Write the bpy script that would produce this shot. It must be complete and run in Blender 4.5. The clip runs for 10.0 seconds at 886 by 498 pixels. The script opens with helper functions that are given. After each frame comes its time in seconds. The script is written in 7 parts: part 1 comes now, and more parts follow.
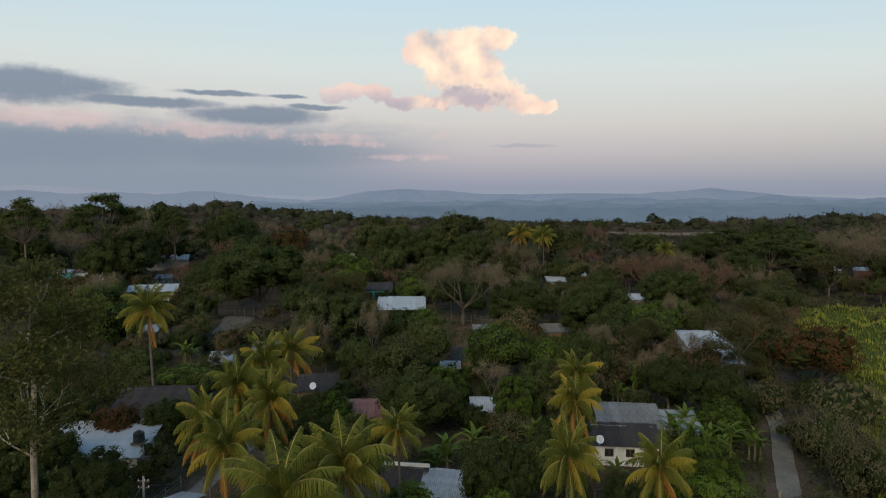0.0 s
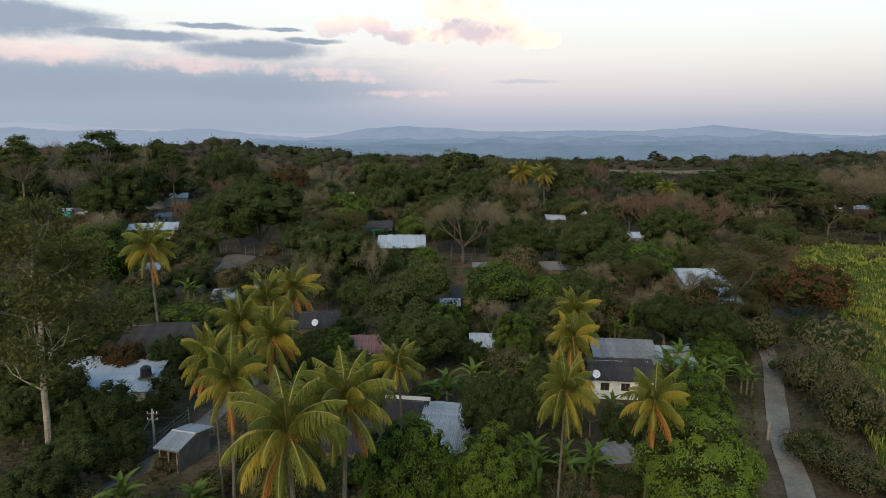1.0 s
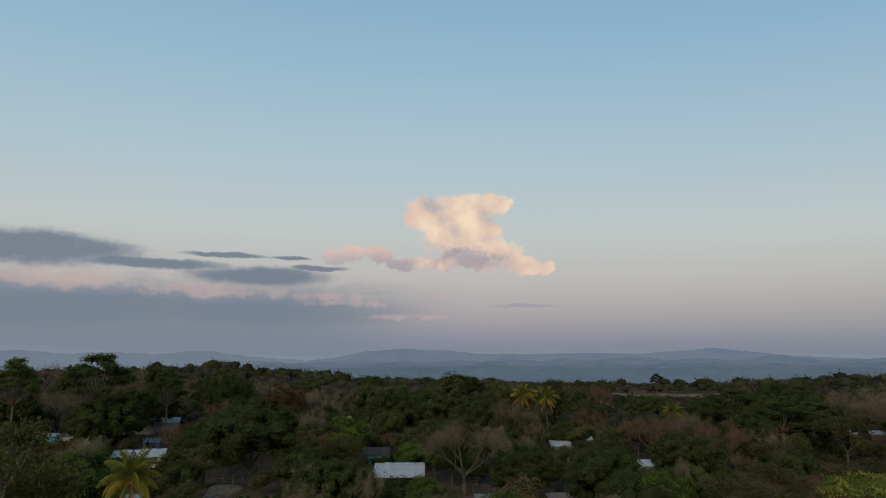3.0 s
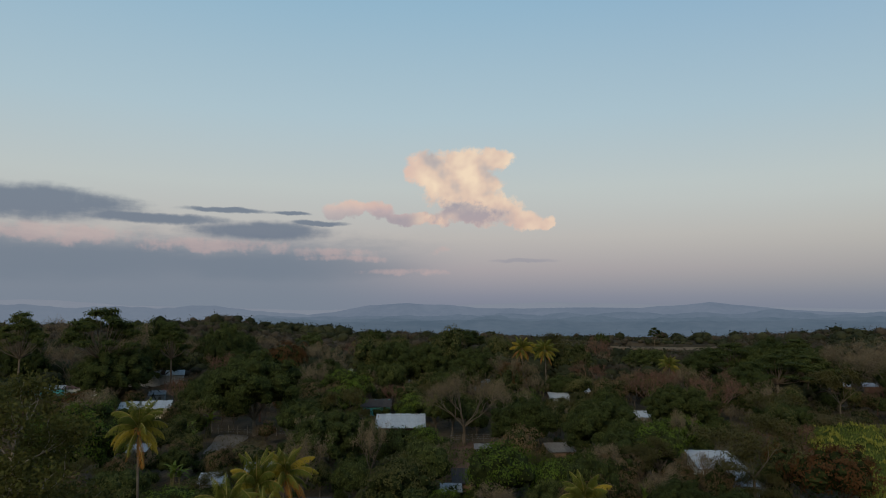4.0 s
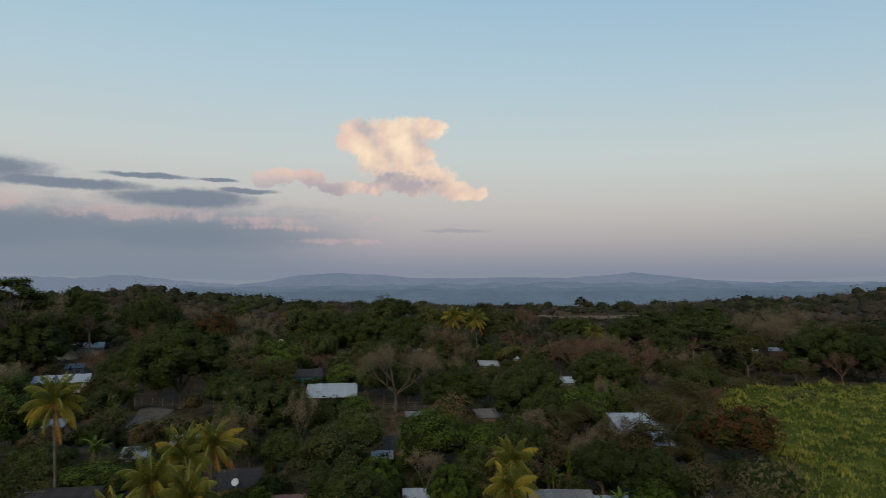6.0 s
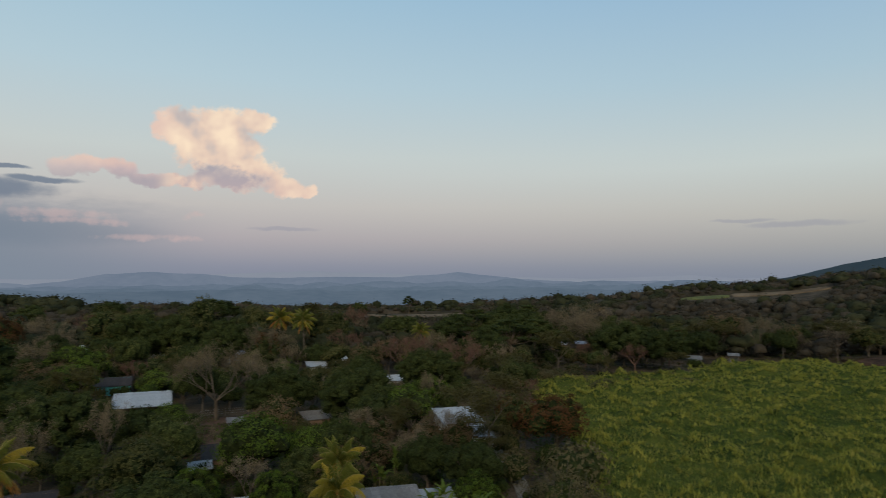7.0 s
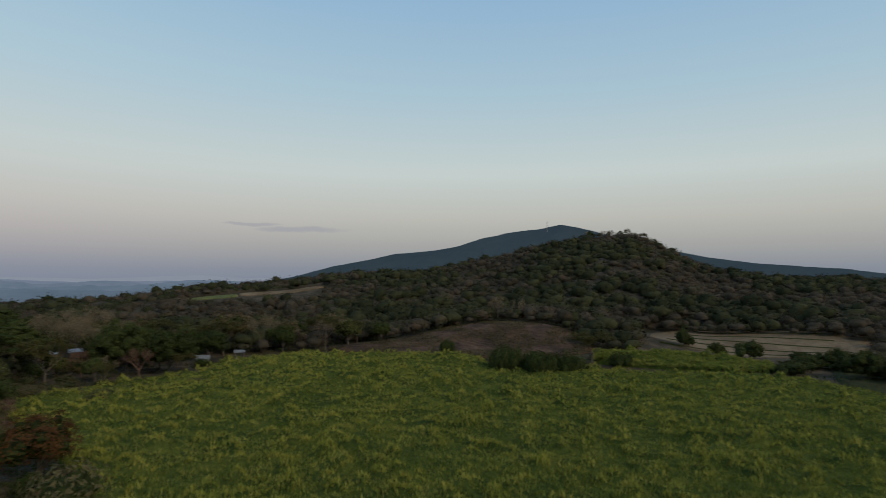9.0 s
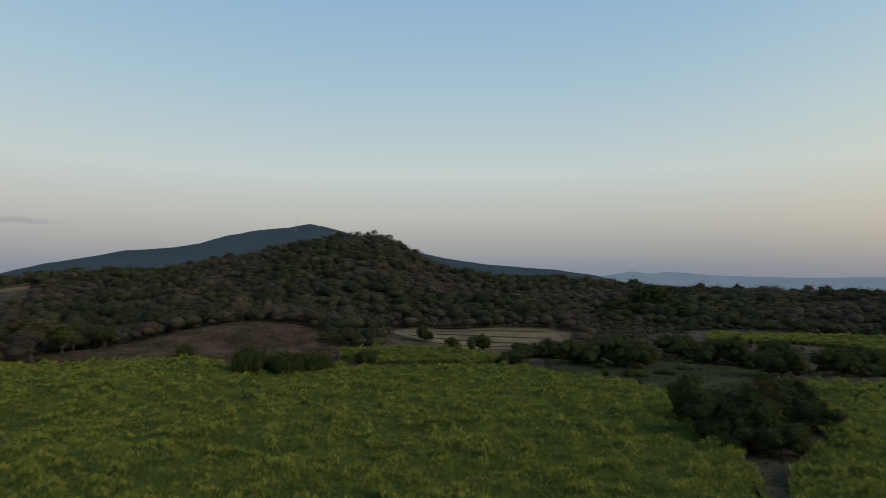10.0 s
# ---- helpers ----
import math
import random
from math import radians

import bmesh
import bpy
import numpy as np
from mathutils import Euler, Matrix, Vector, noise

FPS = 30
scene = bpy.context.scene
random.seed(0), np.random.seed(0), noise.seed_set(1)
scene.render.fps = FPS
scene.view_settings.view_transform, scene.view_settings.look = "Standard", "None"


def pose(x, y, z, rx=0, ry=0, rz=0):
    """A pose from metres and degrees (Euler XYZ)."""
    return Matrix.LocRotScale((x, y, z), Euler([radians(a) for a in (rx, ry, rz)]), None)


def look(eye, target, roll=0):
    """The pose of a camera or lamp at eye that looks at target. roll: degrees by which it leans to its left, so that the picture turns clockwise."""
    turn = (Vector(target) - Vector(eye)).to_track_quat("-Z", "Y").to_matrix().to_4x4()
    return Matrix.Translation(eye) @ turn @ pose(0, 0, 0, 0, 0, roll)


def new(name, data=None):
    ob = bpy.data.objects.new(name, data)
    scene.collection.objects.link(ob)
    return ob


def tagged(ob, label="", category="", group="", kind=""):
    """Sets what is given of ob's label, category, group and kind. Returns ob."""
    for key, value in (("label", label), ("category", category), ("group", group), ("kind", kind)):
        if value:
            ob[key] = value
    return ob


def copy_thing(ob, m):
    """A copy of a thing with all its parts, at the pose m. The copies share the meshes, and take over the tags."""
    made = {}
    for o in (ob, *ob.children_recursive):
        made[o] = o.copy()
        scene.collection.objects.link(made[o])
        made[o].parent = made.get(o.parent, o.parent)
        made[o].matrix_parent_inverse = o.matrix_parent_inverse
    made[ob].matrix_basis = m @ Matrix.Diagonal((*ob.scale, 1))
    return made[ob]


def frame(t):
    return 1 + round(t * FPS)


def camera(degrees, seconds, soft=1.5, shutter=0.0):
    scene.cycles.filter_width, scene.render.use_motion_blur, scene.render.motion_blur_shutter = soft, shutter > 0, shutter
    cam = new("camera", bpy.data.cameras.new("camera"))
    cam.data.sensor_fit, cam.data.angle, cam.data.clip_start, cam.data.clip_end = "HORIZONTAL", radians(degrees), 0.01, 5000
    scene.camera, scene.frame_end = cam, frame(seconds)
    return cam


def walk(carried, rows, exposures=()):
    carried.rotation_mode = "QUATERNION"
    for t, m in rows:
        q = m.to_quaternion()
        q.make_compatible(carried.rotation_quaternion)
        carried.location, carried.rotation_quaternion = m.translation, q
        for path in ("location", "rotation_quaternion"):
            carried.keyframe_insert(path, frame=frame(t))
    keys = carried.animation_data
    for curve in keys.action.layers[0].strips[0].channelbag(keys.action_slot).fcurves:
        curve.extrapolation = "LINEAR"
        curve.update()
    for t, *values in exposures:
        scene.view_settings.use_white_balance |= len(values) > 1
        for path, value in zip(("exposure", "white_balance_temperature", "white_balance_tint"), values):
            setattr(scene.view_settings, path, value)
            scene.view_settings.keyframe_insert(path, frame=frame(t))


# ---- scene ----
# ---------------------------------------------------------------- camera
# a drone that hovers 30 m over the village, tilts and then turns to the right
EYE = (0.0, 0.0, 30.0)
TURN = [
    (0.0, 0.00, -4.73), (0.5, 0.00, -8.89), (1.0, 0.00, -10.24), (1.5, 0.00, -8.84), (2.0, 0.00, -2.36),
    (2.5, 0.00, 4.95), (2.7, 0.00, 7.76), (3.2, 0.00, 9.60), (3.8, -0.02, 6.71), (4.0, -0.03, 5.46), (4.5, -0.04, 2.89),
    (5.0, -0.04, 2.74), (5.2, 0.05, 2.75), (5.75, 3.20, 2.76), (6.3, 9.80, 2.77), (6.5, 12.70, 2.74), (7.0, 21.16, 2.73), (7.5, 30.66, 2.74),
    (8.0, 42.29, 2.74), (8.5, 53.83, 2.73), (9.0, 62.93, 2.73), (9.5, 74.03, 2.70), (10.0, 85.14, 2.68)]
cam = camera(69.34, 10.0, soft=0.6, shutter=0.25)
walk(cam, [(t, pose(*EYE, 90 + tilt, 0, -az)) for t, az, tilt in TURN],
     exposures=[(0.0, 0.3), (0.5, 0.6), (1.0, 0.80), (1.5, 0.74), (2.0, 0.24), (2.5, -0.04), (4.0, -0.14), (4.5, -0.04), (6.5, 0.0), (10.0, 0.0)])


# ---------------------------------------------------------------- small tools
def lin(r, g, b):
    """sRGB 0..255 to linear."""
    return tuple(((c / 255 / 12.92) if c <= 10 else ((c / 255 + 0.055) / 1.055) ** 2.4) for c in (r, g, b)) + (1.0,)


class Nodes:
    """Short hand for a node tree."""

    def __init__(self, tree):
        self.t = tree

    def add(self, kind, **inputs):
        return self.t.nodes.new(kind)

    def put(self, socket, value):
        if hasattr(value, "is_linked"):
            self.t.links.new(value, socket)
        else:
            socket.default_value = value

    def m(self, op, a, b=0.0, c=0.0, clamp=False):
        n = self.t.nodes.new("ShaderNodeMath")
        n.operation, n.use_clamp = op, clamp
        for s, v in zip(n.inputs, (a, b, c)):
            self.put(s, v)
        return n.outputs[0]

    def smooth(self, v, lo, hi, a=0.0, b=1.0):
        n = self.t.nodes.new("ShaderNodeMapRange")
        n.interpolation_type = "SMOOTHSTEP"
        for s, w in zip(n.inputs, (v, lo, hi, a, b)):
            self.put(s, w)
        return n.outputs[0]

    def mix(self, f, a, b, blend="MIX"):
        n = self.t.nodes.new("ShaderNodeMix")
        n.data_type, n.blend_type = "RGBA", blend
        self.put(n.inputs[0], f), self.put(n.inputs[6], a), self.put(n.inputs[7], b)
        return n.outputs[2]

    def noise(self, vec, scale, detail=3.0, rough=0.55, distort=0.0):
        n = self.t.nodes.new("ShaderNodeTexNoise")
        if vec is not None:
            self.put(n.inputs["Vector"], vec)
        for k, v in (("Scale", scale), ("Detail", detail), ("Roughness", rough), ("Distortion", distort)):
            n.inputs[k].default_value = v
        return n.outputs["Fac"]

    def ramp(self, f, stops):
        n = self.t.nodes.new("ShaderNodeValToRGB")
        self.put(n.inputs[0], f)
        e = n.color_ramp.elements
        while len(e) < len(stops):
            e.new(0.5)
        for el, (p, c) in zip(e, stops):
            el.position, el.color = p, c
        return n.outputs[0]

    def xyz(self, x, y, z):
        n = self.t.nodes.new("ShaderNodeCombineXYZ")
        for s, v in zip(n.inputs, (x, y, z)):
            self.put(s, v)
        return n.outputs[0]


# ---------------------------------------------------------------- sky at dusk
SUN_AZ, SUN_EL = 200.0, 7.0      # degrees; clockwise from +y
GLOW_AZ = 168.0                  # middle of the bright western sky
world = bpy.data.worlds.new("dusk_sky")
scene.world = world
world.use_nodes = True
world.node_tree.nodes.clear()
W = Nodes(world.node_tree)
coord = W.add("ShaderNodeTexCoord").outputs["Generated"]
sep = W.add("ShaderNodeSeparateXYZ")
W.put(sep.inputs[0], coord)
az = W.m("MULTIPLY", W.m("ARCTAN2", sep.outputs[0], sep.outputs[1]), 57.2958)
el = W.m("MULTIPLY", W.m("ARCSINE", sep.outputs[2]), 57.2958)

SKY_EAST = [(0.000, lin(122, 130, 148)), (0.050, lin(126, 131, 149)), (0.072, lin(139, 140, 156)), (0.105, lin(173, 162, 167)), (0.145, lin(194, 184, 180)),
            (0.205, lin(198, 200, 197)), (0.29, lin(181, 199, 208)), (0.42, lin(154, 186, 207)), (0.62, lin(120, 156, 188)), (1.0, lin(82, 112, 150))]
SKY_SOUTH = [(0.000, lin(126, 134, 150)), (0.050, lin(126, 132, 148)), (0.068, lin(135, 139, 150)), (0.095, lin(162, 159, 158)), (0.130, lin(186, 181, 174)),
             (0.185, lin(197, 202, 199)), (0.28, lin(169, 191, 204)), (0.42, lin(138, 172, 204)), (0.62, lin(116, 152, 190)), (1.0, lin(82, 112, 150))]
SKY_WEST = [(0.000, lin(130, 134, 140)), (0.050, lin(144, 139, 140)), (0.075, lin(182, 163, 148)), (0.11, lin(212, 190, 162)), (0.16, lin(216, 206, 182)),
            (0.24, lin(208, 212, 200)), (0.33, lin(182, 200, 208)), (0.45, lin(150, 182, 205)), (0.65, lin(120, 152, 184)), (1.0, lin(82, 112, 150))]
height = W.m("DIVIDE", W.m("ADD", el, 4.0), 72.0, clamp=True)
east = W.ramp(height, SKY_EAST)
south = W.ramp(height, SKY_SOUTH)
west = W.ramp(height, SKY_WEST)
# angle from the sun's bearing
off_sun = W.m("ABSOLUTE", W.m("WRAP", W.m("SUBTRACT", az, GLOW_AZ), 180.0, -180.0))
sky = W.mix(W.smooth(off_sun, 175.0, 95.0), east, south)
sky = W.mix(W.smooth(off_sun, 70.0, 15.0), sky, west)
sky = W.mix(1.0, sky, (1.005, 1.062, 1.076, 1.0), "MULTIPLY")
nishita = W.add("ShaderNodeTexSky")
nishita.sky_type, nishita.sun_disc = "NISHITA", False
nishita.sun_elevation, nishita.sun_rotation, nishita.air_density, nishita.dust_density = radians(SUN_EL), radians(SUN_AZ), 1.0, 2.0
sky = W.mix(0.05, sky, W.mix(1.0, nishita.outputs[0], (0.15, 0.15, 0.15, 1), "MULTIPLY"))

# clouds: a lit cumulus over a long grey-blue bank
plane = W.xyz(az, W.m("MULTIPLY", el, 1.0), 0.0)
wide = W.xyz(W.m("MULTIPLY", az, 0.28), el, 0.0)
puff = W.noise(plane, 0.42, 6.0, 0.58)
puff_big = W.noise(plane, 0.16, 2.0, 0.5)
broad = W.noise(plane, 0.26, 3.0, 0.5)
broad_low = W.noise(W.xyz(W.m("ADD", az, -0.7), W.m("ADD", el, -0.9), 0.0), 0.26, 3.0, 0.5)
streak = W.noise(wide, 0.75, 6.0, 0.6)
streak_two = W.noise(wide, 0.38, 4.0, 0.55)
az_b = W.m("ADD", az, W.m("MULTIPLY", W.m("SUBTRACT", puff_big, 0.5), 3.0))


el_b = W.m("ADD", el, W.m("ADD", W.m("MULTIPLY", W.m("SUBTRACT", puff, 0.5), 1.7), W.m("MULTIPLY", W.m("SUBTRACT", broad, 0.5), 1.3)))
el_s = W.m("ADD", el, W.m("MULTIPLY", W.m("SUBTRACT", puff, 0.5), 0.65))


def blob(a, e, w, h, x=az_b, y=el_b):
    dx = W.m("DIVIDE", W.m("SUBTRACT", x, a), w)
    dy = W.m("DIVIDE", W.m("SUBTRACT", y, e), h)
    return W.m("SUBTRACT", 1.0, W.m("ADD", W.m("MULTIPLY", dx, dx), W.m("MULTIPLY", dy, dy)))


def union(items):
    v = items[0]
    for it in items[1:]:
        v = W.m("SMOOTH_MAX", v, it, 0.35)
    return v


cumulus = union([blob(-1.4, 12.4, 2.7, 2.0), blob(1.8, 12.9, 3.2, 1.5), blob(4.8, 13.6, 2.2, 0.8), blob(0.8, 11.0, 3.2, 2.0), blob(2.6, 11.4, 2.6, 1.6),
                 blob(3.0, 9.6, 2.7, 1.7), blob(4.6, 8.9, 2.4, 1.4), blob(6.6, 7.9, 2.4, 0.9), blob(9.2, 7.7, 0.9, 0.6), blob(2.4, 8.6, 3.0, 1.0),
                 blob(-8.8, 8.9, 2.0, 0.75), blob(-6.2, 8.9, 1.7, 0.9), blob(-4.0, 8.35, 1.6, 0.55), blob(-2.4, 8.05, 1.6, 0.65), blob(-0.6, 8.0, 1.6, 0.6)])
crisp = W.noise(plane, 1.1, 6.0, 0.62)
cum_shape = W.m("ADD", W.m("MINIMUM", cumulus, 0.8), W.m("ADD", W.m("MULTIPLY", W.m("SUBTRACT", puff, 0.5), 1.6), W.m("MULTIPLY", W.m("SUBTRACT", crisp, 0.5), 1.5)))
cum_mask = W.smooth(cum_shape, -0.1, 0.55)
relief = W.m("ADD", W.m("ADD", W.m("MULTIPLY", W.m("SUBTRACT", broad_low, broad), 2.2), W.m("MULTIPLY", W.m("SUBTRACT", puff, 0.5), 0.5)), 0.58)
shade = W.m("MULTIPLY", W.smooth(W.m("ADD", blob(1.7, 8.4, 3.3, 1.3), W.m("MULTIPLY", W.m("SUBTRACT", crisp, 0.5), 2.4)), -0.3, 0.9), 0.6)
lit = W.m("SUBTRACT", W.m("ADD", relief, 0.12), W.m("ADD", shade, W.m("MULTIPLY", W.smooth(W.m("ADD", blob(-1.6, 12.6, 2.0, 1.3), W.m("MULTIPLY", W.m("SUBTRACT", crisp, 0.5), 2.0)), -0.3, 0.9), 0.08)), clamp=True)
cum_colour = W.ramp(lit, [(0.0, lin(166, 162, 170)), (0.33, lin(200, 186, 180)), (0.6, lin(232, 204, 184)), (1.0, lin(254, 228, 198))])
pink = W.smooth(el, 10.5, 7.5)
cum_colour = W.mix(W.m("MULTIPLY", pink, 0.3), cum_colour, lin(206, 172, 172))
left_puffs = W.smooth(az, -1.2, -3.5)
cum_colour = W.mix(W.m("MULTIPLY", left_puffs, 0.75), cum_colour, W.ramp(W.smooth(W.m("ADD", el, W.m("MULTIPLY", puff, 1.2)), 8.6, 10.2), [(0.0, lin(150, 150, 166)), (0.5, lin(190, 172, 178)), (1.0, lin(226, 192, 180))]))

# the bank: dark lens-shaped streaks, a pinkish row under them and a grey sheet to the horizon
az_s = W.m("ADD", az, W.m("MULTIPLY", W.m("SUBTRACT", streak_two, 0.5), 5.0))
sheet = W.m("MULTIPLY", W.smooth(az, 4.0, -15.0), W.m("MULTIPLY", W.smooth(el, -2.0, -0.2), W.smooth(W.m("ADD", el, W.m("MULTIPLY", streak, 3.4)), 8.9, 6.0)))
rows = union([blob(-31.0, 6.0, 9.0, 1.0, az_s, el_s), blob(-20.0, 5.5, 9.0, 0.8, az_s, el_s), blob(-11.0, 5.1, 6.0, 0.5, az_s, el_s), blob(-3.0, 3.4, 4.5, 0.4, az_s, el_s), blob(-0.3, 5.3, 1.1, 0.5, az_s, el_s), blob(-9.0, 4.6, 4.0, 0.4, az_s, el_s)])
rows_mask = W.smooth(W.m("ADD", rows, W.m("ADD", W.m("MULTIPLY", W.m("SUBTRACT", puff, 0.5), 3.0), W.m("MULTIPLY", W.m("SUBTRACT", crisp, 0.5), 2.2))), 0.1, 1.2)
bank = union([blob(-34.0, 8.15, 9.0, 1.5, az_s, el_s), blob(-25.0, 7.5, 7.5, 0.5, az_s, el_s), blob(-15.8, 6.8, 6.8, 0.95, az_s, el_s), blob(-19.0, 8.45, 4.2, 0.26, az_s, el_s),
              blob(-13.2, 8.4, 1.8, 0.2, az_s, el_s), blob(-11.0, 7.6, 2.8, 0.28, az_s, el_s)])
low_bank = W.smooth(W.m("ADD", union([blob(-32.0, 3.9, 13.0, 1.5, az_s, el_s), blob(-15.0, 3.7, 11.0, 1.1, az_s, el_s)]), W.m("MULTIPLY", W.m("SUBTRACT", streak_two, 0.5), 1.6)), -0.9, 1.1)
bank_mask = W.smooth(W.m("ADD", bank, W.m("ADD", W.m("MULTIPLY", W.m("SUBTRACT", streak, 0.5), 1.3), W.m("MULTIPLY", W.m("SUBTRACT", crisp, 0.5), 0.55))), -0.25, 0.75)
lone = W.smooth(W.m("ADD", union([blob(50.6, 4.35, 4.2, 0.3, az_s, el_s), blob(46.5, 4.75, 2.8, 0.16, az_s, el_s), blob(7.0, 4.4, 3.2, 0.2, az_s, el_s)]), W.m("MULTIPLY", W.m("SUBTRACT", streak, 0.5), 2.0)), -0.2, 1.0)
sky = W.mix(W.m("MULTIPLY", sheet, 0.90), sky, lin(126, 137, 151))
sky = W.mix(W.m("MULTIPLY", low_bank, 0.48), sky, lin(113, 127, 143))
sky = W.mix(W.m("MULTIPLY", rows_mask, 0.44), sky, lin(208, 180, 176))
sky = W.mix(W.m("MULTIPLY", bank_mask, 0.85), sky, lin(107, 121, 140))
sky = W.mix(W.m("MULTIPLY", lone, 0.4), sky, lin(140, 143, 160))
sky = W.mix(W.m("MULTIPLY", W.m("MULTIPLY", cum_mask, 0.92), W.smooth(az, -12.0, -5.5, 0.7, 1.0)), sky, cum_colour)
bg = W.add("ShaderNodeBackground")
W.put(bg.inputs[0], sky)
bg.inputs[1].default_value = 1.0
W.put(W.add("ShaderNodeOutputWorld").inputs[0], bg.outputs[0])

# the last warm light of a sun that has all but set behind the camera
sun_data = bpy.data.lights.new("low_sun", "SUN")
sun_data.energy, sun_data.angle, sun_data.color = 1.35, radians(28), (1.0, 0.85, 0.60)
sun = new("low_sun", sun_data)
sa, se = radians(SUN_AZ), radians(33.0)
sun.matrix_world = look((0, 0, 0), (-math.sin(sa) * math.cos(se), -math.cos(sa) * math.cos(se), -math.sin(se)))


# ---------------------------------------------------------------- materials
def surface(name, stops, rough=0.8, scale=0.5, fine=6.0, bump=0.3, metal=0.0, island=0.0, ob_rand=0.0, space="Object", translucent=0.0, spec=0.3, depth=0.05):
    """A material whose colour runs along stops by coarse and fine noise, by leaf and by plant."""
    mat = bpy.data.materials.new(name)
    mat.use_nodes = True
    n = Nodes(mat.node_tree)
    b = mat.node_tree.nodes["Principled BSDF"]
    co = n.add("ShaderNodeTexCoord").outputs["Object"] if space == "Object" else n.add("ShaderNodeNewGeometry").outputs["Position"]
    f = n.m("ADD", n.m("MULTIPLY", n.noise(co, scale, 4.0), 0.62), n.m("MULTIPLY", n.noise(co, fine, 3.0), 0.38))
    f = n.smooth(f, 0.32, 0.68)
    if island:
        r = n.add("ShaderNodeNewGeometry").outputs["Random Per Island"]
        f = n.m("ADD", n.m("MULTIPLY", f, 1 - island), n.m("MULTIPLY", r, island))
    if ob_rand:
        r = n.add("ShaderNodeObjectInfo").outputs["Random"]
        f = n.m("ADD", n.m("MULTIPLY", f, 1 - ob_rand), n.m("MULTIPLY", r, ob_rand))
    c = n.ramp(f, [(i / (len(stops) - 1), (*s, 1.0)) for i, s in enumerate(stops)])
    n.put(b.inputs["Base Color"], c)
    b.inputs["Roughness"].default_value = rough
    b.inputs["Metallic"].default_value = metal
    b.inputs["Specular IOR Level"].default_value = spec
    if bump:
        bn = n.add("ShaderNodeBump")
        bn.inputs["Strength"].default_value, bn.inputs["Distance"].default_value = bump, depth
        n.put(bn.inputs["Height"], n.noise(co, fine * 2, 4.0))
        n.put(b.inputs["Normal"], bn.outputs[0])
    if translucent:
        tr = n.add("ShaderNodeBsdfTranslucent")
        n.put(tr.inputs[0], c)
        ms = n.add("ShaderNodeMixShader")
        ms.inputs[0].default_value = translucent
        n.put(ms.inputs[1], b.outputs[0]), n.put(ms.inputs[2], tr.outputs[0])
        n.put(mat.node_tree.nodes["Material Output"].inputs[0], ms.outputs[0])
    return mat


def leafy(name, *stops, ob=0.38):
    return surface(name, stops, rough=0.75, scale=0.35, fine=2.5, bump=0.0, island=0.55, ob_rand=ob, translucent=0.25, spec=0.1)


LEAF = {
    "mango_near": leafy("mango_leaves", (0.039, 0.062, 0.010), (0.073, 0.111, 0.014), (0.122, 0.171, 0.022), (0.182, 0.224, 0.031)),
    "mango_dark": leafy("dark_leaves", (0.020, 0.030, 0.009), (0.040, 0.053, 0.014), (0.077, 0.092, 0.024), (0.133, 0.138, 0.039)),
    "clump": leafy("thicket_leaves", (0.026, 0.032, 0.011), (0.050, 0.056, 0.017), (0.084, 0.084, 0.026)),
    "hedge": leafy("hedge_leaves", (0.025, 0.036, 0.011), (0.045, 0.059, 0.015), (0.070, 0.081, 0.021)),
    "shrub": leafy("shrub_leaves", (0.025, 0.037, 0.010), (0.044, 0.062, 0.014), (0.076, 0.095, 0.021)),
    "redleaf": leafy("rust_leaves", (0.055, 0.030, 0.012), (0.104, 0.049, 0.018), (0.158, 0.070, 0.022)),
    "bush": leafy("dry_bush_leaves", (0.069, 0.057, 0.025), (0.114, 0.094, 0.044), (0.164, 0.135, 0.064)),
    "acacia": leafy("feathery_leaves", (0.054, 0.050, 0.018), (0.084, 0.075, 0.024), (0.118, 0.098, 0.033)),
    "olive": leafy("olive_crown_leaves", (0.044, 0.048, 0.016), (0.077, 0.077, 0.025), (0.124, 0.113, 0.037), (0.174, 0.143, 0.048)),
    "drybrown": leafy("dry_brown_leaves", (0.063, 0.045, 0.024), (0.111, 0.075, 0.039), (0.168, 0.112, 0.057), (0.225, 0.147, 0.072)),
    "eucalyptus": leafy("olive_leaves", (0.053, 0.055, 0.015), (0.085, 0.084, 0.022), (0.124, 0.114, 0.031)),
}
# dark leaf colour that paints in the shade between leaf clumps
INNER_SHADE = surface("inner_leaf_shade", [(0.014, 0.018, 0.007), (0.032, 0.041, 0.014), (0.062, 0.073, 0.023)], 0.95, 1.2, 5.0, 0.9, ob_rand=0.25, spec=0.03, depth=0.2)
BARK = surface("bark", [(0.05, 0.04, 0.03), (0.10, 0.08, 0.06), (0.16, 0.13, 0.10)], 0.9, 0.8, 9.0, 0.6, ob_rand=0.3)
PALE_BARK = surface("pale_bark", [(0.16, 0.13, 0.10), (0.27, 0.22, 0.17), (0.38, 0.32, 0.25)], 0.85, 0.6, 7.0, 0.5)
LIMB_BARK = surface("brown_limbs", [(0.075, 0.056, 0.040), (0.125, 0.095, 0.068), (0.19, 0.145, 0.105)], 0.9, 0.6, 7.0, 0.5, ob_rand=0.3)
TWIG = surface("bare_twigs", [(0.064, 0.048, 0.034), (0.103, 0.078, 0.054), (0.146, 0.112, 0.080)], 0.9, 0.6, 5.0, 0.0, ob_rand=0.3)
RED_TWIG = surface("reddish_twigs", [(0.11, 0.06, 0.042), (0.16, 0.085, 0.06), (0.20, 0.115, 0.08)], 0.9, 0.6, 5.0, 0.0, ob_rand=0.3)
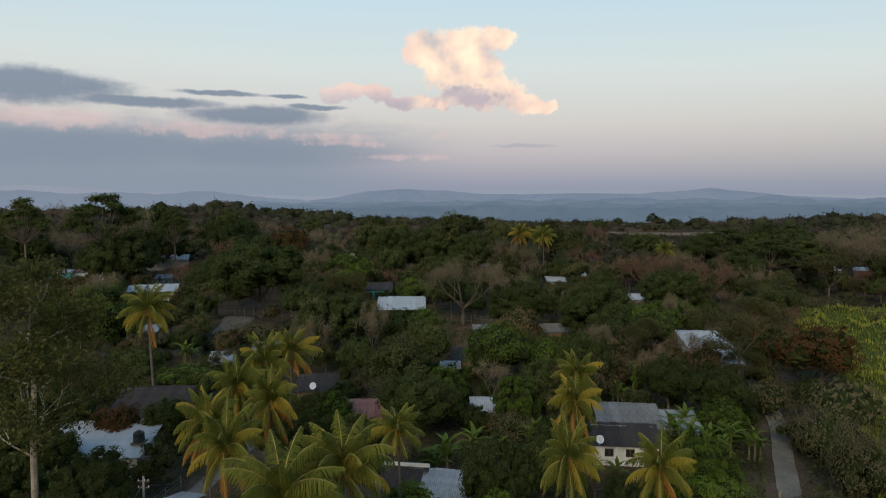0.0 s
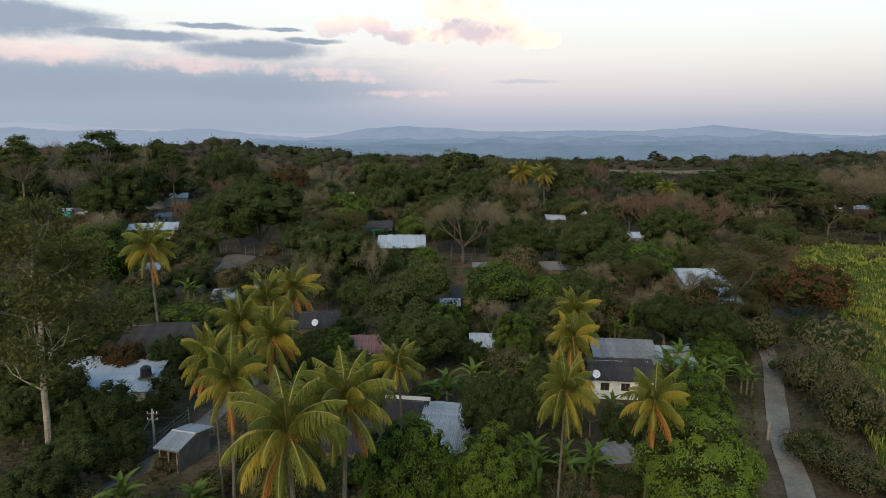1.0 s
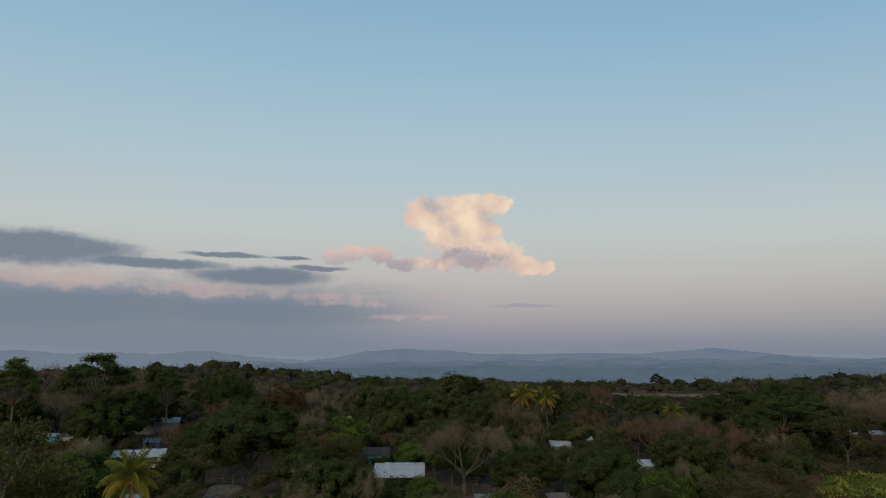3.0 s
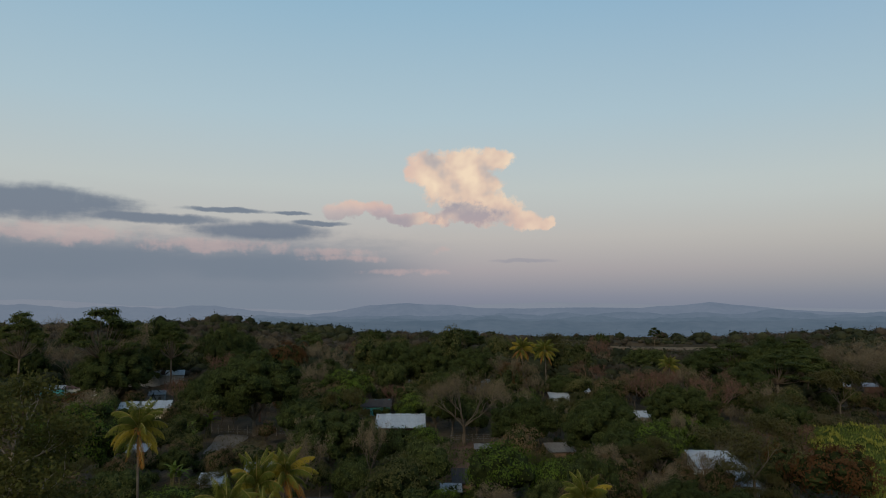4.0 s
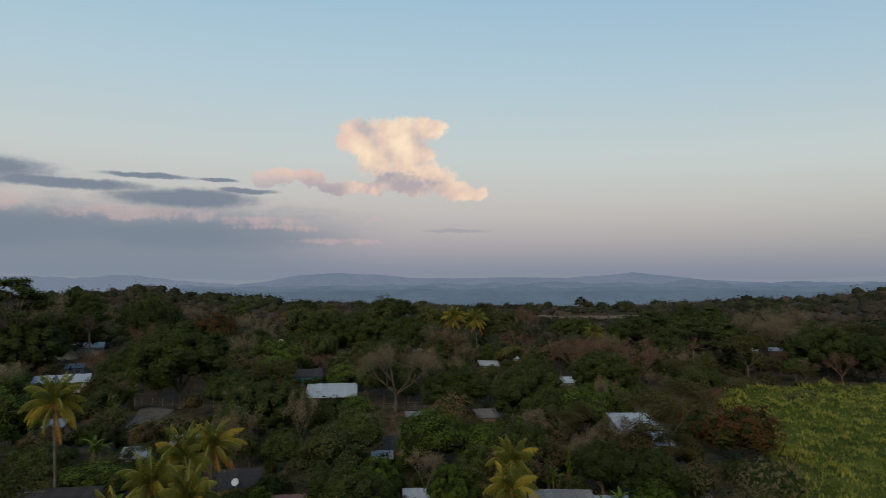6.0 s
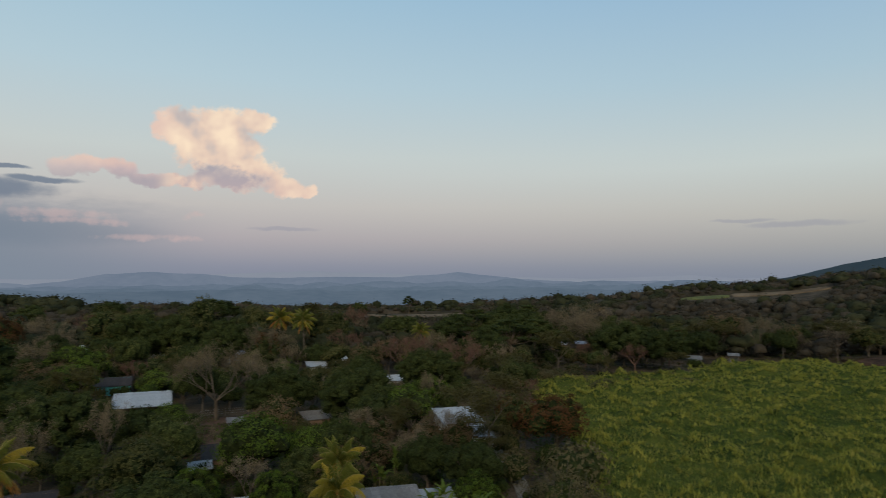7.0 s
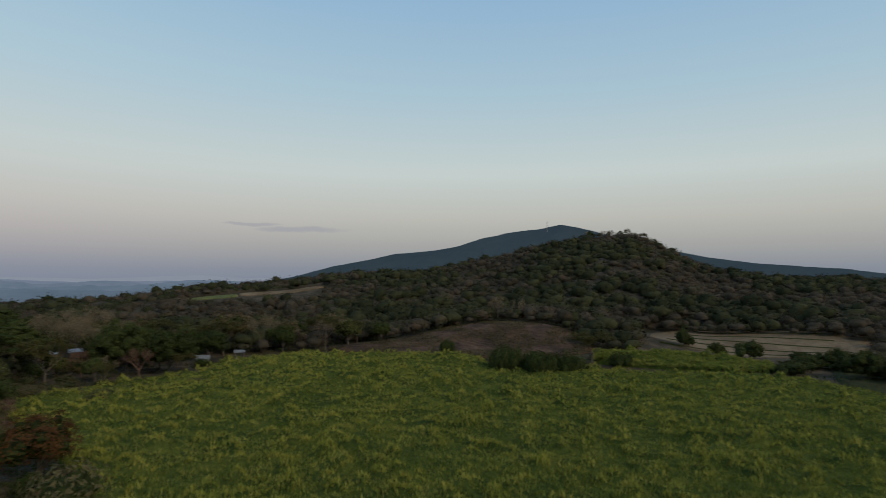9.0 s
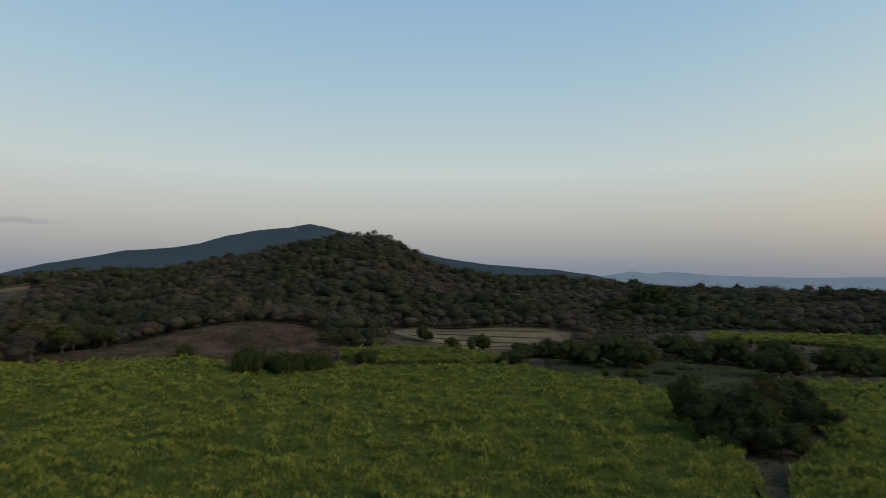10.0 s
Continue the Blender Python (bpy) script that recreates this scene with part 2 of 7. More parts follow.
DRY_TUFT = leafy("dry_twig_ends", (0.125, 0.096, 0.055), (0.196, 0.147, 0.087), (0.267, 0.201, 0.122))
RED_TUFT = leafy("reddish_twig_ends", (0.104, 0.059, 0.041), (0.164, 0.086, 0.059), (0.222, 0.119, 0.082))
FROND = {
    "green": leafy("palm_green", (0.070, 0.088, 0.016), (0.130, 0.140, 0.024), (0.215, 0.200, 0.034), ob=0.5),
    "gold": leafy("palm_gold", (0.150, 0.138, 0.020), (0.270, 0.215, 0.028), (0.420, 0.285, 0.036), ob=0.5),
    "orange": leafy("palm_dead", (0.22, 0.10, 0.025), (0.36, 0.15, 0.03), (0.42, 0.22, 0.06), ob=0.5),
}
RIB = surface("frond_rib", [(0.22, 0.17, 0.04), (0.32, 0.24, 0.06)], 0.6, 1.0, 5.0, 0.0)
COCONUT = surface("coconut_orange", [(0.35, 0.13, 0.03), (0.48, 0.20, 0.05)], 0.6, 1.0, 6.0, 0.1)
BANANA = leafy("banana_leaf", (0.060, 0.092, 0.018), (0.105, 0.145, 0.026), (0.165, 0.200, 0.040), ob=0.4)
BANANA_STEM = surface("banana_stem", [(0.08, 0.08, 0.03), (0.16, 0.13, 0.06)], 0.7, 2.0, 8.0, 0.2)
CANE = surface("cane_leaves", [(0.061, 0.097, 0.019), (0.106, 0.142, 0.027), (0.168, 0.191, 0.038), (0.254, 0.245, 0.054), (0.323, 0.279, 0.074)], 0.75, 0.2, 0.9, 0.0, island=0.34, translucent=0.25, spec=0.1)
EARTH = surface("village_earth", [(0.034, 0.029, 0.017), (0.058, 0.044, 0.027), (0.088, 0.064, 0.040), (0.127, 0.094, 0.061)], 0.95, 0.12, 2.2, 0.5, space="World", spec=0.1)
CANE_TIPS = surface("cane_leaf_tips", [(0.155, 0.178, 0.029), (0.232, 0.236, 0.041), (0.316, 0.296, 0.058), (0.386, 0.341, 0.083)], 0.75, 0.3, 1.2, 0.0, island=0.35, translucent=0.25, spec=0.1)
# darker than the leaves, to paint the shaded gaps between cane tufts
CANE_SHADE_BED = surface("cane_bed", [(0.028, 0.043, 0.010), (0.055, 0.070, 0.014), (0.094, 0.104, 0.021)], 0.95, 0.15, 1.2, 0.6, space="World", spec=0.03)
CONCRETE = surface("pale_concrete", [(0.128, 0.114, 0.091), (0.178, 0.160, 0.128), (0.228, 0.206, 0.167)], 0.95, 0.3, 4.0, 0.3, space="World", spec=0.1)
DIRT = surface("pale_dirt", [(0.111, 0.094, 0.078), (0.163, 0.140, 0.117), (0.202, 0.176, 0.150)], 0.95, 0.3, 3.0, 0.3, space="World")
PLOUGH = surface("ploughed_soil", [(0.040, 0.022, 0.014), (0.090, 0.049, 0.031), (0.150, 0.087, 0.058)], 0.95, 0.11, 0.9, 0.5, space="World", spec=0.1)


def furrowed(mat, scale, dark):
    """Ploughed rows: wavering dark lines laid over the soil's colour."""
    n = Nodes(mat.node_tree)
    b = mat.node_tree.nodes["Principled BSDF"]
    old = b.inputs["Base Color"].links[0].from_socket
    w = n.add("ShaderNodeTexWave")
    w.bands_direction = "DIAGONAL"
    w.inputs["Scale"].default_value, w.inputs["Distortion"].default_value = scale, 9.0
    w.inputs["Detail"].default_value, w.inputs["Detail Scale"].default_value = 3.0, 0.6
    n.put(w.inputs["Vector"], n.add("ShaderNodeNewGeometry").outputs["Position"])
    mx = n.add("ShaderNodeMix")
    mx.data_type, mx.blend_type = "RGBA", "MULTIPLY"
    n.put(mx.inputs[0], w.outputs["Fac"])
    n.put(mx.inputs[6], old)
    mx.inputs[7].default_value = (dark, dark, dark, 1)
    n.put(b.inputs["Base Color"], mx.outputs[2])
    return mat


STUBBLE = surface("stubble", [(0.110, 0.076, 0.045), (0.165, 0.116, 0.070), (0.230, 0.166, 0.104)], 0.95, 0.04, 0.4, 0.4, space="World", spec=0.1)
PLOUGHED_HILL = furrowed(surface("ploughed_rows", [(0.034, 0.024, 0.014), (0.078, 0.046, 0.029), (0.128, 0.072, 0.046), (0.185, 0.110, 0.072)], 0.95, 0.09, 0.7, 0.8, space="World", spec=0.1, depth=0.3), 0.22, 0.55)
DULL_GRASS = surface("dull_grass", [(0.024, 0.026, 0.012), (0.042, 0.044, 0.019), (0.066, 0.062, 0.028)], 0.95, 0.08, 0.7, 0.6, space="World", spec=0.05, depth=0.2)
MEADOW = surface("meadow", [(0.07, 0.085, 0.025), (0.12, 0.125, 0.03), (0.17, 0.165, 0.04)], 0.95, 0.04, 0.5, 0.4, space="World")
ZINC = surface("zinc_sheet", [(0.20, 0.205, 0.21), (0.30, 0.31, 0.32), (0.40, 0.41, 0.42)], 0.5, 0.7, 4.0, 0.1, metal=0.25, ob_rand=0.35)
ZINC_WHITE = surface("white_roof_sheet", [(0.30, 0.31, 0.32), (0.40, 0.41, 0.42), (0.50, 0.51, 0.52)], 0.6, 0.5, 4.0, 0.1, ob_rand=0.25)
ZINC_OLD = surface("old_grey_sheet", [(0.11, 0.105, 0.10), (0.18, 0.17, 0.16), (0.27, 0.26, 0.25)], 0.75, 0.8, 5.0, 0.15, ob_rand=0.35)
TILE = surface("dark_clay_tile", [(0.025, 0.021, 0.020), (0.045, 0.036, 0.032), (0.07, 0.055, 0.046)], 0.85, 0.7, 6.0, 0.3, ob_rand=0.4)
RUST_ROOF = surface("red_roof_sheet", [(0.13, 0.06, 0.05), (0.22, 0.10, 0.085), (0.28, 0.14, 0.12)], 0.7, 0.6, 4.0, 0.1, ob_rand=0.3)
PLASTER = surface("white_plaster", [(0.50, 0.48, 0.44), (0.66, 0.64, 0.60), (0.76, 0.74, 0.70)], 0.9, 0.6, 5.0, 0.15)
CREAM = surface("cream_plaster", [(0.42, 0.36, 0.25), (0.55, 0.48, 0.34), (0.62, 0.55, 0.40)], 0.9, 0.6, 5.0, 0.15)
TEAL = surface("teal_paint", [(0.05, 0.26, 0.27), (0.08, 0.36, 0.36), (0.13, 0.44, 0.43)], 0.8, 0.8, 5.0, 0.1)
ADOBE = surface("adobe_wall", [(0.12, 0.075, 0.05), (0.18, 0.115, 0.075), (0.24, 0.16, 0.11)], 0.95, 0.8, 5.0, 0.4)
BLOCK = surface("grey_block_wall", [(0.20, 0.195, 0.185), (0.29, 0.28, 0.265), (0.36, 0.345, 0.325)], 0.95, 0.8, 5.0, 0.3)
WOOD = surface("weathered_wood", [(0.09, 0.07, 0.055), (0.16, 0.125, 0.095), (0.24, 0.19, 0.15)], 0.9, 0.9, 12.0, 0.4, ob_rand=0.3)
DARK = surface("dark_opening", [(0.012, 0.011, 0.010), (0.022, 0.02, 0.018)], 0.6, 1.0, 4.0, 0.0)
POLE = surface("grey_pole", [(0.26, 0.25, 0.24), (0.36, 0.35, 0.33)], 0.85, 1.0, 8.0, 0.2)
DISH = surface("dish_white", [(0.62, 0.62, 0.62), (0.75, 0.75, 0.75)], 0.5, 1.0, 4.0, 0.0)
BLACK = surface("black_plastic", [(0.012, 0.012, 0.013), (0.03, 0.03, 0.03)], 0.45, 1.0, 4.0, 0.0)


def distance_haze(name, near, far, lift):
    """A far hillside with its haze painted on: a glow stands for the air's own light."""
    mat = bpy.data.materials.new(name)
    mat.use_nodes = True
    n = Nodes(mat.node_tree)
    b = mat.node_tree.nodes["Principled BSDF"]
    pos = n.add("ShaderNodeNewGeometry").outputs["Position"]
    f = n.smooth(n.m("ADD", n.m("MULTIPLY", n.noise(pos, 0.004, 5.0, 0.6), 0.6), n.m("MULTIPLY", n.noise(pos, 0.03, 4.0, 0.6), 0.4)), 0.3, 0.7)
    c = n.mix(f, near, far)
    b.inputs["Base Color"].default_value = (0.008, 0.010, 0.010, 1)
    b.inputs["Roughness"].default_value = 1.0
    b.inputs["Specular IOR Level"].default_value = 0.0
    # the emission carries the haze colour over an almost black base
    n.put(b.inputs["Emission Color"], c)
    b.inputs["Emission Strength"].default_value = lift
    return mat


# ---------------------------------------------------------------- mesh tools
def polar(a, r):
    """x, y at bearing a (degrees clockwise from +y) and range r."""
    return r * math.sin(radians(a)), r * math.cos(radians(a))


def smoothstep(v, lo, hi):
    k = np.clip((np.asarray(v, float) - lo) / (hi - lo), 0, 1)
    return k * k * (3 - 2 * k)


class Geo:
    """Collects vertices and faces."""

    def __init__(self):
        self.v, self.f = [], []

    def tube(self, pts, radii, n=5, cap=True):
        base = len(self.v)
        pts = [Vector(p) for p in pts]
        for i, p in enumerate(pts):
            d = (pts[min(i + 1, len(pts) - 1)] - pts[max(i - 1, 0)]).normalized()
            side = d.cross(Vector((0.31, 0.95, 0.02)) if abs(d.z) > 0.8 else Vector((0, 0, 1))).normalized()
            up = side.cross(d)
            for k in range(n):
                a = 2 * math.pi * k / n
                self.v.append(p + (side * math.cos(a) + up * math.sin(a)) * radii[i])
        for i in range(len(pts) - 1):
            for k in range(n):
                a, b = base + i * n + k, base + i * n + (k + 1) % n
                self.f.append((a, b, b + n, a + n))
        if cap:
            self.f.append(tuple(base + (len(pts) - 1) * n + k for k in range(n)))
            self.f.append(tuple(base + n - 1 - k for k in range(n)))

    def box(self, x0, y0, z0, x1, y1, z1):
        b = len(self.v)
        self.v += [Vector(p) for p in ((x0, y0, z0), (x1, y0, z0), (x1, y1, z0), (x0, y1, z0), (x0, y0, z1), (x1, y0, z1), (x1, y1, z1), (x0, y1, z1))]
        self.f += [tuple(b + i for i in q) for q in ((3, 2, 1, 0), (4, 5, 6, 7), (0, 1, 5, 4), (1, 2, 6, 5), (2, 3, 7, 6), (3, 0, 4, 7))]

    def blob(self, c, r, squash, seed, n=8, m=5):
        """A lumpy closed body."""
        b = len(self.v)
        rnd = random.Random(seed)
        c = Vector(c)
        self.v.append(c + Vector((0, 0, r * squash)))
        for i in range(1, m):
            p = math.pi * i / m
            for k in range(n):
                a = 2 * math.pi * (k + 0.5 * (i % 2)) / n
                q = r * rnd.uniform(0.8, 1.12)
                self.v.append(c + Vector((q * math.sin(p) * math.cos(a), q * math.sin(p) * math.sin(a), q * squash * math.cos(p))))
        self.v.append(c - Vector((0, 0, r * squash)))
        last = len(self.v) - 1
        for k in range(n):
            self.f.append((b, b + 1 + k, b + 1 + (k + 1) % n))
            self.f.append((last, last - n + (k + 1) % n, last - n + k))
        for i in range(m - 2):
            for k in range(n):
                a, d = b + 1 + i * n + k, b + 1 + i * n + (k + 1) % n
                self.f.append((a, a + n, d + n, d))

    def mesh(self, name, mat=None, smooth=False):
        me = bpy.data.meshes.new(name)
        me.from_pydata([tuple(p) for p in self.v], [], self.f)
        if mat:
            me.materials.append(mat)
        if smooth:
            me.shade_smooth()
        me.update()
        return me


def quads_mesh(name, corners, mat, extra=None):
    """A mesh from an (n, 4, 3) array of loose leaf quads, with an optional Geo joined in."""
    n = len(corners)
    v = corners.reshape(-1, 3)
    f = np.arange(4 * n).reshape(-1, 4)
    me = bpy.data.meshes.new(name)
    if extra is not None and extra.v:
        ev = np.array([tuple(p) for p in extra.v])
        faces = f.tolist() + [tuple(4 * n + i for i in q) for q in extra.f]
        me.from_pydata(np.vstack([v, ev]), [], faces)
    else:
        me.vertices.add(4 * n)
        me.vertices.foreach_set("co", v.astype(np.float32).ravel())
        me.loops.add(4 * n)
        me.loops.foreach_set("vertex_index", f.astype(np.int32).ravel())
        me.polygons.add(n)
        me.polygons.foreach_set("loop_start", np.arange(0, 4 * n, 4, dtype=np.int32))
        me.update(calc_edges=True)
    me.materials.append(mat)
    me.validate()
    return me


def leaf_quads(rng, pos, normal, length, width, droop=0.3, up=None):
    """Kite-shaped leaves at pos, facing roughly along normal."""
    n = len(pos)
    normal = normal + rng.normal(0, 0.45, (n, 3))
    normal /= np.linalg.norm(normal, axis=1, keepdims=True) + 1e-9
    t = rng.normal(0, 1, (n, 3))
    t[:, 2] -= droop
    t -= normal * (t * normal).sum(1, keepdims=True)
    t /= np.linalg.norm(t, axis=1, keepdims=True) + 1e-9
    s = np.cross(normal, t)
    L = (length * rng.uniform(0.65, 1.35, n))[:, None]
    w = (width * rng.uniform(0.7, 1.3, n))[:, None]
    a = pos - t * L * 0.5
    c = pos + t * L * 0.5 - normal * L * 0.12
    mid = pos + t * L * 0.05
    return np.stack([a, mid + s * w * 0.5, c, mid - s * w * 0.5], axis=1)


def part(name, data, mat, parent, label="", m=None):
    """One mesh object under a thing or under a part; data: a Geo, a bmesh or a mesh."""
    if isinstance(data, Geo):
        me = data.mesh(name, mat)
    elif isinstance(data, bmesh.types.BMesh):
        me = bpy.data.meshes.new(name)
        data.to_mesh(me)
        data.free()
        me.materials.append(mat)
    else:
        me = data
    ob = new(name, me)
    ob.parent = parent
    if m is not None:
        ob.matrix_basis = m
    if label:
        ob["label"] = label
    return ob


def thing(name, label, category, group="", kind="", m=None):
    ob = new(name)
    ob.empty_display_size = 0.3
    if m is not None:
        ob.matrix_basis = m
    return tagged(ob, label, category, group, kind)


def setting(name, me, label, category):
    return tagged(new(name, me), label, category, kind="structure")


# ---------------------------------------------------------------- the lie of the land
RIDGE_AZ = [-180, -60, -40, -31, -25, -21.5, -18.5, -17, -14.5, -8.5, -1, 9, 20, 26, 33, 37, 43, 49.6, 53.2, 57.4, 61.4, 63.9, 66.4, 69.3, 70.6, 72.4, 76.8, 79.4, 80.8, 82.5, 85.2, 90.5, 95, 98.2, 101.4, 108, 114, 120, 140, 180]
RIDGE_EL = [-1.5, -1.0, -0.7, -0.75, -1.0, -0.55, -0.25, -0.75, -1.15, -1.6, -1.85, -2.05, -2.05, -1.7, -1.25, -0.95, -0.25, 0.2, 0.65, 0.9, 1.0, 1.45, 2.0, 2.45, 2.95, 3.4, 3.85, 3.9, 3.4, 2.5, 1.3, 0.5, 0.35, 0.1, -0.3, -0.5, -0.65, -0.7, -1.2, -1.5]
RIDGE_R = 720.0


def land(x, y):
    """Height of the ground; works on arrays."""
    x, y = np.asarray(x, float), np.asarray(y, float)
    r = np.hypot(x, y)
    a = np.degrees(np.arctan2(x, y))
    crest = 30 + RIDGE_R * np.tan(np.radians(np.interp(a, RIDGE_AZ, RIDGE_EL))) - 9.5
    rise = smoothstep(r, 290, RIDGE_R)
    z = crest * rise
    z = z - (crest + 70) * smoothstep(r, RIDGE_R + 40, RIDGE_R + 700)
    z = z + (1.6 * np.sin(x / 31 + 1) * np.cos(y / 37) + 0.9 * np.sin(x / 13 + y / 17)) * smoothstep(r, 150, 320)
    # the round ploughed hill and the swell of the cane field
    hx, hy = polar(67.8, 306.0)
    z = z + 8.6 * np.exp(-(((x - hx) / 52) ** 2 + ((y - hy) / 52) ** 2))
    fx, fy = polar(54.0, 215.0)
    z = z + 1.6 * np.exp(-(((x - fx) / 60) ** 2 + ((y - fy) / 60) ** 2))
    return z


def sheet_mesh(name, az0, az1, naz, radii, mat, lift=0.0):
    a = np.radians(np.linspace(az0, az1, naz))
    A, R = np.meshgrid(a, np.asarray(radii, float))
    X, Y = R * np.sin(A), R * np.cos(A)
    Z = land(X, Y) + lift
    v = np.stack([X, Y, Z], -1).reshape(-1, 3)
    n, k = len(radii), naz
    i = np.arange((n - 1) * k).reshape(n - 1, k)[:, :-1].ravel()
    me = bpy.data.meshes.new(name)
    me.from_pydata(v, [], np.stack([i + 1, i, i + k, i + k + 1], 1).tolist())
    me.materials.append(mat)
    me.shade_smooth()
    me.update()
    return me


radii = [0.5, 6, 12, 20] + list(np.geomspace(26, 4900, 110))
setting("ground", sheet_mesh("ground", -180, 180, 241, radii, EARTH), "brown village earth with dry leaf litter", "ground")


def patch(name, label, corners, mat, lift=0.35, step=4.0, tab=None):
    """A sheet of another soil that follows the land, inside a smooth outline given by a few corners."""
    pts = [Vector((*p, 0)) for p in corners]
    loop = []
    for i in range(len(pts)):
        p0, p1, p2, p3 = pts[i - 1], pts[i], pts[(i + 1) % len(pts)], pts[(i + 2) % len(pts)]
        for k in range(5):
            t = k / 5
            loop.append(0.5 * (2 * p1 + (p2 - p0) * t + (2 * p0 - 5 * p1 + 4 * p2 - p3) * t * t + (3 * p1 - p0 - 3 * p2 + p3) * t ** 3))
    c = sum(loop, Vector()) / len(loop)
    v, f, rings = [(c.x, c.y)], [], 10
    for j in range(1, rings + 1):
        v += [(c.x + (p.x - c.x) * j / rings, c.y + (p.y - c.y) * j / rings) for p in loop]
    n = len(loop)
    f += [(0, 1 + (k + 1) % n, 1 + k) for k in range(n)]
    for j in range(rings - 1):
        f += [(1 + j * n + k, 1 + j * n + (k + 1) % n, 1 + (j + 1) * n + (k + 1) % n, 1 + (j + 1) * n + k) for k in range(n)]
    # a skirt keeps the edge from floating
    last = 1 + (rings - 1) * n
    verts = [(x, y, float(land(x, y)) + lift) for x, y in v]
    base = len(verts)
    verts += [(x, y, z - lift - 0.4) for x, y, z in verts[last:last + n]]
    f += [(last + k, last + (k + 1) % n, base + (k + 1) % n, base + k) for k in range(n)]
    me = bpy.data.meshes.new(name)
    me.from_pydata(verts, [], f)
    me.materials.append(mat)
    me.shade_smooth()
    me.update()
    return setting(name, me, label, "field" if "field" in name or "meadow" in name else name.split("_")[0])


PLOUGHED = [polar(52.8, 268), polar(57, 252), polar(64, 236), polar(71, 240), polar(76, 256), polar(75, 288), polar(71.5, 312), polar(68, 318), polar(64, 304), polar(58.5, 284)]
patch("field_ploughed", "reddish brown ploughed hill with dry furrows", PLOUGHED, PLOUGHED_HILL)
patch("meadow_low", "dull green meadow with weeds behind the cane", [polar(94.5, 216), polar(98, 196), polar(102, 176), polar(106, 160), polar(113, 150), polar(113, 215), polar(110, 262), polar(102, 268), polar(95, 262)], DULL_GRASS)
patch("field_stubble", "pale dry stubble field with low banks", [polar(80.2, 325), polar(84.5, 300), polar(90, 286), polar(94.5, 291), polar(96.3, 330), polar(95.8, 368), polar(90, 376), polar(85, 370), polar(81, 350)], STUBBLE)
patch("field_far_dry", "pale dry field on the far rise", [polar(45.6, 590), polar(48, 588), polar(52.0, 591), polar(52.2, 605), polar(48, 604), polar(45.6, 602)], STUBBLE, 0.8)
patch("field_far_green", "narrow yellow-green field on the far rise", [polar(41.6, 583), polar(43.2, 580), polar(45.0, 584), polar(45.0, 595), polar(43.2, 594), polar(41.6, 593)], MEADOW, 0.8)
patch("field_dry", "pale grassy clearing before the hazy valley", [polar(14.8, 575), polar(18, 570), polar(22.6, 580), polar(22.6, 636), polar(18, 640), polar(14.8, 632)], STUBBLE, 0.8)


# ---------------------------------------------------------------- far hills and the mountain, under a painted, glowing veil of air
def ridge(name, label, r, depth, stops, mat, seed, rough=1.0, foot=-90.0, step=0.25):
    """A long hill with a crest at range r that follows a few bearing and elevation stops."""
    a = np.arange(stops[0][0], stops[-1][0] + 1e-6, step)
    e = np.interp(a, [s[0] for s in stops], [s[1] for s in stops])
    k = np.array([noise.noise((q * 0.35, seed, 0)) + 0.5 * noise.noise((q * 1.1, seed, 3)) + 0.25 * noise.noise((q * 3.0, seed, 5)) for q in a])
    e = e + 0.11 * rough * k
    fade = np.minimum(smoothstep(a, stops[0][0], stops[0][0] + 3), smoothstep(a, stops[-1][0], stops[-1][0] - 3))
    top = (30 + r * np.tan(np.radians(e)) - foot) * fade + foot
    v, rows = [], 9
    for j in range(rows):
        u = j / (rows - 1)
        rr = r - depth * (1 - u)
        shape = u ** 1.5 * (3 - u) / 2
        for q, z in zip(a, top):
            w = 1 + (0.10 * noise.noise((q * 0.5, u * 3, seed)) if 0 < j < rows - 1 else 0)
            x, y = polar(q, rr * (1 + 0.02 * noise.noise((q * 0.4, u * 2, seed + 9)) * (j < rows - 1)))
            v.append((x, y, foot + (z - foot) * min(shape * w, 1.0)))
    for q, z in zip(a, top):
        v.append((*polar(q, r + depth * 0.3), foot))
    n = len(a)
    f = [(j * n + i, j * n + i + 1, (j + 1) * n + i + 1, (j + 1) * n + i) for j in range(rows) for i in range(n - 1)]
    me = bpy.data.meshes.new(name)
    me.from_pydata(v, [], f)
    me.materials.append(mat)
    me.shade_smooth()
    me.update()
    return setting(name, me, label, "hills")


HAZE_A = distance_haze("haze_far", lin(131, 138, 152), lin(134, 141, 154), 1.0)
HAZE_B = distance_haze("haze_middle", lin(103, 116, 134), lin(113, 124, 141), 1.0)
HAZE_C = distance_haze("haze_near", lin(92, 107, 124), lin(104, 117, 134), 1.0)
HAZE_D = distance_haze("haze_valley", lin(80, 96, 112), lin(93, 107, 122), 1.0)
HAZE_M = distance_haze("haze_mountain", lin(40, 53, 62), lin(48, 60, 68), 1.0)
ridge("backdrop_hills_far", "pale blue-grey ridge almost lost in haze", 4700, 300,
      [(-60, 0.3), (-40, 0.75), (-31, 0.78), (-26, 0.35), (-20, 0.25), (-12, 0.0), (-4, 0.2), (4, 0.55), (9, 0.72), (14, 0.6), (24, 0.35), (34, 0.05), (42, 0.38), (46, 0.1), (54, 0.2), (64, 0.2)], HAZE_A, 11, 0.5)
